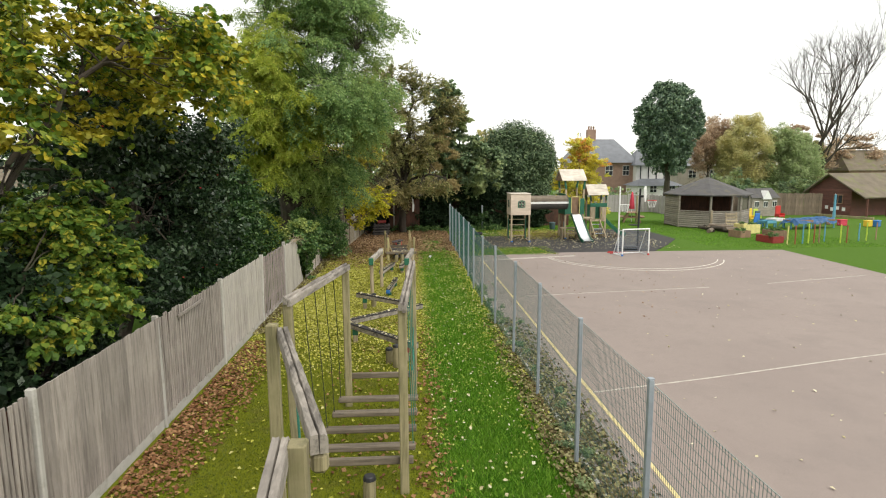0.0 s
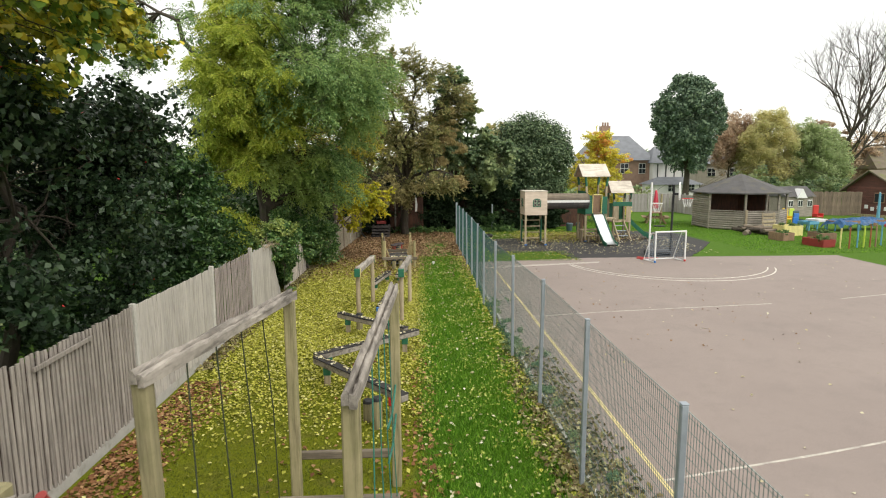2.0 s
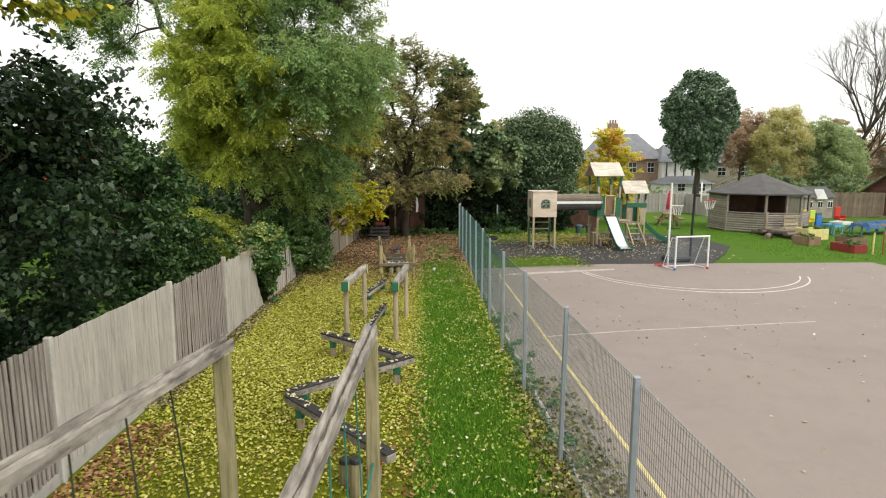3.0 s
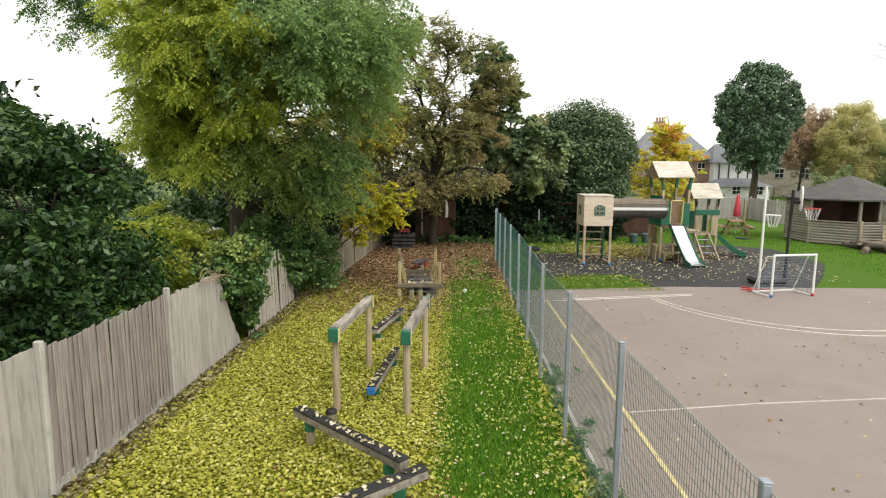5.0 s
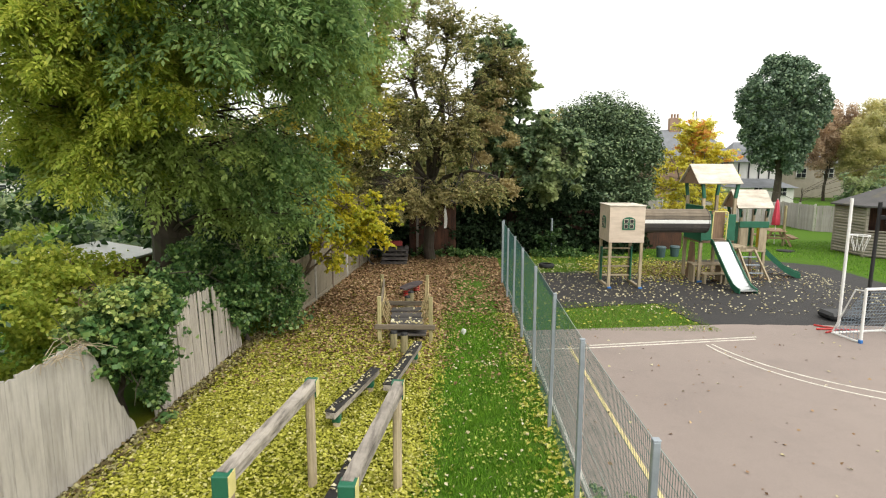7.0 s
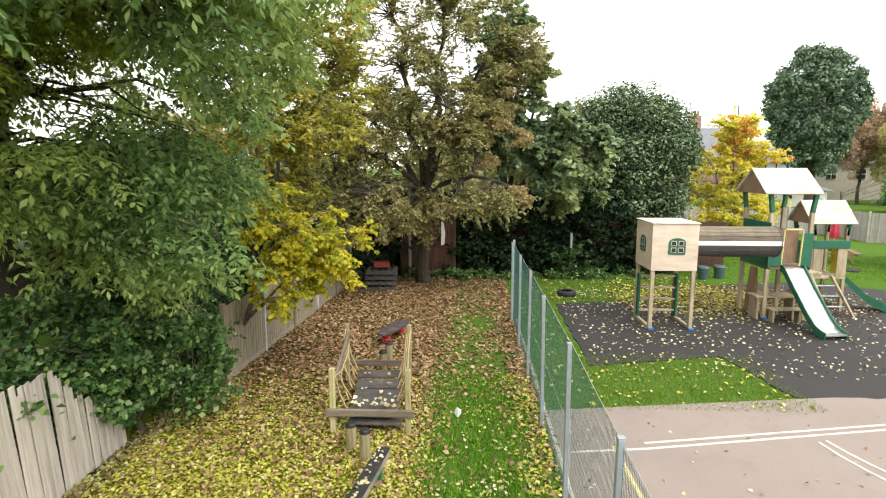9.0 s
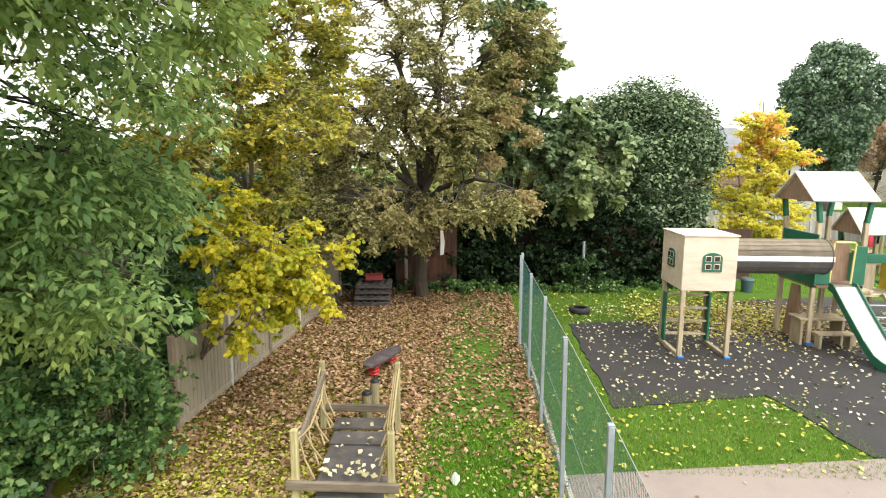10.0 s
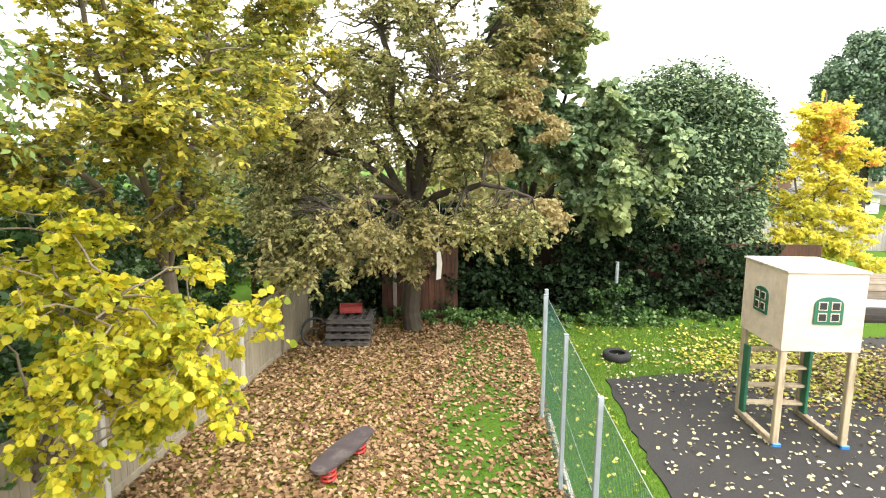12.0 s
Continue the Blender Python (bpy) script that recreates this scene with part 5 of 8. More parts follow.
def slide(x, y, z, ex, ey, wide, metal, name_label, grp="slides"):
    t = thing("slide", x, y, 0, 0, name_label, "slide", grp)
    dx, dy = ex - x, ey - y
    L = math.hypot(dx, dy)
    ux, uy = dx / L, dy / L
    sx, sy = -uy, ux
    prof = [(0, z), (0.12, z - 0.02), (0.3 * L, z * 0.70), (0.62 * L, z * 0.32), (0.80 * L, 0.20), (0.90 * L, 0.14), (L, 0.13)]
    v, f = [], []
    for d, h in prof:
        for k, hh in ((-1, 0), (1, 0), (1, -0.03), (-1, -0.03)):
            v.append((ux * d + sx * k * wide / 2, uy * d + sy * k * wide / 2, h + hh))
    for i in range(len(prof) - 1):
        for k in range(4):
            f.append((4 * i + k, 4 * i + (k + 1) % 4, 4 * i + 4 + (k + 1) % 4, 4 * i + 4 + k))
    f += [(0, 1, 2, 3), tuple(4 * (len(prof) - 1) + k for k in (3, 2, 1, 0))]
    part("chute", solid(v, f), metal, t)
    for k in (-1, 1):
        v, f = [], []
        for i, (d, h) in enumerate(prof):
            lip = 0.075 if i < len(prof) - 1 else 0.05
            for w, hh in ((0, lip), (0.03, lip), (0.03, -0.11 if 0 < i < len(prof) - 1 else -0.09), (0, -0.11 if 0 < i < len(prof) - 1 else -0.09)):
                q = k * (wide / 2 + w)
                v.append((ux * d + sx * q, uy * d + sy * q, max(0.0, h + hh)))
        for i in range(len(prof) - 1):
            for j in range(4):
                f.append((4 * i + j, 4 * i + (j + 1) % 4, 4 * i + 4 + (j + 1) % 4, 4 * i + 4 + j))
        f += [(0, 1, 2, 3), tuple(4 * (len(prof) - 1) + j for j in (3, 2, 1, 0))]
        part("side_rail", solid(v, f), M_GREEN, t, "green slide side")
    return t


slide(9.24, 31.1, 1.42, 9.50, 29.5, 0.54, M_STEEL, "stainless steel slide with green sides on the play tower")
slide(11.45, 32.75, 0.95, 12.6, 32.2, 0.42, M_GREEN, "small green plastic slide on the lower turret")

# ---- goal, netball post and basketball stand ----
def goal():
    t = thing("football_goal", 9.55, 24.75, 0, 10, "small white tubular football goal with a grey net", "goal")
    W, H, D = 1.32, 1.22, 0.75
    for x in (0, W):
        part("upright", tube([(x, 0, 0.02), (x, 0, H)], 0.032, 10), M_WHITE, t)
        part("side_foot", tube([(x, -0.02, 0.035), (x, D, 0.035)], 0.028, 8), M_WHITE, t)
        part("brace", tube([(x, 0, H - 0.04), (x, D * 0.35, H - 0.06), (x, D, 0.05)], 0.018, 6), M_WHITE, t)
    part("crossbar", tube([(-0.02, 0, H), (W + 0.02, 0, H)], 0.032, 10), M_WHITE, t)
    part("back_bar", tube([(0, D, 0.035), (W, D, 0.035)], 0.028, 8), M_WHITE, t)
    for x in (0, W):
        part("corner_joint", rbox(x, 0, 0.06, 0.08, 0.08, 0.1, 0.02), M_BLUE if x == 0 else M_RED, t, "coloured corner joint")
    v = []
    def strand(a, c, r=0.0045):
        a, c = np.array(a, float), np.array(c, float)
        d = (c - a) / np.linalg.norm(c - a)
        for o in (np.cross(d, [0.3, 0.2, 1.0]), np.cross(d, np.cross(d, [0.3, 0.2, 1.0]))):
            o = o / np.linalg.norm(o) * r
            v.extend([a - o, a + o, c + o, c - o])
    n = 16
    for i in range(n + 1):
        x = W * i / n
        strand((x, 0.02, H), (x, D, 0.05))
    for i in range(13):
        f = i / 12
        strand((0, 0.02 + (D - 0.02) * f, H - (H - 0.05) * f), (W, 0.02 + (D - 0.02) * f, H - (H - 0.05) * f))
    for x in (0, W):
        for i in range(1, 12):
            z = H * i / 12
            strand((x, 0, z), (x, D * (1 - z / H), z))
        for i in range(1, 8):
            y = D * i / 8
            strand((x, y, 0.03), (x, y, H * (1 - y / D)))
    net = quads_mesh("net", np.array(v), M_NET, t)
    net["label"] = "grey-blue knotted goal net"


goal()


def netball_post():
    t = thing("netball_post", 9.72, 25.75, 0, 0, "tall white netball post with a ring and red base", "netball post")
    part("pole", tube([(0, 0, 0.05), (0, 0, 1.6), (0, 0, 3.12)], 0.035, 10), M_WHITE, t)
    part("ring", tube([(0.24 + 0.19 * math.cos(a), -0.05 + 0.19 * math.sin(a), 2.28) for a in (2 * math.pi * i / 20 for i in range(20))], 0.012, 6, None, None, True), M_WHITE, t)
    part("ring_arm", tube([(0, 0, 2.28), (0.08, -0.02, 2.28)], 0.018, 6), M_WHITE, t)
    v = None
    for i in range(10):
        a = 2 * math.pi * i / 10
        v = tube([(0.24 + 0.19 * math.cos(a), -0.05 + 0.19 * math.sin(a), 2.27), (0.24 + 0.10 * math.cos(a + 0.35), -0.05 + 0.10 * math.sin(a + 0.35), 1.92)], 0.006, 4, v)
    part("net", v, M_WHITE, t)
    for a in ((-0.45, -0.28), (-0.5, 0.0), (-0.35, 0.35), (0.4, -0.1)):
        part("base_bar", tube([(0, 0, 0.05), (a[0], a[1], 0.045)], 0.022, 6), M_RED, t, "red base bar")


netball_post()


def basketball_stand():
    t = thing("basketball_stand", 10.95, 26.75, 0, 0, "black portable basketball stand with a white backboard turned sideways", "basketball hoop")
    bm = rbox(-0.45, 0.0, 0.13, 1.0, 0.62, 0.20, 0.07)
    part("base", bm, M_BLACK, t, "water-filled black base")
    part("pole", tube([(0.1, 0, 0.2), (0.12, 0, 1.6), (0.14, 0, 2.98)], 0.045, 10), M_BLACK, t)
    n = 20
    poly = [(0.50 * math.copysign(abs(math.cos(a)) ** 0.7, math.cos(a)), 0.38 * math.copysign(abs(math.sin(a)) ** 0.7, math.sin(a))) for a in (2 * math.pi * i / n for i in range(n))]
    o = part("backboard", slab(poly, -0.02, 0.02), M_WHITE, t, "white fan-shaped backboard")
    o.matrix_basis = pose(0.34, -0.12, 2.72, 90, 0, 0) @ Matrix.Rotation(radians(62), 4, "Y")
    part("bracket", beam((0.14, 0, 2.6), (0.32, -0.1, 2.6), 0.08, 0.1), M_BLACK, t)
    part("ring", tube([(0.62 + 0.21 * math.cos(a), -0.26 + 0.21 * math.sin(a), 2.42) for a in (2 * math.pi * i / 22 for i in range(22))], 0.012, 6, None, None, True), M_RED, t)
    v = None
    for i in range(12):
        a = 2 * math.pi * i / 12
        v = tube([(0.62 + 0.21 * math.cos(a), -0.26 + 0.21 * math.sin(a), 2.41), (0.62 + 0.12 * math.cos(a + 0.3), -0.26 + 0.12 * math.sin(a + 0.3), 2.08)], 0.007, 4, v)
    part("net", v, M_WHITE, t)


basketball_stand()

# ---- gazebo, nursery garden and sheds beyond the lawn ----
def gazebo():
    cx, cy = 20.45, 38.0
    t = thing("gazebo", cx, cy, 0, 0, "octagonal half-log timber gazebo with a grey felt roof", "gazebo")
    R, n = 2.6, 8
    cor = [(R * math.cos(radians(22.5 + 45 * i)), R * math.sin(radians(22.5 + 45 * i))) for i in range(n)]
    for i, (x, y) in enumerate(cor):
        part("roof_post", rbox(x, y, 1.12, 0.12, 0.12, 2.24, 0.012), M_LOG, t)
    for i in range(n):
        (xa, ya), (xb, yb) = cor[i], cor[(i + 1) % n]
        rows = 16 if i in (0, 1, 2, 3) else (8 if i != 7 else 0)
        for k in range(rows):
            z = 0.10 + k * 0.128
            part("half_log", tube([(xa, ya, z), ((xa + xb) / 2, (ya + yb) / 2, z + random.uniform(-0.008, 0.008)), (xb, yb, z)], 0.072, 7), M_LOG, t)
        # boards added inside; their dark colour is the shade within the gazebo
        if rows == 16:
            part("lining", beam((xa * 0.95, ya * 0.95, 1.12), (xb * 0.95, yb * 0.95, 1.12), 0.03, 2.1), M_SHADE_BOARD, t, "added inner boards coloured dark for the shade inside")
        if rows == 8:
            part("sill", beam((xa, ya, 1.13), (xb, yb, 1.13), 0.16, 0.05), M_LOG, t)
    floor = slab([(x * 0.97, y * 0.97) for x, y in cor], 0.0, 0.06)
    part("deck", floor, M_RUNG, t)
    Ro = R * 1.1
    for i in range(n):
        a0, a1 = radians(22.5 + 45 * i), radians(67.5 + 45 * i)
        p = [(Ro * math.cos(a0), Ro * math.sin(a0), 2.2), (Ro * math.cos(a1), Ro * math.sin(a1), 2.2), (0, 0, 3.32)]
        q = [(a, c, z - 0.07) for a, c, z in p]
        part("roof_segment", solid(p + q, [(0, 1, 2), (5, 4, 3), (0, 3, 4, 1), (1, 4, 5, 2), (2, 5, 3, 0)]), M_ROOF_FELT, t)
    part("inner_bench", rbox(0, 1.6, 0.45, 2.2, 0.4, 0.06, 0.01), M_RUNG, t)
    # this wall too has the interior shade in its colour
    part("back_wall", rbox(0.2, 2.1, 1.2, 2.4, 0.06, 2.2, 0.01), M_SHADE_BOARD, t, "inner back wall coloured dark for the shade inside")
    part("pale_board", rbox(-0.95, -2.5, 0.62, 0.14, 0.05, 1.2, 0.01), M_NEWWOOD, t)


gazebo()


def picnic_table():
    t = thing("picnic_table", 16.3, 40.7, 0, 72, "brown timber picnic table with benches", "picnic table")
    for i in range(5):
        part("top_plank", rbox(0, -0.30 + 0.15 * i, 0.74, 1.6, 0.14, 0.04, 0.006), M_BROWN_PANEL, t)
    for s in (-1, 1):
        for i in range(2):
            part("seat_plank", rbox(0, s * (0.66 + 0.14 * i), 0.44, 1.6, 0.13, 0.04, 0.006), M_BROWN_PANEL, t)
        for x in (-0.6, 0.6):
            part("leg", beam((x, s * 0.25, 0.72), (x, s * 0.62, 0.0), 0.05, 0.09), M_BROWN_PANEL, t)
    for x in (-0.6, 0.6):
        part("cross_beam", beam((x, -0.75, 0.40), (x, 0.75, 0.40), 0.05, 0.09), M_BROWN_PANEL, t)
    u = thing("closed_parasol", 16.22, 40.55, 0.76, 0, "closed pinkish red parasol standing in the picnic table", "parasol")
    part("pole", tube([(0, 0, -0.7), (0, 0, 1.52)], 0.022, 8), M_WHITE, u)
    bm = bmesh.new()
    rings = []
    for z, r in ((0.24, 0.15), (0.26, 0.18), (0.6, 0.165), (0.95, 0.12), (1.3, 0.08), (1.47, 0.03)):
        rings.append([bm.verts.new((r * (1 + 0.16 * math.cos(6 * q)) * math.cos(q), r * (1 + 0.16 * math.cos(6 * q)) * math.sin(q), z)) for q in (2 * math.pi * k / 24 for k in range(24))])
    for lo, hi in zip(rings, rings[1:]):
        for k in range(24):
            bm.faces.new((lo[k], lo[(k + 1) % 24], hi[(k + 1) % 24], hi[k]))
    bm.faces.new(rings[0][::-1])
    bm.faces.new(rings[-1])
    part("canopy", bm, M_PARASOL, u, "furled pinkish red canopy", True)
    p = thing("timber_post", 16.45, 40.2, 0, 10, "plain brown timber post beside the picnic table", "post")
    part("shaft", rbox(0, 0, 0.98, 0.10, 0.10, 1.98, 0.012), M_POST_WOOD, p)
    m = thing("rubber_mat", 15.63, 38.5, 0, 0, "dark round rubber mat lying on the lawn", "mat")
    part("disc", slab([(0.36 * math.cos(2 * math.pi * k / 28), 0.36 * math.sin(2 * math.pi * k / 28)) for k in range(28)], 0.0, 0.05), M_RUBBER, m)


picnic_table()


def garden_panels():
    """Pale panel fence behind the picnic table."""
    t = thing("garden_fence", 18, 46, 0, 0, "grey vertical board garden fence with pale posts behind the lawn", "fence")
    me = pm = None
    run = [(9.0, 51.6), (21.9, 50.2), (21.9, 46.8), (25.2, 44.4)]
    for (xa, ya), (xb, yb) in zip(run, run[1:]):
        length = math.hypot(xb - xa, yb - ya)
        turn = math.degrees(math.atan2(yb - ya, xb - xa))
        n = int(length / 0.15)
        for i in range(n + 1):
            x, y = xa + (xb - xa) * i / n - 18, ya + (yb - ya) * i / n - 46
            if i % 12 == 0:
                if pm is None:
                    o = part("fence_post", rbox(0, 0, 0.8, 0.11, 0.11, 1.64, 0.01), M_CONCRETE, t)
                    pm, o.matrix_basis = o.data, pose(x, y, 0, 0, 0, turn)
                else:
                    shared("fence_post", pm, t, pose(x, y, 0, 0, 0, turn))
                continue
            m = pose(x, y, random.uniform(-0.03, 0.02), 0, random.uniform(-0.8, 0.8), turn + 4)
            if me is None:
                o = part("board", rbox(0, 0, 0.77, 0.152, 0.02, 1.54, 0.004), M_GARDEN_BOARD, t)
                me, o.matrix_basis = o.data, m
            else:
                shared("board", me, t, m)


garden_panels()


def nursery_fence():
    """Brown close-boarded fence that closes the nursery garden."""
    t = thing("nursery_fence", 26.0, 47.0, 0, -16, "brown close-boarded timber fence behind the small playhouse", "fence")
    me = None
    for i in range(55):
        m = pose(0.15 * i, 0.006 * (i % 2), random.uniform(-0.03, 0.03), 0, random.uniform(-0.6, 0.6), 3)
        if me is None:
            o = part("board", rbox(0, 0, 0.9, 0.155, 0.02, 1.8, 0.004), M_FENCE_DARK, t)
            me, o.matrix_basis = o.data, m
        else:
            shared("board", me, t, m)
    for z in (0.5, 1.6):
        part("rail", rbox(4.05, 0.05, z, 8.1, 0.05, 0.08, 0.006), M_FENCE_DARK, t)


nursery_fence()


def shed_building():
    t = thing("nursery_building", 34.3, 46.9, 0, -72, "dark red-brown timber nursery building with a mossy roof and veranda", "building")
    W, D, H, RZ = 3.5, 14.0, 2.05, 3.45
    for k in range(13):
        z = 0.1 + k * 0.165
        part("front_board", rbox(W / 2, 0, z, W, 0.05, 0.155, 0.006), M_SHED, t)
    part("deck_edge", rbox(W / 2 + 1.0, -1.5, 0.09, W + 3.5, 0.16, 0.18, 0.01), M_POST_WOOD, t, "brown timber edging along the paved front")
    part("side_wall", rbox(W, D / 2, H / 2, 0.08, D, H, 0.01), M_SHED, t)
    part("side_wall", rbox(0, D / 2, H / 2, 0.08, D, H, 0.01), M_SHED, t)
    part("gable", solid([(0, 0.02, H), (W, 0.02, H), (W / 2, 0.02, RZ - 0.08), (0, 0.08, H), (W, 0.08, H), (W / 2, 0.08, RZ - 0.08)], [(0, 1, 2), (5, 4, 3), (0, 3, 4, 1), (1, 4, 5, 2), (2, 5, 3, 0)]), M_SHED, t)
    for s in (0, 1):
        x = -0.35 if s == 0 else W + 1.3
        z = H - 0.2 if s == 0 else H - 0.45
        p = [(x, -0.4, z), (x, D, z), (W / 2, D, RZ), (W / 2, -0.4, RZ)]
        part("roof", solid(p + [(a, c, e - 0.1) for a, c, e in p], [(0, 1, 2, 3), (7, 6, 5, 4), (0, 4, 5, 1), (1, 5, 6, 2), (2, 6, 7, 3), (3, 7, 4, 0)]), M_MOSS_ROOF, t, "mossy brown roof slope")
    for x in (0.8, 2.5):
        w = part("window", rbox(x, -0.04, 1.35, 0.75, 0.05, 0.75, 0.008), M_BROWN_PANEL, t)
        part("pane", rbox(x - 0.18, -0.07, 1.35, 0.30, 0.02, 0.62, 0.003), M_DARKGLASS, w)
        part("pane", rbox(x + 0.18, -0.07, 1.35, 0.30, 0.02, 0.62, 0.003), M_DARKGLASS, w)
    for i, (x, z) in enumerate(((1.6, 0.65), (2.05, 0.5), (2.5, 0.62), (3.0, 0.55))):
        part("picture", rbox(x, -0.04, z, 0.26, 0.02, 0.28, 0.002), M_WHITE, t, "small white picture pinned to the wall")
    for x, y in ((W + 1.15, 0.2), (W + 1.15, 2.6), (W + 1.15, 5.0), (W + 1.15, 8.0)):
        part("veranda_post", rbox(x, y, 0.8, 0.12, 0.12, 1.6, 0.01), M_SHED, t)


shed_building()


def house(name, x, y, w, d, eave, ridge, rz, wall, roof, label, windows=(), chimney=None, hip=0.0):
    t = thing(name, x, y, 0, rz, label, "house")
    part("wall", rbox(w / 2, d / 2, eave / 2, w, d, eave, 0.02), wall, t)
    ox = 0.4
    a = [(-ox, -ox, eave), (w + ox, -ox, eave), (w + ox, d + ox, eave), (-ox, d + ox, eave), (hip, d / 2, ridge), (w - hip, d / 2, ridge)]
    part("roof", solid(a, [(0, 1, 5, 4), (2, 3, 4, 5), (1, 2, 5), (3, 0, 4), (0, 3, 2, 1)]), roof, t)
    for wx, wz, ww, wh in windows:
        f = part("window", rbox(wx, -0.03, wz, ww, 0.1, wh, 0.01), M_WHITE, t)
        for k in (-1, 1):
            for j in (-1, 1):
                part("pane", rbox(wx + k * ww * 0.24, -0.09, wz + j * wh * 0.24, ww * 0.42, 0.03, wh * 0.42, 0.004), M_DARKGLASS, f)
    if chimney:
        c = part("chimney", rbox(chimney[0], chimney[1], ridge + 0.2, 1.3, 0.8, 2.4, 0.03), M_BRICK, t, "brick chimney stack")
        for k in (-0.35, 0.0, 0.35):
            part("chimney_pot", tube([(chimney[0] + k, chimney[1], ridge + 1.4), (chimney[0] + k, chimney[1], ridge + 1.9)], 0.13, 8), M_BRICK, c)
    return t


house("semi_detached_house", 23.2, 80.2, 9.0, 9, 4.7, 8.2, -4, M_BRICK, M_SLATE, "brick house with a hipped grey slate roof and chimney", [(1.4, 3.6, 1.1, 1.4), (5.2, 3.6, 1.1, 1.4), (7.6, 3.6, 0.9, 1.4)], (3.6, 4.5), 2.0)
house("rendered_extension", 31.7, 78.2, 4.6, 6, 4.3, 6.6, -4, M_RENDER_WALL, M_SLATE, "white rendered house wing with dark timbering", [], None, 1.0)
house("low_extension", 29.9, 73.0, 5.6, 5, 1.6, 2.5, -4, M_RENDER_WALL, M_SLATE, "low white extension with a grey roof", [(2.0, 1.2, 0.9, 0.9), (4.4, 1.2, 0.9, 0.9)], None, 1.2)
house("distant_house", 40.5, 84, 8, 8, 4.2, 7.2, 0, M_PEBBLE, M_SLATE, "distant grey-roofed pebbledash house behind the trees", [(2.2, 3.0, 1.2, 1.2), (5.5, 3.0, 1.2, 1.2)], None, 2.0)
house("roof_beyond", 67.5, 84, 16, 8, 3.4, 6.6, 0, M_BRICK, M_MOSS_ROOF, "brown tiled house beyond the nursery", [(3.5, 2.4, 1.2, 1.2)], None, 1.0)
house("garden_house", -40, 58, 9, 8, 2.4, 4.6, 30, M_RENDER_WALL, M_MOSS_ROOF, "pale house with a brown roof beyond the gardens", [(2.5, 1.5, 1.2, 1.2), (6.0, 1.5, 1.2, 1.2)], None, 0.0)
for x in (32.3, 33.4, 34.5, 35.6):
    part("timber_strut", rbox(x - 31.7, -0.03, 2.9, 0.12, 0.1, 2.6, 0.01), M_BLACK, bpy.data.objects["rendered_extension"], "black timber strip")


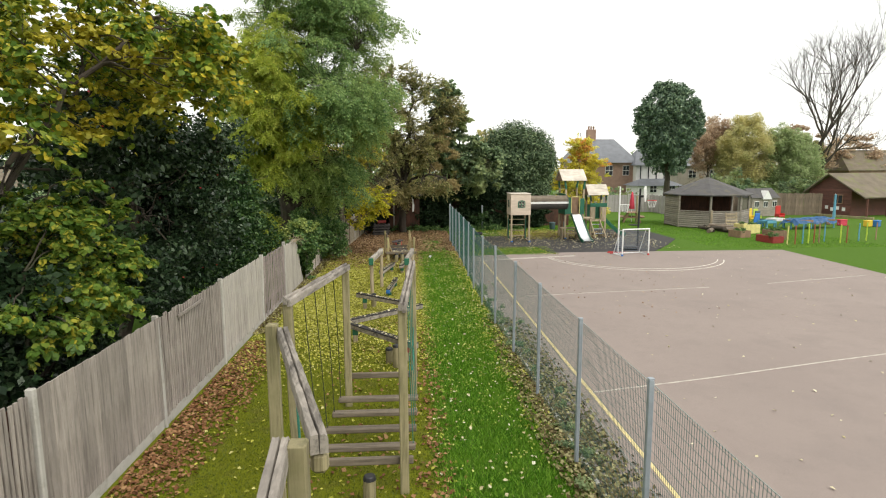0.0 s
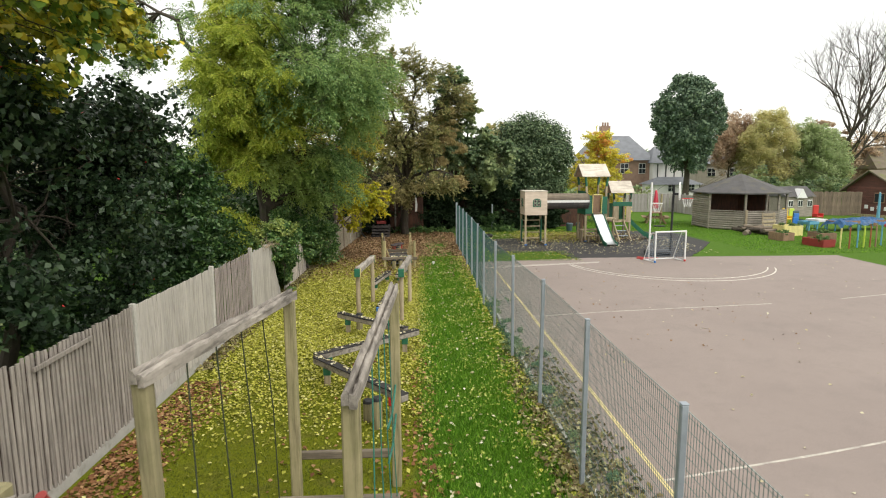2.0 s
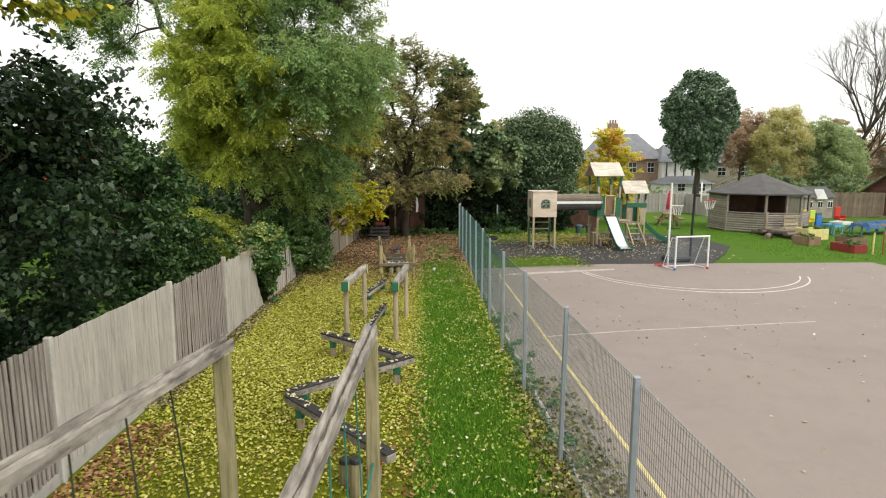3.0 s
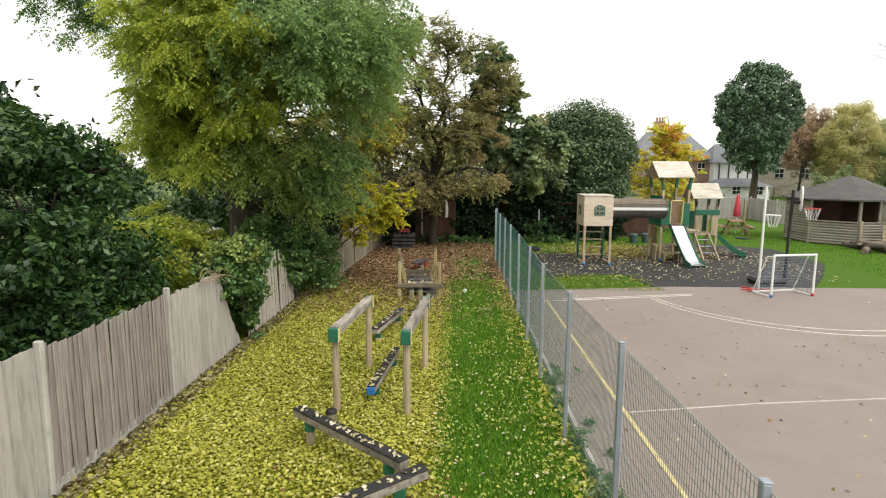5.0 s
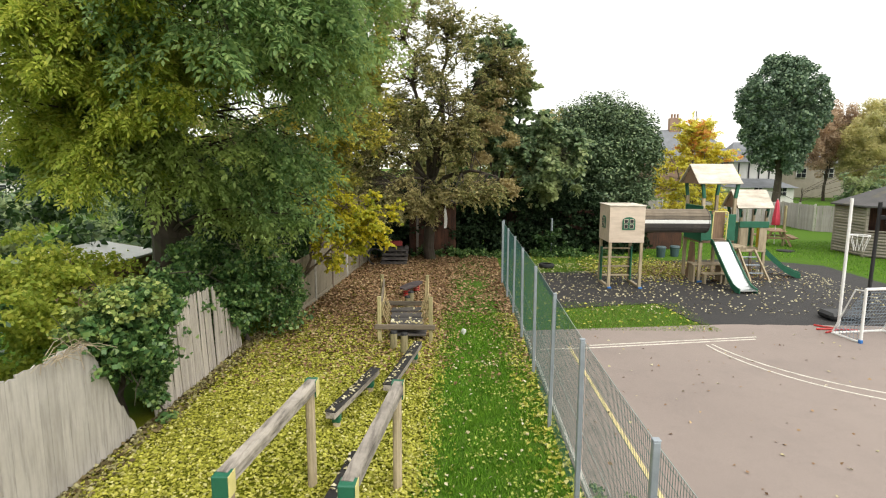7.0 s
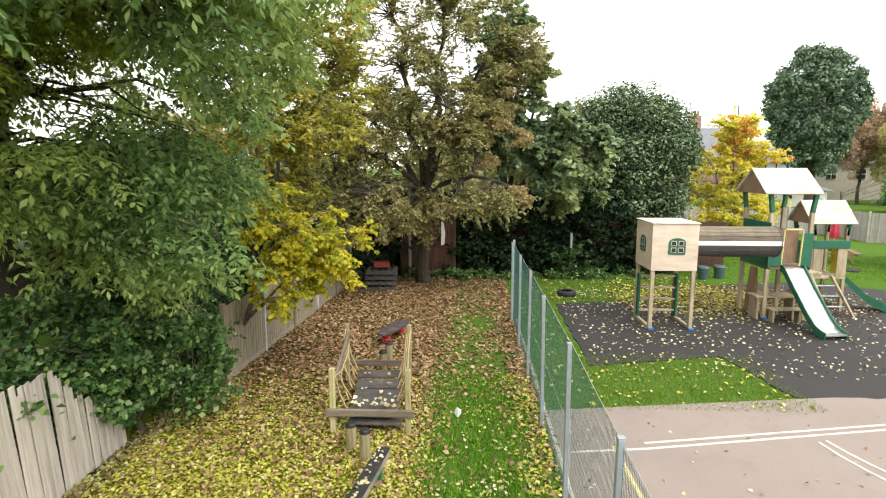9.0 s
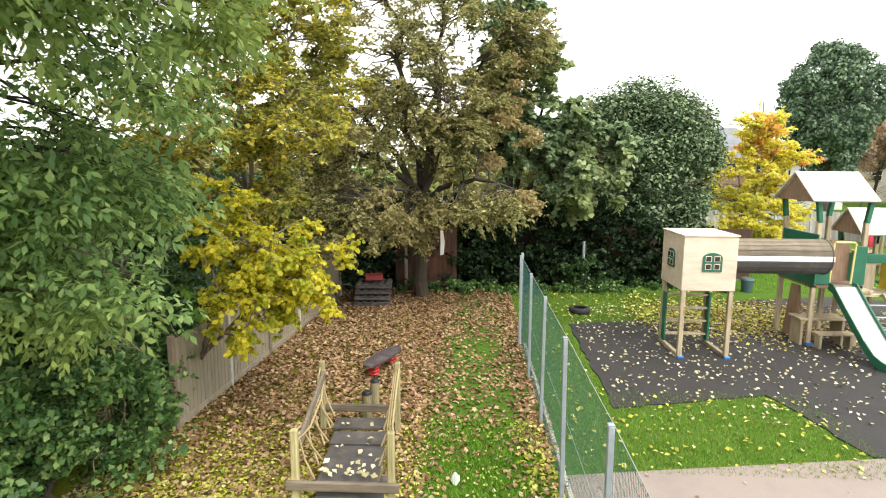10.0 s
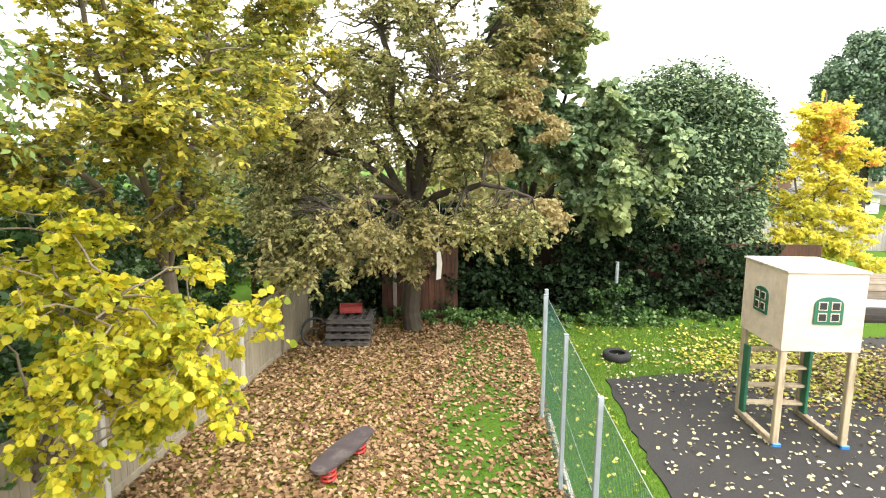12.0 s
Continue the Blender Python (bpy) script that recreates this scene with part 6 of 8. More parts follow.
def nursery_things():
    cols = (M_PALE_YELLOW, M_ORANGE, M_LIGHTBLUE, M_LIME, M_ORANGE, M_BROWN_PANEL, M_LIGHTBLUE, M_LIME, M_ORANGE, M_LIGHTBLUE, M_LIME, M_BROWN_PANEL)
    xy = ((19.5, 28.0), (19.85, 27.9), (20.5, 28.25), (20.85, 28.3), (21.15, 28.3), (21.5, 28.4), (22.1, 28.8), (22.6, 28.3), (22.95, 28.3), (24.1, 28.9), (24.7, 29.1), (25.5, 29.4))
    names = {M_PALE_YELLOW: "pale yellow", M_ORANGE: "orange", M_LIGHTBLUE: "light blue", M_LIME: "lime green", M_BROWN_PANEL: "brown"}
    for (x, y), m in zip(xy, cols):
        t = thing("painted_post", x, y, 0, random.uniform(0, 90), names[m] + " painted low garden post standing in the grass", "post", "coloured garden posts")
        part("stake", tube([(0, 0, -0.1), (0, 0, 0.5), (random.uniform(-0.02, 0.02), 0, random.uniform(0.9, 1.05))], 0.034, 9), m, t)
    def tub(x, y, w, d, h, mat, label, rz=0):
        t = thing("planter", x, y, 0, rz, label, "planter", "garden planters")
        bm = rbox(0, -d / 2, h / 2, w, 0.04, h, 0.006)
        rbox(0, d / 2, h / 2, w, 0.04, h, 0.006, None, bm)
        rbox(-w / 2, 0, h / 2, 0.04, d - 0.05, h, 0.006, None, bm)
        rbox(w / 2, 0, h / 2, 0.04, d - 0.05, h, 0.006, None, bm)
        part("box", bm, mat, t)
        part("soil", rbox(0, 0, h * 0.4, w - 0.05, d - 0.05, h * 0.75, 0.005), M_BARK, t)
        rr = np.random.default_rng(int(x * 10))
        c = np.array([(rr.uniform(-w / 2.3, w / 2.3), rr.uniform(-d / 2.3, d / 2.3), h + 0.02, 0.14) for _ in range(7)])
        tagged(quads_mesh("plants", foliage(rr, c, 500, 0.09, 0.05), L_IVY, t), kind="stuff")
    tub(19.2, 29.0, 0.65, 1.2, 0.36, M_CRATE, "red wooden planter box with green plants", 8)
    tub(20.55, 33.3, 1.1, 0.9, 0.55, M_PALE_YELLOW, "pale yellow planter box beside the logs", 4)
    tub(20.3, 30.3, 0.8, 1.0, 0.5, M_BROWN_PANEL, "brown wooden planter with plants", -5)
    tub(18.9, 31.3, 0.7, 0.9, 0.4, M_BROWN_PANEL, "low brown planter near the red box", 12)
    for i, (x, y, mat, lab, w) in enumerate(((25.2, 35.3, M_BROWN_PANEL, "brown sand table under a blue sheet", 1.5), (27.0, 35.7, M_BROWN_PANEL, "brown water table under a blue sheet", 1.6), (22.9, 35.0, M_LIGHTBLUE, "pale blue play table", 0.7), (24.4, 36.4, M_WHITE, "white low play bench", 0.8))):
        t = thing("play_table", x, y, 0, 6 * i, lab, "play table", "nursery tables")
        bm = rbox(0, 0, 0.44, w, 0.8, 0.05, 0.01)
        for sx, sy, a, c in ((0, 0.39, w, 0.04), (0, -0.39, w, 0.04), (w / 2, 0, 0.04, 0.74), (-w / 2, 0, 0.04, 0.74)):
            rbox(sx, sy, 0.51, a, c, 0.16, 0.01, None, bm)
        part("tray", bm, mat, t)
        for sx in (-1, 1):
            for sy in (-1, 1):
                part("leg", rbox(sx * (w / 2 - 0.07), sy * 0.33, 0.21, 0.06, 0.06, 0.42, 0.006), M_LIGHTBLUE, t)
    # crumpled blue sheet over the two tables
    t = thing("tarpaulin", 26.1, 35.5, 0, 13, "crumpled blue tarpaulin thrown over two play tables", "tarpaulin")
    nx, ny = 44, 18
    bm = bmesh.new()
    for j in range(ny + 1):
        for i in range(nx + 1):
            x, y = -1.85 + 3.7 * i / nx, -0.62 + 1.24 * j / ny
            edge = max(0.0, abs(y) - 0.42) * 1.3 + max(0.0, abs(x) - 1.65) * 1.2
            z = 0.63 + 0.055 * math.sin(5.3 * x + 2.0 * math.sin(3.1 * y)) + 0.035 * math.sin(11.0 * y + 4.0 * x) + 0.02 * math.sin(23 * x + 9 * y) - edge
            bm.verts.new((x + 0.05 * math.sin(7 * y), y * (1 + 0.08 * math.sin(3 * x)), z))
    bm.verts.ensure_lookup_table()
    for j in range(ny):
        for i in range(nx):
            k = j * (nx + 1) + i
            bm.faces.new([bm.verts[k], bm.verts[k + 1], bm.verts[k + nx + 2], bm.verts[k + nx + 1]])
    top = list(bm.faces)
    bmesh.ops.solidify(bm, geom=top, thickness=0.012)
    part("sheet", bm, M_TARP, t)
    def toy_chair(x, y, mat, lab, s=1.0):
        t = thing("toy_chair", x, y, 0, 15, lab, "chair")
        part("seat", rbox(0, 0, 0.42 * s, 0.7 * s, 0.6 * s, 0.12 * s, 0.03), mat, t)
        part("backrest", rbox(0, 0.26 * s, 0.95 * s, 0.7 * s, 0.12 * s, 1.0 * s, 0.05), mat, t)
        for sx in (-1, 1):
            part("armrest", rbox(sx * 0.36 * s, 0, 0.55 * s, 0.08 * s, 0.55 * s, 0.3 * s, 0.02), mat, t)
            for sy in (-1, 1):
                part("leg", rbox(sx * 0.3 * s, sy * 0.24 * s, 0.19 * s, 0.07 * s, 0.07 * s, 0.38 * s, 0.01), mat, t)
    toy_chair(27.8, 41.0, M_RED, "red plastic children's chair with a tall back", 0.75)
    toy_chair(24.7, 39.6, M_YELLOW, "yellow plastic children's chair", 0.7)
    toy_chair(25.4, 40.0, M_LIME, "lime green plastic children's chair", 0.65)
    # stacked low chairs in dark teal
    for k, (x, y, sc) in enumerate(((23.4, 36.6, 0.62), (23.8, 37.2, 0.7), (22.9, 36.0, 0.5))):
        toy_chair(x, y, M_BIN if k % 2 else M_BLUE, ("dark teal" if k % 2 else "dark blue") + " plastic children's chair beside the planters", sc)
    # small grey playhouse with a pale gable
    t = thing("garden_playhouse", 27.6, 44.2, 0, 10, "small grey timber playhouse with white framed windows", "playhouse")
    part("wall", rbox(1.2, 0.8, 0.75, 2.4, 1.6, 1.5, 0.01), M_LOG, t)
    a = [(-0.15, -0.15, 1.5), (2.55, -0.15, 1.5), (2.55, 1.75, 1.5), (-0.15, 1.75, 1.5), (-0.1, 0.8, 2.25), (2.5, 0.8, 2.25)]
    part("roof", solid(a, [(0, 1, 5, 4), (2, 3, 4, 5), (1, 2, 5), (3, 0, 4), (0, 3, 2, 1)]), M_ROOF_FELT, t)
    g = part("gable", solid([(0.8, -0.2, 1.4), (1.7, -0.2, 1.4), (1.25, -0.2, 2.1), (0.8, 0.5, 1.4), (1.7, 0.5, 1.4), (1.25, 0.5, 2.1)], [(0, 1, 2), (5, 4, 3), (0, 3, 4, 1), (1, 4, 5, 2), (2, 5, 3, 0)]), M_WHITE, t)
    for x in (0.4, 1.25, 2.1):
        w = part("window", rbox(x, -0.02, 1.0, 0.42, 0.05, 0.5, 0.006), M_WHITE, t)
        part("pane", rbox(x - 0.1, -0.05, 1.0, 0.15, 0.02, 0.4, 0.002), M_DARKGLASS, w)
        part("pane", rbox(x + 0.1, -0.05, 1.0, 0.15, 0.02, 0.4, 0.002), M_DARKGLASS, w)
    # logs stacked beside the gazebo
    rr = random.Random(3)
    for i in range(16):
        x, y = 18.4 + rr.uniform(0, 1.6), 34.9 - rr.uniform(0, 1.6)
        ang, L, r = rr.uniform(0, 180), rr.uniform(0.6, 1.5), rr.uniform(0.05, 0.13)
        lift = r + (0.18 if i > 9 else 0)
        t = thing("log", x, y, 0, ang, "rough cut brown log in a loose heap on the grass", "log", "log heap")
        part("bark", tube([(-L / 2, 0, lift), (0, 0, lift + 0.02), (L / 2, 0, lift + rr.uniform(-0.03, 0.12))], r, 9), M_BARK_PALE if i % 2 else M_BARK, t)
    t = thing("short_pallet", 20.6, 34.9, 0, 5, "pale pallet leaning on the gazebo wall", "pallet")
    for k in range(5):
        part("slat", rbox(0, 0.1 + 0.03 * k, 0.18 + 0.2 * k, 0.85, 0.03, 0.13, 0.005), M_NEWWOOD, t)
    for s in (-1, 1):
        part("bearer", beam((s * 0.36, 0.1, 0.0), (s * 0.36, 0.26, 1.1), 0.07, 0.05), M_NEWWOOD, t)
    t = thing("beach_flag", 31.4, 40.2, 0, 0, "rolled blue patterned fabric banner on a pole", "banner")
    part("pole", tube([(0, 0, 0), (0, 0, 2.0)], 0.03, 7), M_WHITE, t)
    part("fabric", tube([(0.02, 0, 0.25), (0.03, 0, 1.0), (0.02, 0, 1.95)], 0.11, 8, None, 0.06), M_LIGHTBLUE, t)
    for i, (x, y, mat, lab) in enumerate(((29.4, 36.8, M_PARASOL, "pink toy box"), (30.6, 36.0, M_YELLOW, "yellow toy box"), (31.1, 35.9, M_BLUE, "blue toy box"), (29.0, 37.6, M_BROWN_PANEL, "brown toy box"))):
        t = thing("toy_box", x, y, 0, 17 * i, lab + " with a lid under the veranda", "box", "toy boxes")
        part("tub", rbox(0, 0, 0.19, 0.5, 0.36, 0.38, 0.03), mat, t)
        part("lid", rbox(0, 0, 0.40, 0.54, 0.40, 0.05, 0.02), mat, t)


nursery_things()

# dark red shed behind the trail and the white tape that hangs from a branch
t = thing("garden_shed", -1.6, 36.6, 0, 3, "old red-brown brick and timber shed in deep shade behind trees", "shed")
# walls and boards take the dark colour that holds the shade under the trees
part("wall", rbox(1.25, 1.0, 1.1, 2.0, 2.0, 2.2, 0.01), M_SHADE_BOARD, t)
part("roof", solid([(0.0, -0.3, 2.25), (2.5, -0.3, 2.25), (2.5, 2.3, 2.7), (0.0, 2.3, 2.7), (0.0, -0.3, 2.33), (2.5, -0.3, 2.33), (2.5, 2.3, 2.78), (0.0, 2.3, 2.78)], [(3, 2, 1, 0), (4, 5, 6, 7), (0, 1, 5, 4), (1, 2, 6, 5), (2, 3, 7, 6), (3, 0, 4, 7)]), M_ROOF_FELT, t)
for k in range(13):
    part("board", rbox(0.33 + 0.153 * k, -0.015 + 0.006 * (k % 2), 1.1, 0.145, 0.03, 2.16, 0.004), M_SHADE_BOARD, t)
part("corner_board", rbox(0.6, -0.04, 1.1, 0.10, 0.06, 2.2, 0.01), M_FENCE, t)
t = thing("white_tape", 0.22, 35.4, 0.95, 0, "torn white plastic tape hanging from a thin cord", "tape")
part("strip", solid([(-0.05, 0, 0.35), (0.06, 0.01, 0.38), (0.09, 0.03, 0.75), (0.03, 0.0, 1.15), (-0.05, 0.0, 1.15), (-0.04, 0.02, 0.7), (-0.045, 0.012, 0.35), (0.055, 0.022, 0.38), (0.085, 0.042, 0.75), (0.03, 0.012, 1.15), (-0.05, 0.012, 1.15), (-0.04, 0.032, 0.7)],
     [(0, 1, 2, 5), (5, 2, 3, 4), (11, 8, 7, 6), (10, 9, 8, 11), (0, 6, 7, 1), (1, 7, 8, 2), (2, 8, 9, 3), (3, 9, 10, 4), (4, 10, 11, 5), (5, 11, 6, 0)]), M_WHITE, t)
part("cord", tube([(0, 0.01, 1.1), (0.02, 0.05, 2.2), (0.0, 0.1, 3.2)], 0.008, 5), M_WHITE, t)
t = thing("slim_post", 4.7, 36.55, 0, 0, "slim pale metal post standing in the ivy", "post")
part("pole", tube([(0, 0, 0), (0, 0, 1.62)], 0.045, 8), M_GALV, t)
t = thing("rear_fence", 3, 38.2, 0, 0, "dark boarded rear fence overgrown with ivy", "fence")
# panels coloured dark for the shade under the trees
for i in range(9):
    part("fence_panel", rbox(-7.6 + i * 1.85, 0.03 * math.sin(i * 2.1) + (0.10 * i if i > 4 else 0), 0.9, 1.8, 0.05, 1.8, 0.006), M_SHADE_BOARD, t)


def garden_shed():
    """Low pale-roofed shed in the garden behind the ivy."""
    t = thing("garden_shed", -7.9, 24.2, 0, 0, "low garden shed with a white sheet roof behind the ivy", "shed")
    part("wall", rbox(0.6, 0.9, 0.85, 1.2, 1.8, 1.7, 0.01), M_BROWN_PANEL, t)
    part("roof", rbox(0.6, 0.9, 1.84, 1.5, 2.1, 0.05, 0.01, pose(0, 0, 0, 0, 9, 0)), M_WHITE, t, "white sheet roof")


garden_shed()

# ---- trees and hedges ----
R1 = np.random.default_rng(11)
cl = np.concatenate([clump_set(R1, (-4.9, 6.6, 4.9), (1.6, 3.0, 1.1), 34, 0.5, 0.35), clump_set(R1, (-3.3, 8.4, 5.6), (1.2, 1.8, 0.8), 28, 0.48, 0.3),
                     clump_set(R1, (-4.4, 10.2, 5.8), (1.6, 2.2, 1.2), 32, 0.55, 0.3), clump_set(R1, (-5.6, 8.6, 6.2), (1.8, 3.0, 1.2), 32, 0.6, 0.3)])
grown_tree("hazel_tree", 21, (-5.6, 6.4, 0), (-5.5, 6.8, 2.2), 0.15, [(-4.6, 6.0, 5.4), (-3.4, 8.2, 6.0), (-4.4, 10.4, 6.4), (-5.8, 8.8, 7.0), (-4.0, 7.0, 4.8)], cl, 30000, 0.092, 0.076, L_BIG, "broad-leaved tree turning yellow, hanging over the timber fence",
           heart=(-5.4, 8.0, 4.2), twigs=7, droop=0.4, reach=1.6, hang=0.4, flat=0.6, spread=0.9, corners=6)
cl = np.concatenate([clump_set(R1, (-4.30, 7.7, 2.55), (0.50, 1.35, 0.85), 44, 0.34, 0.2), clump_set(R1, (-4.6, 7.4, 3.3), (0.6, 1.6, 0.8), 14, 0.40, 0.3)])
grown_tree("hedge_maple", 20, (-5.2, 7.6, 0), (-5.1, 7.6, 0.7), 0.09, [(-4.5, 6.8, 2.8), (-4.4, 8.2, 2.8), (-4.8, 7.6, 3.6), (-4.6, 8.8, 2.4)], cl, 16000, 0.086, 0.074, L_HEDGE, "green broad-leaved hedge shrub spilling over the fence top", "bush",
           heart=(-5.2, 7.7, 2.0), twigs=6, droop=0.4, reach=1.5, hang=0.4, flat=0.6, spread=0.9, corners=6)
cl = np.concatenate([clump_set(R1, (-5.6, 11.2, 2.9), (1.7, 3.2, 2.2), 50, 0.6, 0.5), clump_set(R1, (-5.2, 13.6, 2.9), (1.2, 1.8, 2.3), 26, 0.5, 0.5), clump_set(R1, (-5.0, 8.0, 2.2), (0.8, 2.6, 1.0), 26, 0.45, 0.4), clump_set(R1, (-6.4, 6.0, 2.2), (1.0, 4.0, 1.8), 30, 0.6, 0.4), clump_set(R1, (-5.3, 10.6, 4.6), (1.2, 1.8, 0.9), 18, 0.5, 0.4), clump_set(R1, (-5.4, 11.6, 4.7), (1.1, 2.2, 1.1), 30, 0.5, 0.3), clump_set(R1, (-6.8, 12.5, 4.0), (1.2, 2.4, 1.0), 10, 0.6, 0.3), clump_set(R1, (-5.6, 2.6, 1.0), (1.0, 3.0, 0.9), 26, 0.5, 0.3)])
cl = np.concatenate([cl, clump_set(np.random.default_rng(222), (-5.3, 6.6, 1.0), (0.6, 3.2, 0.9), 44, 0.5, 0.2), clump_set(np.random.default_rng(223), (-5.0, 13.6, 4.1), (0.9, 1.4, 1.2), 40, 0.5, 0.3)])
tree("holly_tree", 22, (-5.8, 11.6, 0), (-5.6, 11.8, 4.2), 0.14, cl, 80000, 0.115, 0.07, L_HOLLY, "dense dark holly behind the timber fence with a few red berries", limbs=20, twigs=3)
rr = np.random.default_rng(77)
bc = foliage(rr, cl, 160, 0.05, 0.05)
bq = quads_mesh("berries", bc * 1.0, M_RED)
tagged(bq, "small red berries scattered among dark holly leaves", "berries", kind="stuff")
cl = np.concatenate([clump_set(R1, (-5.75, 17.0, 2.5), (1.4, 2.5, 1.9), 66, 0.55, 0.5), clump_set(R1, (-6.8, 15.5, 2.2), (1.4, 2.2, 1.9), 18, 0.6, 0.5)])
tree("laurel_bush", 23, (-5.6, 17.4, 0), (-5.5, 17.6, 2.6), 0.12, cl, 52000, 0.115, 0.058, L_LAUREL, "rounded dark green evergreen bush above the timber fence", "bush", limbs=16, twigs=2)
cl = np.concatenate([clump_set(R1, (-4.4, 24.3, 7.6), (3.0, 3.8, 4.3), 140, 0.62, 0.35, -0.75), clump_set(R1, (-2.6, 24.2, 9.6), (2.4, 2.5, 2.5), 84, 0.6, 0.25), clump_set(R1, (-1.9, 23.4, 6.4), (1.6, 1.8, 1.9), 54, 0.55, 0.25),
                     clump_set(R1, (-3.0, 23.6, 3.6), (1.3, 1.5, 1.2), 40, 0.5, 0.3), clump_set(R1, (-6.6, 24.0, 5.6), (0.9, 1.4, 1.4), 10, 0.55, 0.3),
                     clump_set(R1, (-4.6, 22.3, 4.3), (1.9, 0.8, 1.0), 34, 0.46, 0.3), clump_set(R1, (-2.8, 20.9, 6.2), (1.3, 1.5, 1.2), 16, 0.5, 0.3), clump_set(R1, (-1.5, 21.4, 6.4), (1.0, 1.3, 1.4), 28, 0.48, 0.3), clump_set(R1, (-4.6, 24.0, 11.0), (2.2, 2.4, 1.6), 40, 0.62, 0.3)])
cl = np.concatenate([cl, clump_set(np.random.default_rng(242), (-10.2, 25.6, 9.0), (2.1, 1.4, 1.8), 44, 0.5, 0.2)])
ash = grown_tree("ash_tree", 24, (-4.9, 23.5, 0), (-5.1, 23.7, 4.6), 0.34, [(-5.6, 24.2, 11.4), (-3.4, 24.6, 11.0), (-2.0, 23.4, 8.6), (-10.4, 25.6, 10.2), (-6.4, 24.6, 9.4), (-6.8, 24.2, 6.4), (-3.0, 21.6, 6.6), (-6.4, 21.8, 6.2), (-1.6, 22.6, 6.6), (-4.4, 26.8, 9.2)], cl, 25500, 0.104, 0.047, L_ASH,
           "large ash tree with feathery green and yellowing leaves over the trail", heart=(-5.0, 24.0, 6.5), twigs=7, droop=0.35, reach=1.5, hang=0.25, flat=0.6, pinnate=3)
front = np.concatenate([clump_set(R1, (-5.0, 21.4, 6.1), (1.9, 1.2, 2.4), 66, 0.5, 0.3), clump_set(R1, (-5.9, 22.0, 4.2), (0.8, 0.8, 0.7), 8, 0.45, 0.3)])
front = np.concatenate([front, clump_set(np.random.default_rng(244), (-5.7, 22.5, 4.5), (1.3, 1.0, 0.9), 24, 0.48, 0.3), clump_set(np.random.default_rng(243), (-4.3, 23.4, 5.7), (1.0, 1.1, 0.8), 22, 0.5, 0.3), clump_set(np.random.default_rng(241), (-5.3, 22.2, 8.0), (1.4, 1.4, 1.7), 34, 0.5, 0.3)])
tw = twig_set(R1, front, (-5.0, 24.0, 5.5), 7, 0.35, 1.5)
off = np.array([-4.9, 23.5, 0.0])
tagged(quads_mesh("lime_growth", twig_leaves(R1, tw, 15200, 0.092, 0.038, hang=0.25, flat=0.6, pinnate=4) - off, L_ASH_LIME, ash), "lime green boughs turning yellow", kind="stuff")
sprig = [twig_wood(*tw)] + [limb_arrays(branch_path(R1, (-5.1, 23.6, 4.4 + 0.25 * (c[2] - 4.4)), c[:3], 6, 0.05, 0.08), 0.028, 0.006, 5) for c in front]
tagged(quads_mesh("front_branchwood", np.concatenate(sprig) - off, M_BARK, ash), kind="stuff")
RV = np.random.default_rng(251)
cl = np.concatenate([clump_set(RV, (-3.85, 19.95, 1.5), (0.50, 0.72, 0.55), 50, 0.28, 0.4), clump_set(RV, (-3.72, 20.32, 0.75), (0.28, 0.26, 0.75), 18, 0.19, 0.3), clump_set(RV, (-4.15, 20.8, 1.5), (0.4, 0.5, 0.4), 8, 0.25, 0.4)])
ivy = tree("ivy_on_fence", 25, (-4.1, 20.3, 0), (-4.1, 20.3, 1.6), 0.05, cl, 21000, 0.085, 0.07, L_IVY, "thick ivy with pale tops growing over the broken timber fence", "ivy", limbs=8, twigs=1)
tops = clump_set(RV, (-3.85, 19.95, 1.75), (0.50, 0.80, 0.50), 26, 0.17, 0.85, -0.1)
tagged(quads_mesh("pale_growth", foliage(R1, tops, 2400, 0.07, 0.055) - np.array([-4.1, 20.3, 0]), L_IVY_TOP, ivy), "pale yellow-green ivy tops", kind="stuff")
vine = thing("dry_vine", -3.86, 18.75, 1.62, 0, "tangle of dead straw-coloured twigs on the fence top", "twigs")
bm = None
for i in range(34):
    y0, a = random.uniform(-0.5, 0.5), random.uniform(-1.3, 1.3)
    p = Vector((random.uniform(-0.05, 0.12), y0, random.uniform(-0.02, 0.06)))
    d = Vector((random.uniform(-0.2, 0.5), a, random.uniform(-0.35, 0.75))).normalized() * random.uniform(0.15, 0.42)
    bm = tube([p, p + d * 0.5 + Vector((0.02, 0, 0.03)), p + d + Vector((0.04, 0, -0.04))], 0.006, 4, bm, 0.003)
tagged(part("twig_tangle", bm, M_TWIG, vine), kind="stuff")
cl = np.concatenate([clump_set(R1, (-3.65, 25.2, 1.0), (0.75, 1.75, 1.05), 46, 0.36, 0.45), clump_set(R1, (-4.7, 22.8, 1.2), (0.7, 1.7, 1.2), 30, 0.42, 0.3), clump_set(R1, (-4.35, 21.8, 1.1), (0.35, 1.2, 1.1), 26, 0.32, 0.3), clump_set(R1, (-4.45, 23.5, 1.4), (0.45, 1.1, 1.2), 30, 0.36, 0.3), clump_set(R1, (-3.85, 24.1, 1.3), (0.4, 0.8, 0.9), 24, 0.3, 0.3)])
tree("ivy_mound", 26, (-3.8, 24.4, 0), (-3.9, 24.5, 1.4), 0.06, cl, 46000, 0.092, 0.066, L_IVY, "dense mound of dark ivy swallowing the garden fence", "ivy", limbs=10, twigs=1)
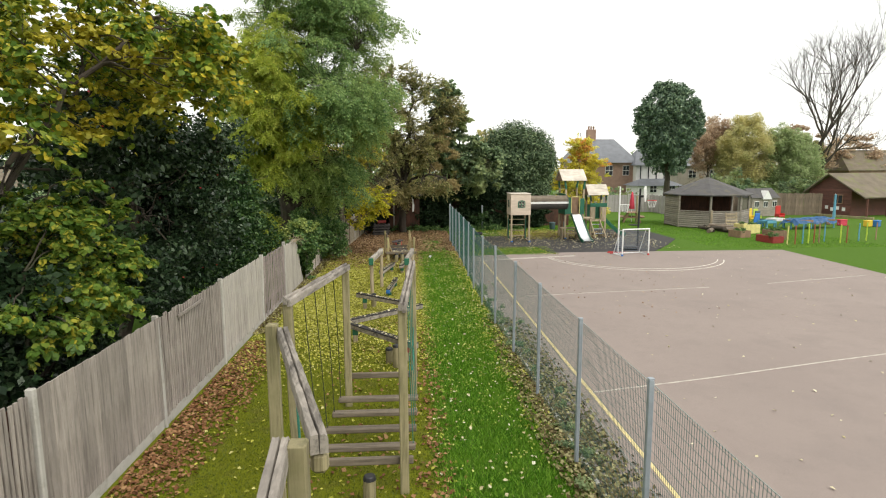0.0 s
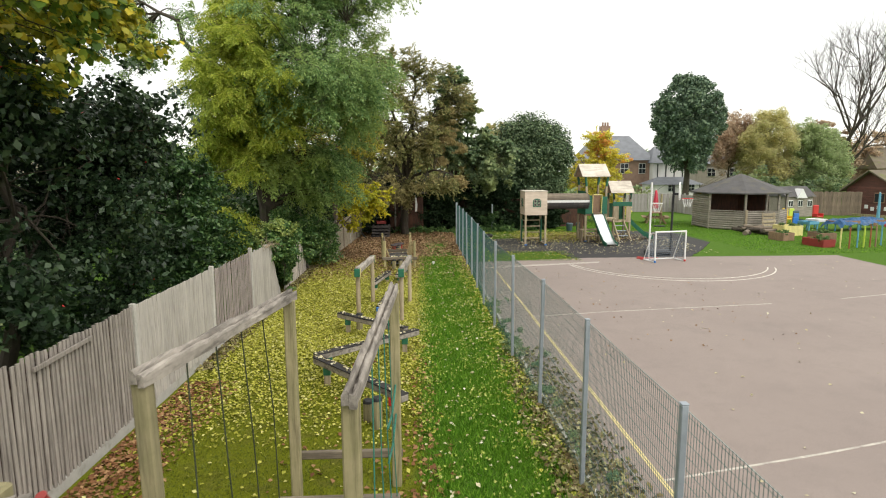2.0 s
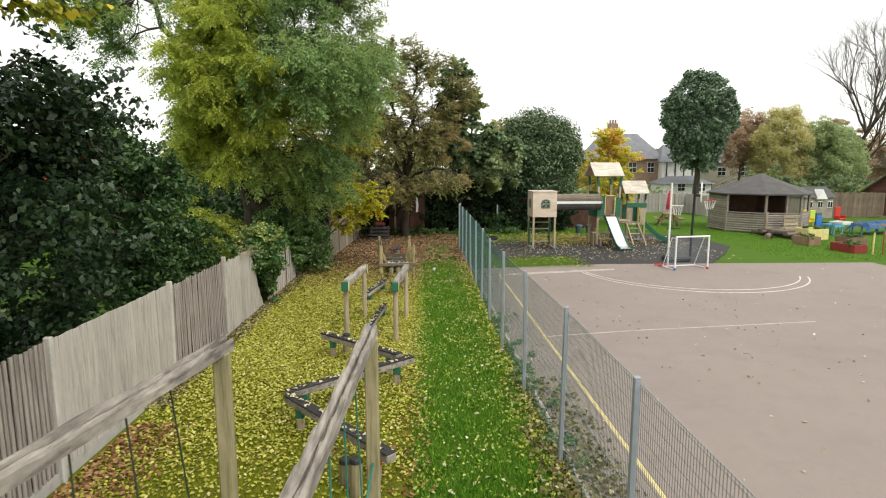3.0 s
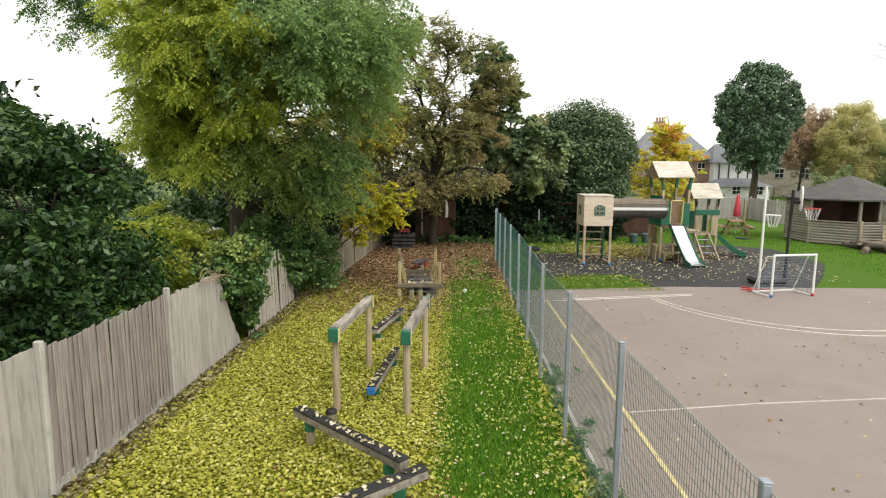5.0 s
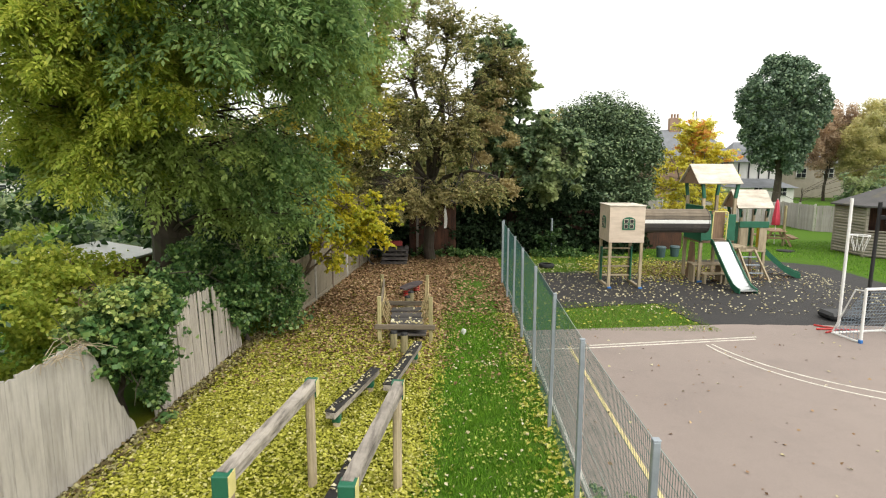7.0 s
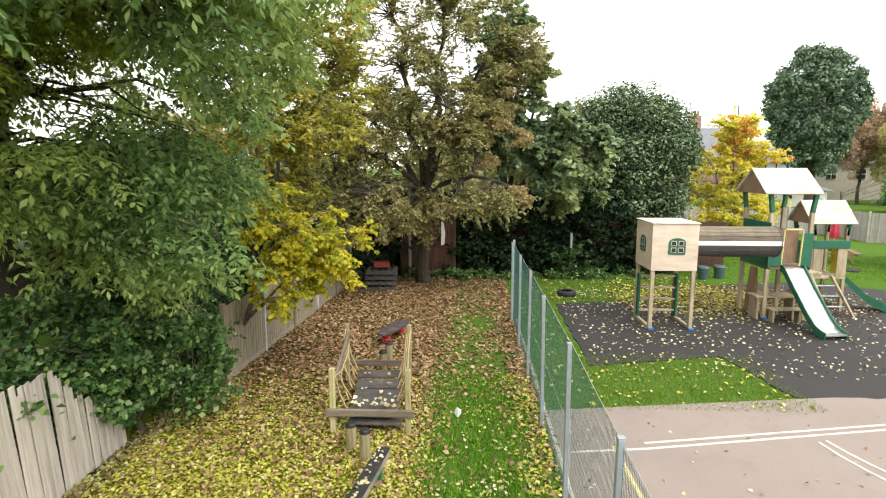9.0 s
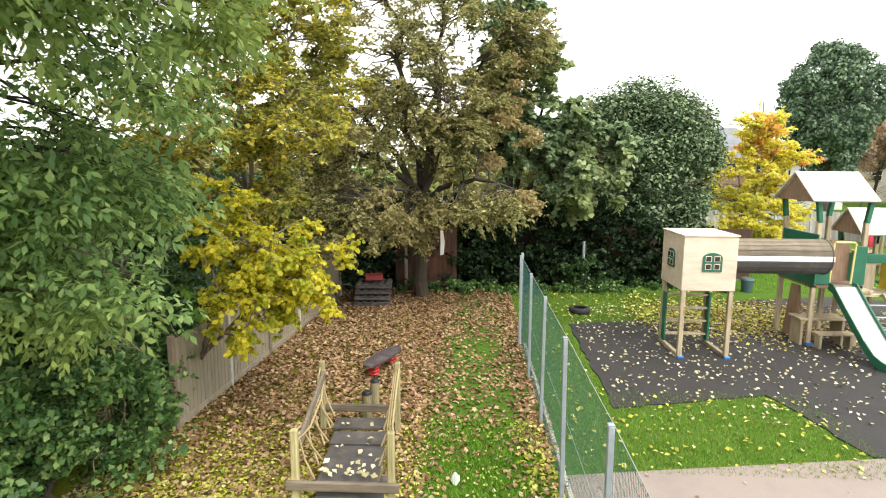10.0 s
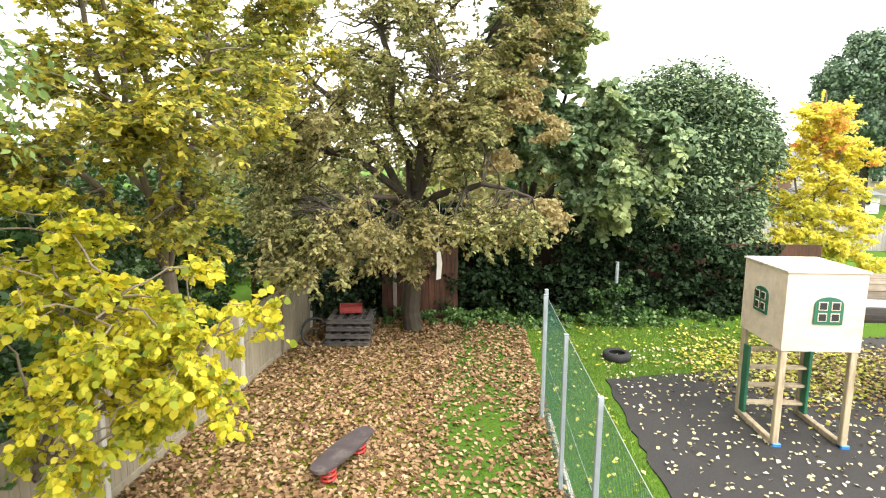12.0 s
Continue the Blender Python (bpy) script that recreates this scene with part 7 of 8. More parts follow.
cl = np.concatenate([clump_set(R1, (-1.95, 26.8, 2.35), (1.15, 1.0, 1.1), 84, 0.25, 0.2), clump_set(R1, (-2.7, 27.0, 3.2), (0.9, 0.8, 0.7), 26, 0.24, 0.2)])
grown_tree("yellow_hazel", 27, (-3.6, 27.3, 0), (-3.3, 27.2, 0.9), 0.06, [(-2.0, 26.7, 2.9), (-2.6, 26.4, 2.2), (-1.6, 27.2, 2.2), (-2.8, 27.4, 3.3), (-2.2, 26.2, 1.6)], cl, 13000, 0.076, 0.066, L_YELLOW, "bright yellow autumn hazel bush leaning over the fence", "bush", M_BARK_PALE,
           heart=(-2.6, 27.0, 2.2), twigs=6, droop=0.5, reach=1.7, twig_r=0.004, hang=0.5, flat=0.8, spread=1.0, corners=6)
cl = np.concatenate([clump_set(R1, (-3.4, 29.4, 5.3), (1.9, 1.7, 1.3), 44, 0.46, 0.3), clump_set(R1, (-2.4, 29.0, 4.4), (1.1, 1.2, 0.6), 16, 0.38, 0.3), clump_set(R1, (-3.8, 30.6, 7.6), (2.3, 2.2, 1.7), 40, 0.52, 0.3), clump_set(R1, (-4.8, 28.8, 4.1), (1.5, 1.4, 0.9), 26, 0.44, 0.2), clump_set(R1, (-2.3, 31.4, 6.4), (1.5, 1.6, 2.2), 34, 0.46, 0.2), clump_set(R1, (-3.2, 29.6, 3.4), (1.2, 1.0, 0.7), 16, 0.38, 0.2)])
grown_tree("hornbeam_tree", 127, (-3.5, 30.4, 0), (-3.6, 30.4, 2.4), 0.15, [(-3.9, 30.6, 8.8), (-2.4, 31.2, 8.0), (-4.6, 29.4, 7.4), (-2.2, 29.2, 5.4), (-4.8, 28.6, 4.8), (-3.0, 28.4, 5.8)], cl, 46000, 0.098, 0.072, L_LIME, "airy yellow-green tree with thin bare branches showing", "tree", M_BARK_PALE,
           heart=(-3.5, 30.2, 4.5), twigs=8, droop=0.25, reach=1.8, hang=0.2, flat=0.5, spread=0.9)
# dead twigs between ivy and the yellow bush
shrub = thing("bare_shrub", -3.75, 25.5, 0, 0, "bare tan twigs sprawling over the ivy by the fence", "shrub")
g = np.random.default_rng(91)
sticks = []
for i in range(46):
    p0 = np.array([g.normal(-0.3, 0.25), g.normal(0.0, 0.3), g.uniform(0.6, 1.7)])
    e = p0 + np.array([g.uniform(-0.5, 0.9), g.uniform(-0.9, 0.2), g.uniform(-0.8, 0.7)])
    path = branch_path(g, p0, e, 6, 0.16, 0.12)
    sticks.append(limb_arrays(path, 0.012, 0.003, 5))
    for _ in range(3):
        s0 = path[g.integers(2, 6)]
        sticks.append(limb_arrays(branch_path(g, s0, s0 + g.normal(size=3) * 0.22, 4, 0.15, 0.0), 0.005, 0.002, 4))
tagged(quads_mesh("twig_tangle", np.concatenate(sticks), M_TWIG, shrub), kind="stuff")
cl = np.concatenate([clump_set(R1, (-0.7, 34.8, 6.2), (3.3, 2.2, 3.8), 150, 0.5, 0.25), clump_set(R1, (0.5, 35.2, 9.0), (1.8, 1.6, 1.5), 40, 0.48, 0.2), clump_set(R1, (-2.4, 33.3, 4.8), (1.6, 1.4, 1.9), 60, 0.46, 0.25),
                     clump_set(R1, (1.0, 33.4, 2.9), (1.9, 0.9, 0.45), 30, 0.42, 0.2), clump_set(R1, (-1.7, 32.7, 2.6), (1.5, 1.0, 1.0), 54, 0.42, 0.2), clump_set(R1, (-1.6, 35.0, 9.4), (1.8, 1.4, 1.4), 30, 0.46, 0.2), clump_set(R1, (0.8, 33.8, 5.2), (1.6, 1.0, 1.6), 40, 0.44, 0.2), clump_set(R1, (-0.4, 34.0, 2.5), (1.2, 0.6, 0.8), 26, 0.4, 0.2), clump_set(R1, (-3.0, 33.6, 3.2), (1.0, 1.0, 1.0), 26, 0.42, 0.2)])
cl = np.concatenate([cl, clump_set(np.random.default_rng(281), (2.3, 35.2, 7.4), (1.2, 1.1, 1.5), 34, 0.46, 0.2)])
maple = grown_tree("maple_tree", 28, (-0.4, 35.6, 0), (-0.4, 35.3, 3.0), 0.24, [(0.6, 35.2, 9.8), (-1.6, 35.0, 9.8), (2.4, 35.0, 8.2), (-3.4, 34.0, 6.6), (-2.6, 32.9, 4.6), (2.2, 33.4, 3.4), (-1.6, 32.6, 3.2), (0.4, 33.4, 5.6), (0.6, 36.2, 8.2)], cl, 92000, 0.094, 0.064, L_MAPLE,
                   "olive and brown autumn tree with drooping boughs over the leaf-strewn ground", heart=(-0.5, 35.2, 5.0), twigs=8, droop=0.35, reach=1.7, hang=0.3, flat=0.5, spread=0.9)
tan = np.concatenate([clump_set(R1, (2.0, 35.0, 5.4), (0.8, 0.8, 2.2), 20, 0.32, 0.2), clump_set(R1, (2.2, 34.2, 3.0), (0.9, 0.6, 0.4), 9, 0.28, 0.2)])
tagged(quads_mesh("tan_leaves", foliage(R1, tan, 7000, 0.12, 0.075, loose=0.3) - np.array([-0.4, 35.6, 0]), L_TAN, maple), "tan and russet leaves on the outer boughs", kind="stuff")
cl = np.concatenate([clump_set(R1, (2.6, 37.0, 6.9), (1.7, 1.6, 2.0), 36, 0.55, 0.4), clump_set(R1, (3.6, 36.7, 5.2), (1.5, 1.4, 1.5), 30, 0.55, 0.4), clump_set(R1, (4.4, 36.3, 3.6), (1.5, 1.1, 1.1), 26, 0.5, 0.4), clump_set(R1, (2.2, 37.2, 8.4), (1.2, 1.2, 1.0), 14, 0.5, 0.4), clump_set(R1, (1.9, 36.5, 5.2), (1.4, 1.1, 2.2), 34, 0.5, 0.3), clump_set(R1, (5.2, 36.8, 4.6), (1.2, 1.0, 1.0), 18, 0.5, 0.4)])
grown_tree("sycamore_tree", 29, (2.2, 38.4, 0), (2.4, 38.2, 2.6), 0.26, [(2.3, 37.4, 9.0), (3.6, 36.8, 6.4), (4.8, 36.4, 4.2), (1.4, 37.2, 6.4), (3.0, 36.6, 7.6)], cl, 27000, 0.165, 0.15, L_SYC, "dark green sycamore with large leaves beside the evergreen",
           heart=(2.6, 37.8, 4.5), twigs=7, droop=0.35, reach=1.45, hang=0.3, flat=0.55, spread=0.8, corners=6)
cl = np.concatenate([clump_set(R1, (7.7, 41.4, 3.75), (2.75, 2.7, 3.2), 150, 0.60, 0.84, -0.5), clump_set(R1, (7.7, 41.6, 3.6), (2.1, 2.0, 2.4), 60, 0.8, 0.3), clump_set(R1, (7.2, 41.2, 2.6), (3.1, 2.2, 1.4), 50, 0.6, 0.6, -0.3), clump_set(R1, (8.6, 41.3, 4.4), (1.8, 1.9, 2.3), 60, 0.55, 0.86, -0.3), clump_set(R1, (8.2, 40.4, 1.4), (2.3, 1.2, 1.2), 40, 0.5, 0.5)])
tree("domed_evergreen", 30, (7.6, 41.6, 0), (7.6, 41.6, 5.0), 0.22, cl, 80000, 0.16, 0.088, L_DOME, "large smooth domed dark evergreen behind the play tower", limbs=14, twigs=0, tight=True, up=0.9)
cl = np.concatenate([clump_set(R1, (12.6, 42.0, 1.3), (2.9, 1.2, 0.9), 40, 0.42, 0.3), clump_set(R1, (13.0, 42.6, 2.3), (2.9, 1.6, 1.2), 64, 0.42, 0.3), clump_set(R1, (13.0, 42.6, 3.9), (2.5, 1.5, 1.2), 64, 0.42, 0.25), clump_set(R1, (13.0, 42.6, 5.3), (1.25, 0.9, 1.1), 40, 0.36, 0.25)])
grown_tree("yellow_birch", 31, (13.0, 42.8, 0), (12.95, 42.75, 1.4), 0.10, [(12.9, 42.7, 6.6), (11.6, 42.5, 4.4), (14.3, 42.5, 4.4), (13.2, 41.8, 4.8)], cl, 34000, 0.12, 0.085, L_ORANGE, "slender conical tree in bright yellow autumn leaf", bark=M_BARK_PALE, heart=(13.0, 42.7, 2.0), twigs=7, droop=0.2, reach=1.7, hang=0.4, flat=0.6, spread=0.9)
rr = np.random.default_rng(78)
rc = clump_set(rr, (12.9, 42.5, 5.2), (1.1, 0.9, 1.3), 34, 0.26, 0.3)
rc = np.concatenate([rc, clump_set(rr, (14.6, 42.4, 4.4), (0.4, 0.4, 0.4), 5, 0.2, 0.3)])
q = quads_mesh("russet_growth", foliage(rr, rc, 2600, 0.11, 0.07, loose=0.4) - np.array([13.0, 42.8, 0]), L_RED, bpy.data.objects["yellow_birch"])
tagged(q, "orange-red leaves at the crown tips", kind="stuff")
cl = np.concatenate([clump_set(R1, (32.6, 71, 9.5), (4.05, 4.0, 4.8), 260, 0.55, 0.86), clump_set(R1, (32.6, 71, 9.2), (2.8, 2.8, 4.0), 90, 1.0, 0.3), clump_set(R1, (32.7, 71, 5.6), (2.9, 2.8, 2.6), 100, 0.6, 0.5), clump_set(R1, (32.3, 71, 13.9), (1.5, 1.5, 0.6), 12, 0.5, 0.4)])
tree("round_headed_tree", 32, (32.8, 71, 0), (32.6, 71, 8.0), 0.42, cl, 52000, 0.32, 0.20, L_ROUND, "round-headed dark green tree on a short clear trunk", limbs=16, twigs=1, tight=True)
RW = np.random.default_rng(133)
cl = np.concatenate([clump_set(RW, (45.2, 75, 5.6), (3.9, 3.2, 5.2), 300, 0.62, 0.55), clump_set(RW, (45.4, 75, 9.6), (2.0, 2.0, 1.8), 50, 0.5, 0.3), clump_set(RW, (45.0, 75, 5.0), (2.4, 2.4, 3.8), 60, 0.9, 0.2)])
tree("autumn_willow", 33, (45.6, 75, 0), (45.4, 75, 7.0), 0.34, cl, 52000, 0.30, 0.10, L_WILLOW, "yellow-green willow paled to look hazy, hanging over the nursery fence", limbs=22, twigs=2, tight=True, up=0.7)
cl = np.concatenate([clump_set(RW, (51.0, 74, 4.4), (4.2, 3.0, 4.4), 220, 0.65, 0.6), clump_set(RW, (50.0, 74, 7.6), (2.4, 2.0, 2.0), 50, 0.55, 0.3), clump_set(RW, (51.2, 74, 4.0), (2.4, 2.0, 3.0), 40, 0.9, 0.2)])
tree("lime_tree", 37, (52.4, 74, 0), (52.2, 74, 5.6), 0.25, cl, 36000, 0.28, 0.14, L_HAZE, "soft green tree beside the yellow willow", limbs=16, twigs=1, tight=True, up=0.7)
cl = np.concatenate([clump_set(RW, (40.6, 77, 6.0), (2.0, 1.8, 3.4), 60, 0.6, 0.4), clump_set(RW, (43.0, 78, 7.6), (2.2, 1.8, 3.0), 60, 0.6, 0.4)])
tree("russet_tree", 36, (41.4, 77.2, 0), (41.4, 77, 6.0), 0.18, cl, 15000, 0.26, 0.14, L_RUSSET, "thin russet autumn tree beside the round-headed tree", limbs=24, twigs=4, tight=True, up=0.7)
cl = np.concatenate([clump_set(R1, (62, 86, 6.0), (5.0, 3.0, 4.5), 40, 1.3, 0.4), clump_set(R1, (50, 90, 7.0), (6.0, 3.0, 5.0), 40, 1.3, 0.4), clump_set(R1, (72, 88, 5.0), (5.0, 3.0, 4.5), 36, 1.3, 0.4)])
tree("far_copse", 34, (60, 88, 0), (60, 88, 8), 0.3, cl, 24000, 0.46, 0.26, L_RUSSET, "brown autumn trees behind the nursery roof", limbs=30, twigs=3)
cl = np.concatenate([clump_set(R1, (50, 69, 1.0), (8.0, 2.0, 1.2), 56, 0.9, 0.3), clump_set(R1, (38.5, 66, 1.6), (3.0, 2.0, 1.8), 26, 0.8, 0.4), clump_set(R1, (20, 58, 1.0), (5.0, 2.0, 1.0), 30, 0.7, 0.4)])
tree("garden_hedge", 35, (30, 62, 0), (30, 62, 2), 0.1, cl, 22000, 0.32, 0.19, L_SYC, "green garden shrubs between the lawn and the houses", "hedge", limbs=8, twigs=0)


def bare_tree(x, y, h, seed, label):
    rng = np.random.default_rng(seed)
    t = thing("bare_tree", x, y, 0, 0, label, "tree")
    parts = []
    def grow(p, d, length, r, depth):
        steps = 5
        path = [p]
        for _ in range(steps - 1):
            d = unit((d + rng.normal(size=3) * 0.14 + np.array([0, 0, 0.06]))[None])[0]
            path.append(path[-1] + d * length / (steps - 1))
        parts.append(limb_arrays(np.array(path), r, r * 0.55, 7 if depth < 2 else 4))
        if depth >= 5:
            return
        for _ in range((5, 3, 4, 4, 4, 4)[depth]):
            f = rng.integers(2, steps)
            nd = unit((d + rng.normal(size=3) * 0.40 + np.array([0, 0, 0.40]))[None])[0]
            grow(path[f], nd, length * rng.uniform(0.55, 0.78), r * 0.52, depth + 1)
    grow(np.zeros(3), np.array([0.0, 0, 1.0]), h * 0.38, h * 0.012, 0)
    quads_mesh("trunk", np.concatenate(parts), M_BARK, t)


bare_tree(56.8, 80, 28, 3, "tall leafless tree with fine upright twigs")
RW = np.random.default_rng(134)
cl = np.stack([RW.normal(57.2, 0.9, 70), RW.normal(79.2, 0.5, 70), RW.uniform(0.4, 7.5, 70), RW.uniform(0.5, 0.9, 70)], 1)
tagged(quads_mesh("trunk_ivy", foliage(RW, cl, 9000, 0.26, 0.2), L_MAPLE), "ivy and brush round the trunk of the leafless tree", "ivy", kind="stuff")
bare_tree(62.5, 83, 24, 8, "smaller leafless tree with fine upright twigs")
# ivy along the rear fence and foot of the trees
rr = np.random.default_rng(40)
n = 430
cl = np.stack([rr.uniform(-2.2, 9.2, n), 37.2 + rr.uniform(-0.35, 0.7, n), rr.uniform(0.02, 1.0, n) * 3.0, rr.uniform(0.25, 0.5, n)], 1)
cl[:, 1] += np.maximum(0, cl[:, 0] - 3) * 0.10
cl[:, 2] *= 1 - 0.4 * np.clip((cl[:, 0] - 5.0) / 3.0, 0, 1)
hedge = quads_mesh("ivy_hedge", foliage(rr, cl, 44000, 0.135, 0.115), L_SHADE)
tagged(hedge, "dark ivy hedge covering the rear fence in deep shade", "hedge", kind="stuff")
n = 90
cl = np.stack([rr.uniform(-1.2, 7.5, n), 36.3 + rr.uniform(-0.4, 0.6, n), rr.uniform(0.02, 0.22, n), rr.uniform(0.12, 0.26, n)], 1)
cl[:, 1] += np.maximum(0, cl[:, 0] - 3) * 0.12
tagged(quads_mesh("ground_ivy", foliage(rr, cl, 9000, 0.09, 0.075), L_IVY), "low ground ivy creeping at the foot of the hedge", "ivy", kind="stuff")
cl = np.stack([rr.normal(4.75, 0.28, 16), rr.normal(36.5, 0.15, 16), rr.uniform(0.1, 1.0, 16), rr.uniform(0.15, 0.28, 16)], 1)
tagged(quads_mesh("post_shrub", foliage(rr, cl, 2500, 0.09, 0.07), L_LAUREL), "small evergreen shrub round the slim post", "shrub", kind="stuff")
n = 70
cl = np.stack([rr.uniform(-5.0, -1.6, n), 37.4 + rr.uniform(-1.0, 0.9, n), rr.uniform(0.2, 3.0, n), rr.uniform(0.3, 0.6, n)], 1)
tagged(quads_mesh("laurel_thicket", foliage(rr, cl, 16000, 0.12, 0.08), L_LAUREL), "dark evergreen thicket beside the old shed", "bushes", kind="stuff")
n = 90
cl = np.stack([rr.uniform(-5.4, -3.9, n), rr.uniform(25.0, 35.5, n), rr.uniform(0.6, 3.4, n), rr.uniform(0.3, 0.6, n)], 1)
tagged(quads_mesh("garden_thicket", foliage(rr, cl, 22000, 0.12, 0.08), L_LAUREL), "dark shrubs crowding the panel fence from the garden", "bushes", kind="stuff")
n = 16
cl = np.stack([rr.uniform(-3.1, -1.5, n), rr.uniform(34.9, 36.2, n), rr.uniform(0.3, 2.2, n), rr.uniform(0.3, 0.5, n)], 1)
tagged(quads_mesh("laurel_shrub", foliage(rr, cl, 5000, 0.12, 0.08), L_HOLLY), "dark evergreen shrub behind the pallet stack", "bush", kind="stuff")
# gardens on the left, far behind the fence
n = 110
cl = np.stack([rr.uniform(-13, -5.6, n), rr.uniform(24.5, 41, n), rr.uniform(0.3, 4.2, n), rr.uniform(0.5, 1.0, n)], 1)
tagged(quads_mesh("laurel_thicket", foliage(rr, cl, 18000, 0.21, 0.13), L_LAUREL), "tall dark evergreen thicket in the garden behind the ash", "bushes", kind="stuff")
n = 130
cl = np.stack([rr.uniform(-30, -8, n), rr.uniform(14, 46, n), rr.uniform(0.2, 2.4, n), rr.uniform(0.7, 1.5, n)], 1)
tagged(quads_mesh("garden_shrubs", foliage(rr, cl, 26000, 0.28, 0.17), L_SYC), "mixed green shrubs in the gardens behind the timber fence", "shrubs", kind="stuff")
n = 120
cl = np.stack([rr.uniform(-14, 8, n), rr.uniform(41.5, 50, n), rr.uniform(0.5, 6.5, n), rr.uniform(0.9, 1.6, n)], 1)
tagged(quads_mesh("rear_trees", foliage(rr, cl, 20000, 0.36, 0.25), L_MAPLE), "olive autumn trees massed behind the shed", "trees", kind="stuff")
n = 120
cl = np.stack([rr.uniform(-160, 200, n), rr.uniform(120, 170, n), rr.uniform(0.5, 5.0, n), rr.uniform(3.0, 6.0, n)], 1)
tagged(quads_mesh("far_woods", foliage(rr, cl, 18000, 1.4, 0.9), L_SYC), "distant tree line along the horizon", "woods", kind="stuff")
# weeds along the court fence
n = 70
cl = np.stack([rr.normal(2.36, 0.12, n), rr.uniform(2.0, 19.0, n) ** 1.0, rr.uniform(0.02, 0.12, n), rr.uniform(0.06, 0.16, n)], 1)
tagged(quads_mesh("fence_weeds", foliage(rr, cl, 5200, 0.05, 0.03), L_SYC), "pale green weeds growing through the foot of the mesh fence", "weeds", kind="stuff")
# hedge row that closes the gardens behind the trees
n = 100
cl = np.stack([rr.uniform(-34, 11, n), rr.uniform(52, 56, n), rr.uniform(0.3, 3.6, n), rr.uniform(0.8, 1.5, n)], 1)
tagged(quads_mesh("back_hedge", foliage(rr, cl, 20000, 0.34, 0.22), L_LAUREL), "dark evergreen hedge row behind the trees", "hedge", kind="stuff")
# yellow-green shrub behind the broken bay
cl = clump_set(rr, (-5.9, 21.2, 1.6), (1.4, 1.9, 1.1), 44, 0.4, 0.3)
tagged(quads_mesh("garden_shrub", foliage(rr, cl, 15000, 0.09, 0.06), L_ASH_LIME), "yellow-green shrub behind the broken fence", "shrub", kind="stuff")

# ---- fallen leaves and grass ----
def scatter(name, seed, n, box, mat, size, label, z=0.012, keep=None, cat="leaves", tilt=0.35, aspect=0.72):
    g = np.random.default_rng(seed)
    x, y = g.uniform(box[0], box[1], n), g.uniform(box[2], box[3], n)
    if keep is not None:
        k = g.random(n) < keep(x, y)
        x, y = x[k], y[k]
    n = len(x)
    c = np.stack([x, y, z + g.random(n) ** 2 * 0.03], 1)
    nn = unit(g.normal(size=(n, 3)) * tilt + np.array([0, 0, 1.0]))
    tagged(quads_mesh(name, leaves(g, c, nn, size, size * aspect, 0.2), mat), label, cat, kind="stuff")


def patchy(x, y, f=0.8, ph=0.0):
    return 0.5 + 0.25 * np.sin(x * f * 2.1 + ph + 1.3 * np.sin(y * f)) + 0.25 * np.sin(y * f * 1.7 + 2 * np.sin(x * f * 1.1 + ph))


ramp01 = lambda v, a, c: np.clip((v - a) / (c - a), 0, 1)
scatter("fallen_leaves", 51, 185000, (-3.75, 0.75, 9.0, 27.5), L_FALLEN_Y, 0.053, "yellow-green fallen leaves carpeting the mossy grass",
        keep=lambda x, y: ramp01(y, 10.3, 16.5) * (1 - ramp01(y, 22.0, 27.2)) * (1 - 0.97 * ramp01(x, 0.15, 0.6)) * (0.45 + 0.55 * patchy(x, y)))
scatter("fallen_leaves", 52, 750, (-3.7, 0.6, 3.0, 12.0), L_FALLEN_Y, 0.06, "yellow fallen leaves thinly scattered on mossy grass")
scatter("fallen_leaves", 53, 52000, (-3.6, 2.35, 21.5, 36.6), L_FALLEN_B, 0.085, "brown fallen leaves thick on the ground under the trees",
        keep=lambda x, y: ramp01(y, 21.5, 27.5) * (1 - 0.93 * ramp01(x, 0.25, 0.9) * (1 - 0.8 * ramp01(x, 1.75, 2.05)) * (0.6 + 0.4 * patchy(x, y, 1.2)) * (1 - 0.5 * ramp01(y, 30, 35))))
scatter("fallen_leaves", 54, 8000, (-3.75, -2.75, 2.0, 13.0), L_FALLEN_R, 0.07, "russet fallen leaves drifted along the foot of the fence", keep=lambda x, y: 1 - ramp01(x, -3.5, -2.7))
scatter("fallen_leaves", 55, 5200, (-1.6, 0.75, 4.0, 16.0), L_FALLEN_R, 0.075, "russet fallen leaves under the hanging steps", keep=lambda x, y: np.clip(patchy(x, y, 1.1, 2.0) * 0.22 + 0.8 * np.exp(-((x - 0.35) / 0.2) ** 2), 0, 1) * (1 - ramp01(y, 11, 16)))
scatter("leaf_litter", 65, 5200, (-3.82, -3.35, 13.5, 25.0), L_LITTER, 0.075, "mixed leaf litter caught along the broken fence", z=0.03, keep=lambda x, y: 1 - ramp01(x, -3.75, -3.4), tilt=0.7)
scatter("fallen_leaves", 56, 520, (0.3, 2.2, 2.0, 25.0), L_FALLEN_P, 0.062, "pale fallen leaves dotted over the green grass", z=0.035)
scatter("fallen_leaves", 66, 16000, (0.35, 2.15, 2.0, 27.0), L_FALLEN_G, 0.042, "small yellow-green leaves strewn over the mown grass", z=0.045, keep=lambda x, y: np.clip(patchy(x, y, 2.3, 0.7) * 1.3 - 0.25, 0.08, 1) * (0.12 + 0.88 * ramp01(y, 6, 14)) * (1 - 0.65 * ramp01(y, 19, 24)), tilt=0.8)
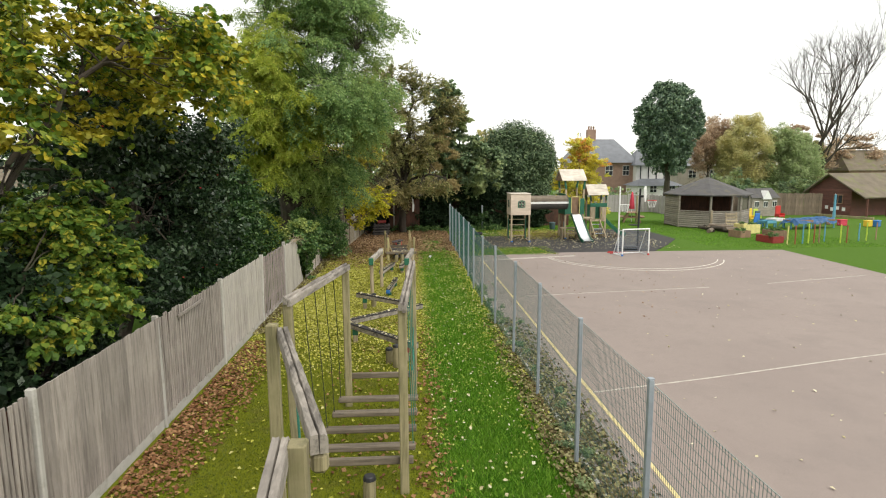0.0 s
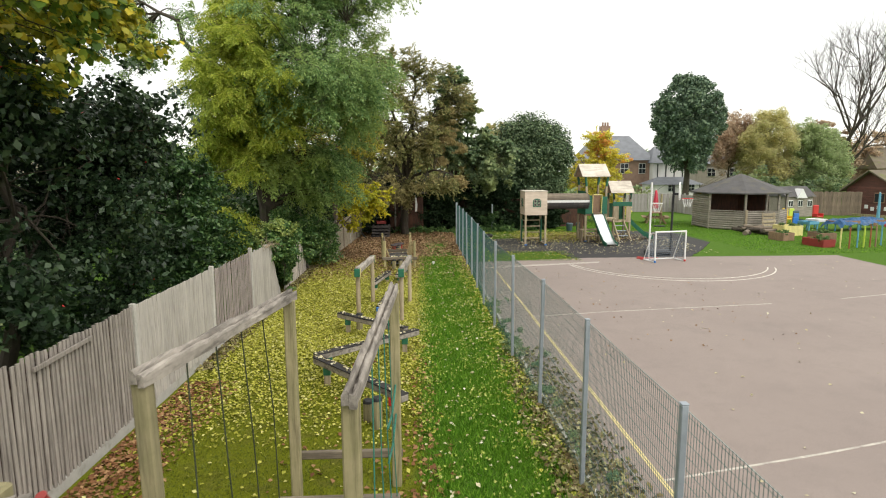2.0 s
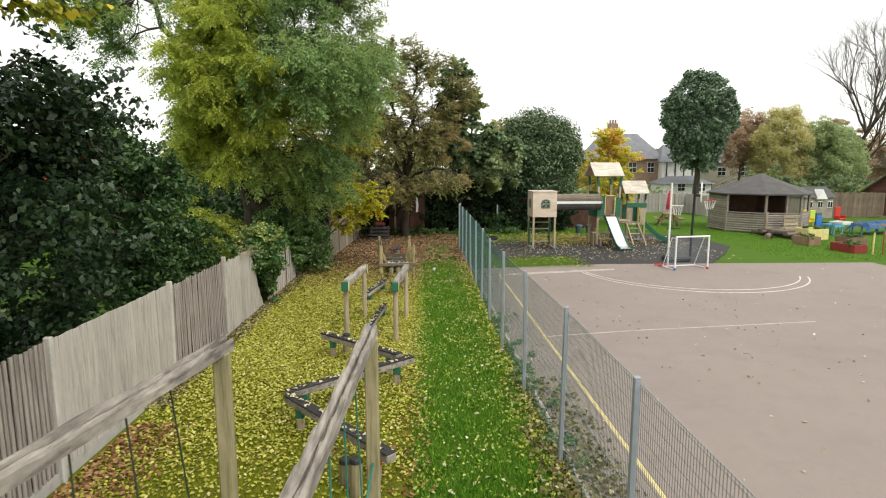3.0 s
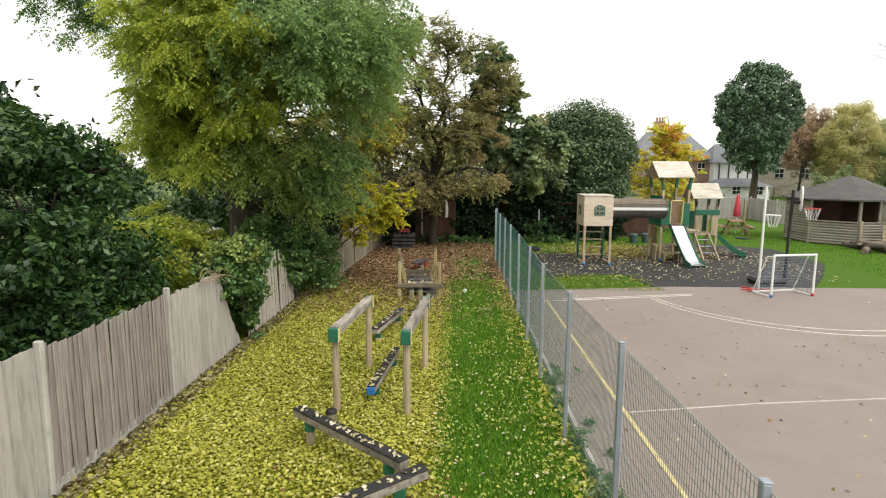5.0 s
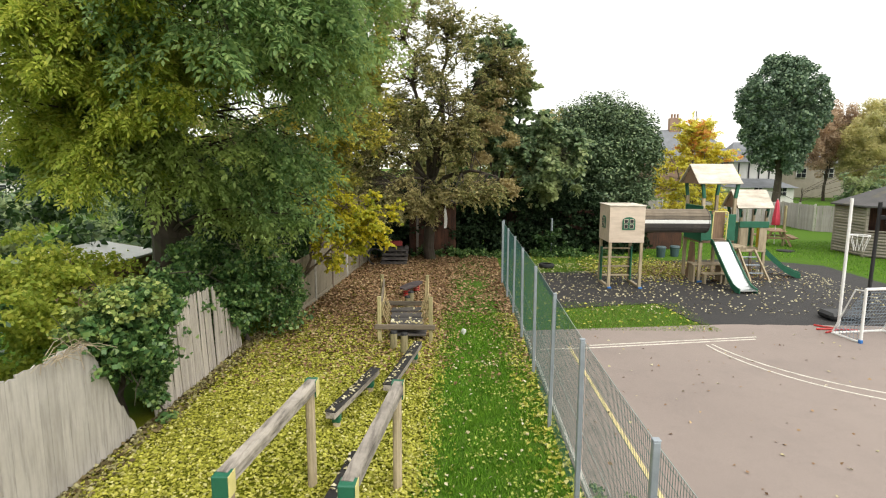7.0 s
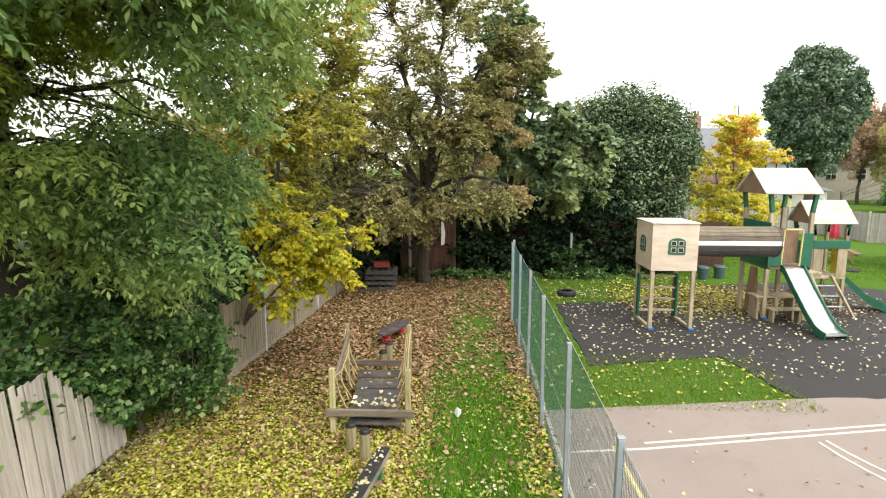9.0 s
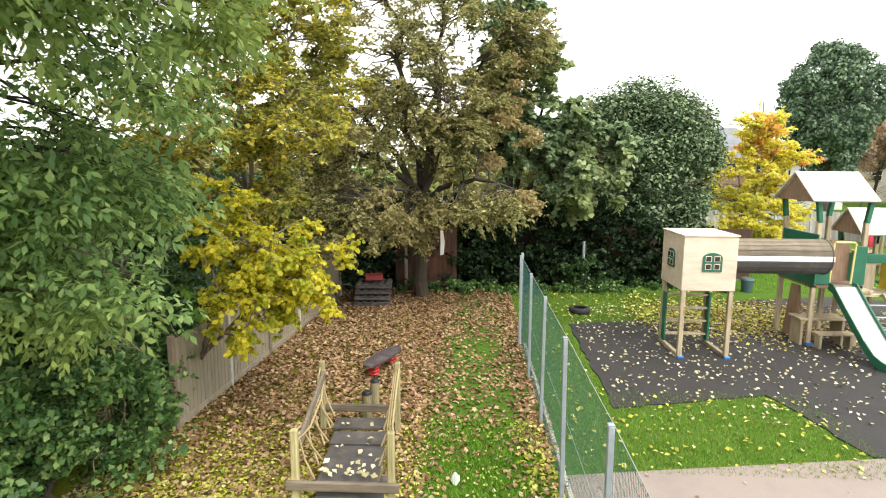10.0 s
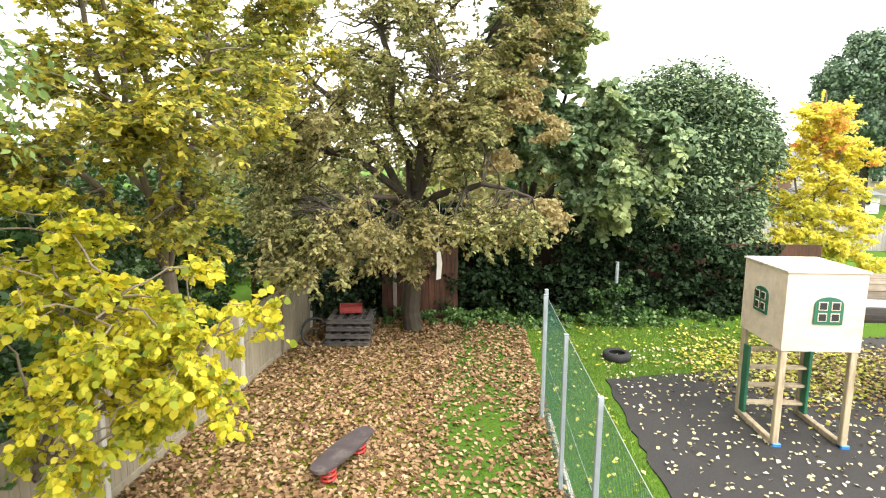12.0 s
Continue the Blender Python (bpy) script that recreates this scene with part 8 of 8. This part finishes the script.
scatter("fallen_leaves", 57, 3000, (1.7, 2.25, 8.0, 27.0), L_FALLEN_Y, 0.08, "yellow leaves caught along the mesh fence", keep=lambda x, y: ramp01(x, 1.6, 2.1))
scatter("leaf_litter", 58, 16000, (1.8, 3.05, 1.0, 14.5), L_LITTER, 0.075, "mixed leaf litter and weeds drifted against the mesh fence", z=0.03,
        keep=lambda x, y: (1 - 0.75 * ramp01(y, 7.5, 14)) * (1 - ramp01(x, 2.55, 3.05)) * ramp01(x, 1.75, 2.1), tilt=0.7)
scatter("fallen_leaves", 59, 300, (2.5, 17, 3, 26), L_FALLEN_P, 0.065, "few pale leaves blown across the tarmac court", z=0.024)
scatter("fallen_leaves", 60, 340, (2.5, 9, 14, 25.8), L_FALLEN_B, 0.06, "small tan fallen leaves lying on the tarmac court", z=0.024, keep=lambda x, y: 0.25 + 0.6 * patchy(x, y, 0.7))
scatter("fallen_leaves", 61, 3400, (3.7, 13.5, 27.0, 34.5), L_FALLEN_P, 0.072, "pale leaves strewn over the black rubber surface", z=0.03, keep=lambda x, y: 0.35 + 0.65 * ramp01(y, 28, 32) * patchy(x, y, 0.9, 1.0) + 0.2 * patchy(x, y, 0.5))
scatter("fallen_leaves", 62, 16000, (5.4, 13.0, 30.6, 37.0), L_FALLEN_Y, 0.09, "yellow and tan leaves heaped beneath the play tower", z=0.03, keep=lambda x, y: np.exp(-((x - 7.8) / 2.0) ** 2 - ((y - 33.6) / 1.5) ** 2))
scatter("fallen_leaves", 63, 9000, (5.4, 13.0, 30.6, 36.0), L_FALLEN_B, 0.09, "tan leaves heaped beneath the play tower", z=0.03, keep=lambda x, y: np.exp(-((x - 8.8) / 2.4) ** 2 - ((y - 33.2) / 1.4) ** 2))
scatter("fallen_leaves", 64, 1500, (2.5, 9.0, 25.6, 37.0), L_FALLEN_Y, 0.08, "yellow leaves dotted over the grass by the play area", z=0.035, keep=lambda x, y: np.where((y < 28.0) & (x < 6.7) | (y > 33.2) | (x < 3.5), 1.0, 0.0))


def blades(name, seed, n, box, mat, h, label, keep=None, w=0.006):
    g = np.random.default_rng(seed)
    x, y = g.uniform(box[0], box[1], n), g.uniform(box[2], box[3], n)
    if keep is not None:
        k = g.random(n) < keep(x, y)
        x, y = x[k], y[k]
    n = len(x)
    a = g.uniform(0, 2 * np.pi, n)
    hh = h * g.uniform(0.5, 1.3, n)
    s = np.stack([np.cos(a), np.sin(a), np.zeros(n)], 1)
    base = np.stack([x, y, np.zeros(n)], 1)
    bend = np.stack([g.normal(size=n) * 0.5, g.normal(size=n) * 0.5, np.ones(n)], 1)
    out = np.empty((n, 3, 3))
    out[:, 0], out[:, 1], out[:, 2] = base - s * w, base + s * w, base + bend * hh[:, None]
    tagged(quads_mesh(name, out.reshape(-1, 3), mat, None, 3), label, "grass", kind="stuff")


blades("grass_blades", 71, 330000, (0.2, 2.2, 2.0, 27.0), L_GRASS, 0.072, "bright green mown grass beside the mesh fence", keep=lambda x, y: (0.5 + 0.5 * patchy(x, y, 3.1)) * (0.3 + 0.7 * patchy(x, y, 9.0, 1.0)) * ramp01(x, 0.25, 0.6) * (1 - 0.8 * ramp01(x, 1.85, 2.15)) * (1 - 0.5 * ramp01(y, 12, 27)))
blades("grass_blades", 72, 60000, (-3.7, 0.5, 2.5, 14.0), L_GRASS_OLIVE, 0.03, "short mossy olive grass under the trail", keep=lambda x, y: 1 - 0.6 * ramp01(y, 6, 14))
blades("grass_blades", 74, 34000, (2.4, 9.0, 25.5, 36.5), L_GRASS, 0.055, "green grass blades among the yellowing ones", keep=lambda x, y: np.where((y < 28.25) & (x < 6.95) | (y > 32.6) | (x < 3.5), 1.0, 0.0))
blades("grass_blades", 73, 60000, (2.4, 9.0, 25.5, 36.5), L_GRASS_DRY, 0.05, "green grass round the play area", keep=lambda x, y: np.where((y < 28.2) & (x < 6.9) | (y > 32.6) | (x < 3.5), 1.0, 0.0))

blades("grass_blades", 75, 42000, (8.0, 24.0, 26.6, 42.0), L_GRASS, 0.06, "bright green lawn beyond the court", keep=lambda x, y: np.where((x > 18.1) | (y > 26.8) & (x > 15.2) | (y > 36.6), 0.4 + 0.6 * patchy(x, y, 0.9), 0.0), w=0.012)

# ---- small things on the ground ----
b = bmesh.new()
bmesh.ops.create_grid(b, x_segments=7, y_segments=6, size=0.075)
for v in b.verts:
    v.co.x *= 0.8
    v.co.z = 0.05 + 0.05 * math.sin(v.co.x * 40 + v.co.y * 23) + random.uniform(-0.015, 0.015)
bmesh.ops.solidify(b, geom=list(b.faces), thickness=0.004)
litter = tagged(part("litter", b, M_WHITE, None, "", True), "crumpled white scrap of paper on the grass", "litter")
litter.location = (0.9, 25.2, 0.0)
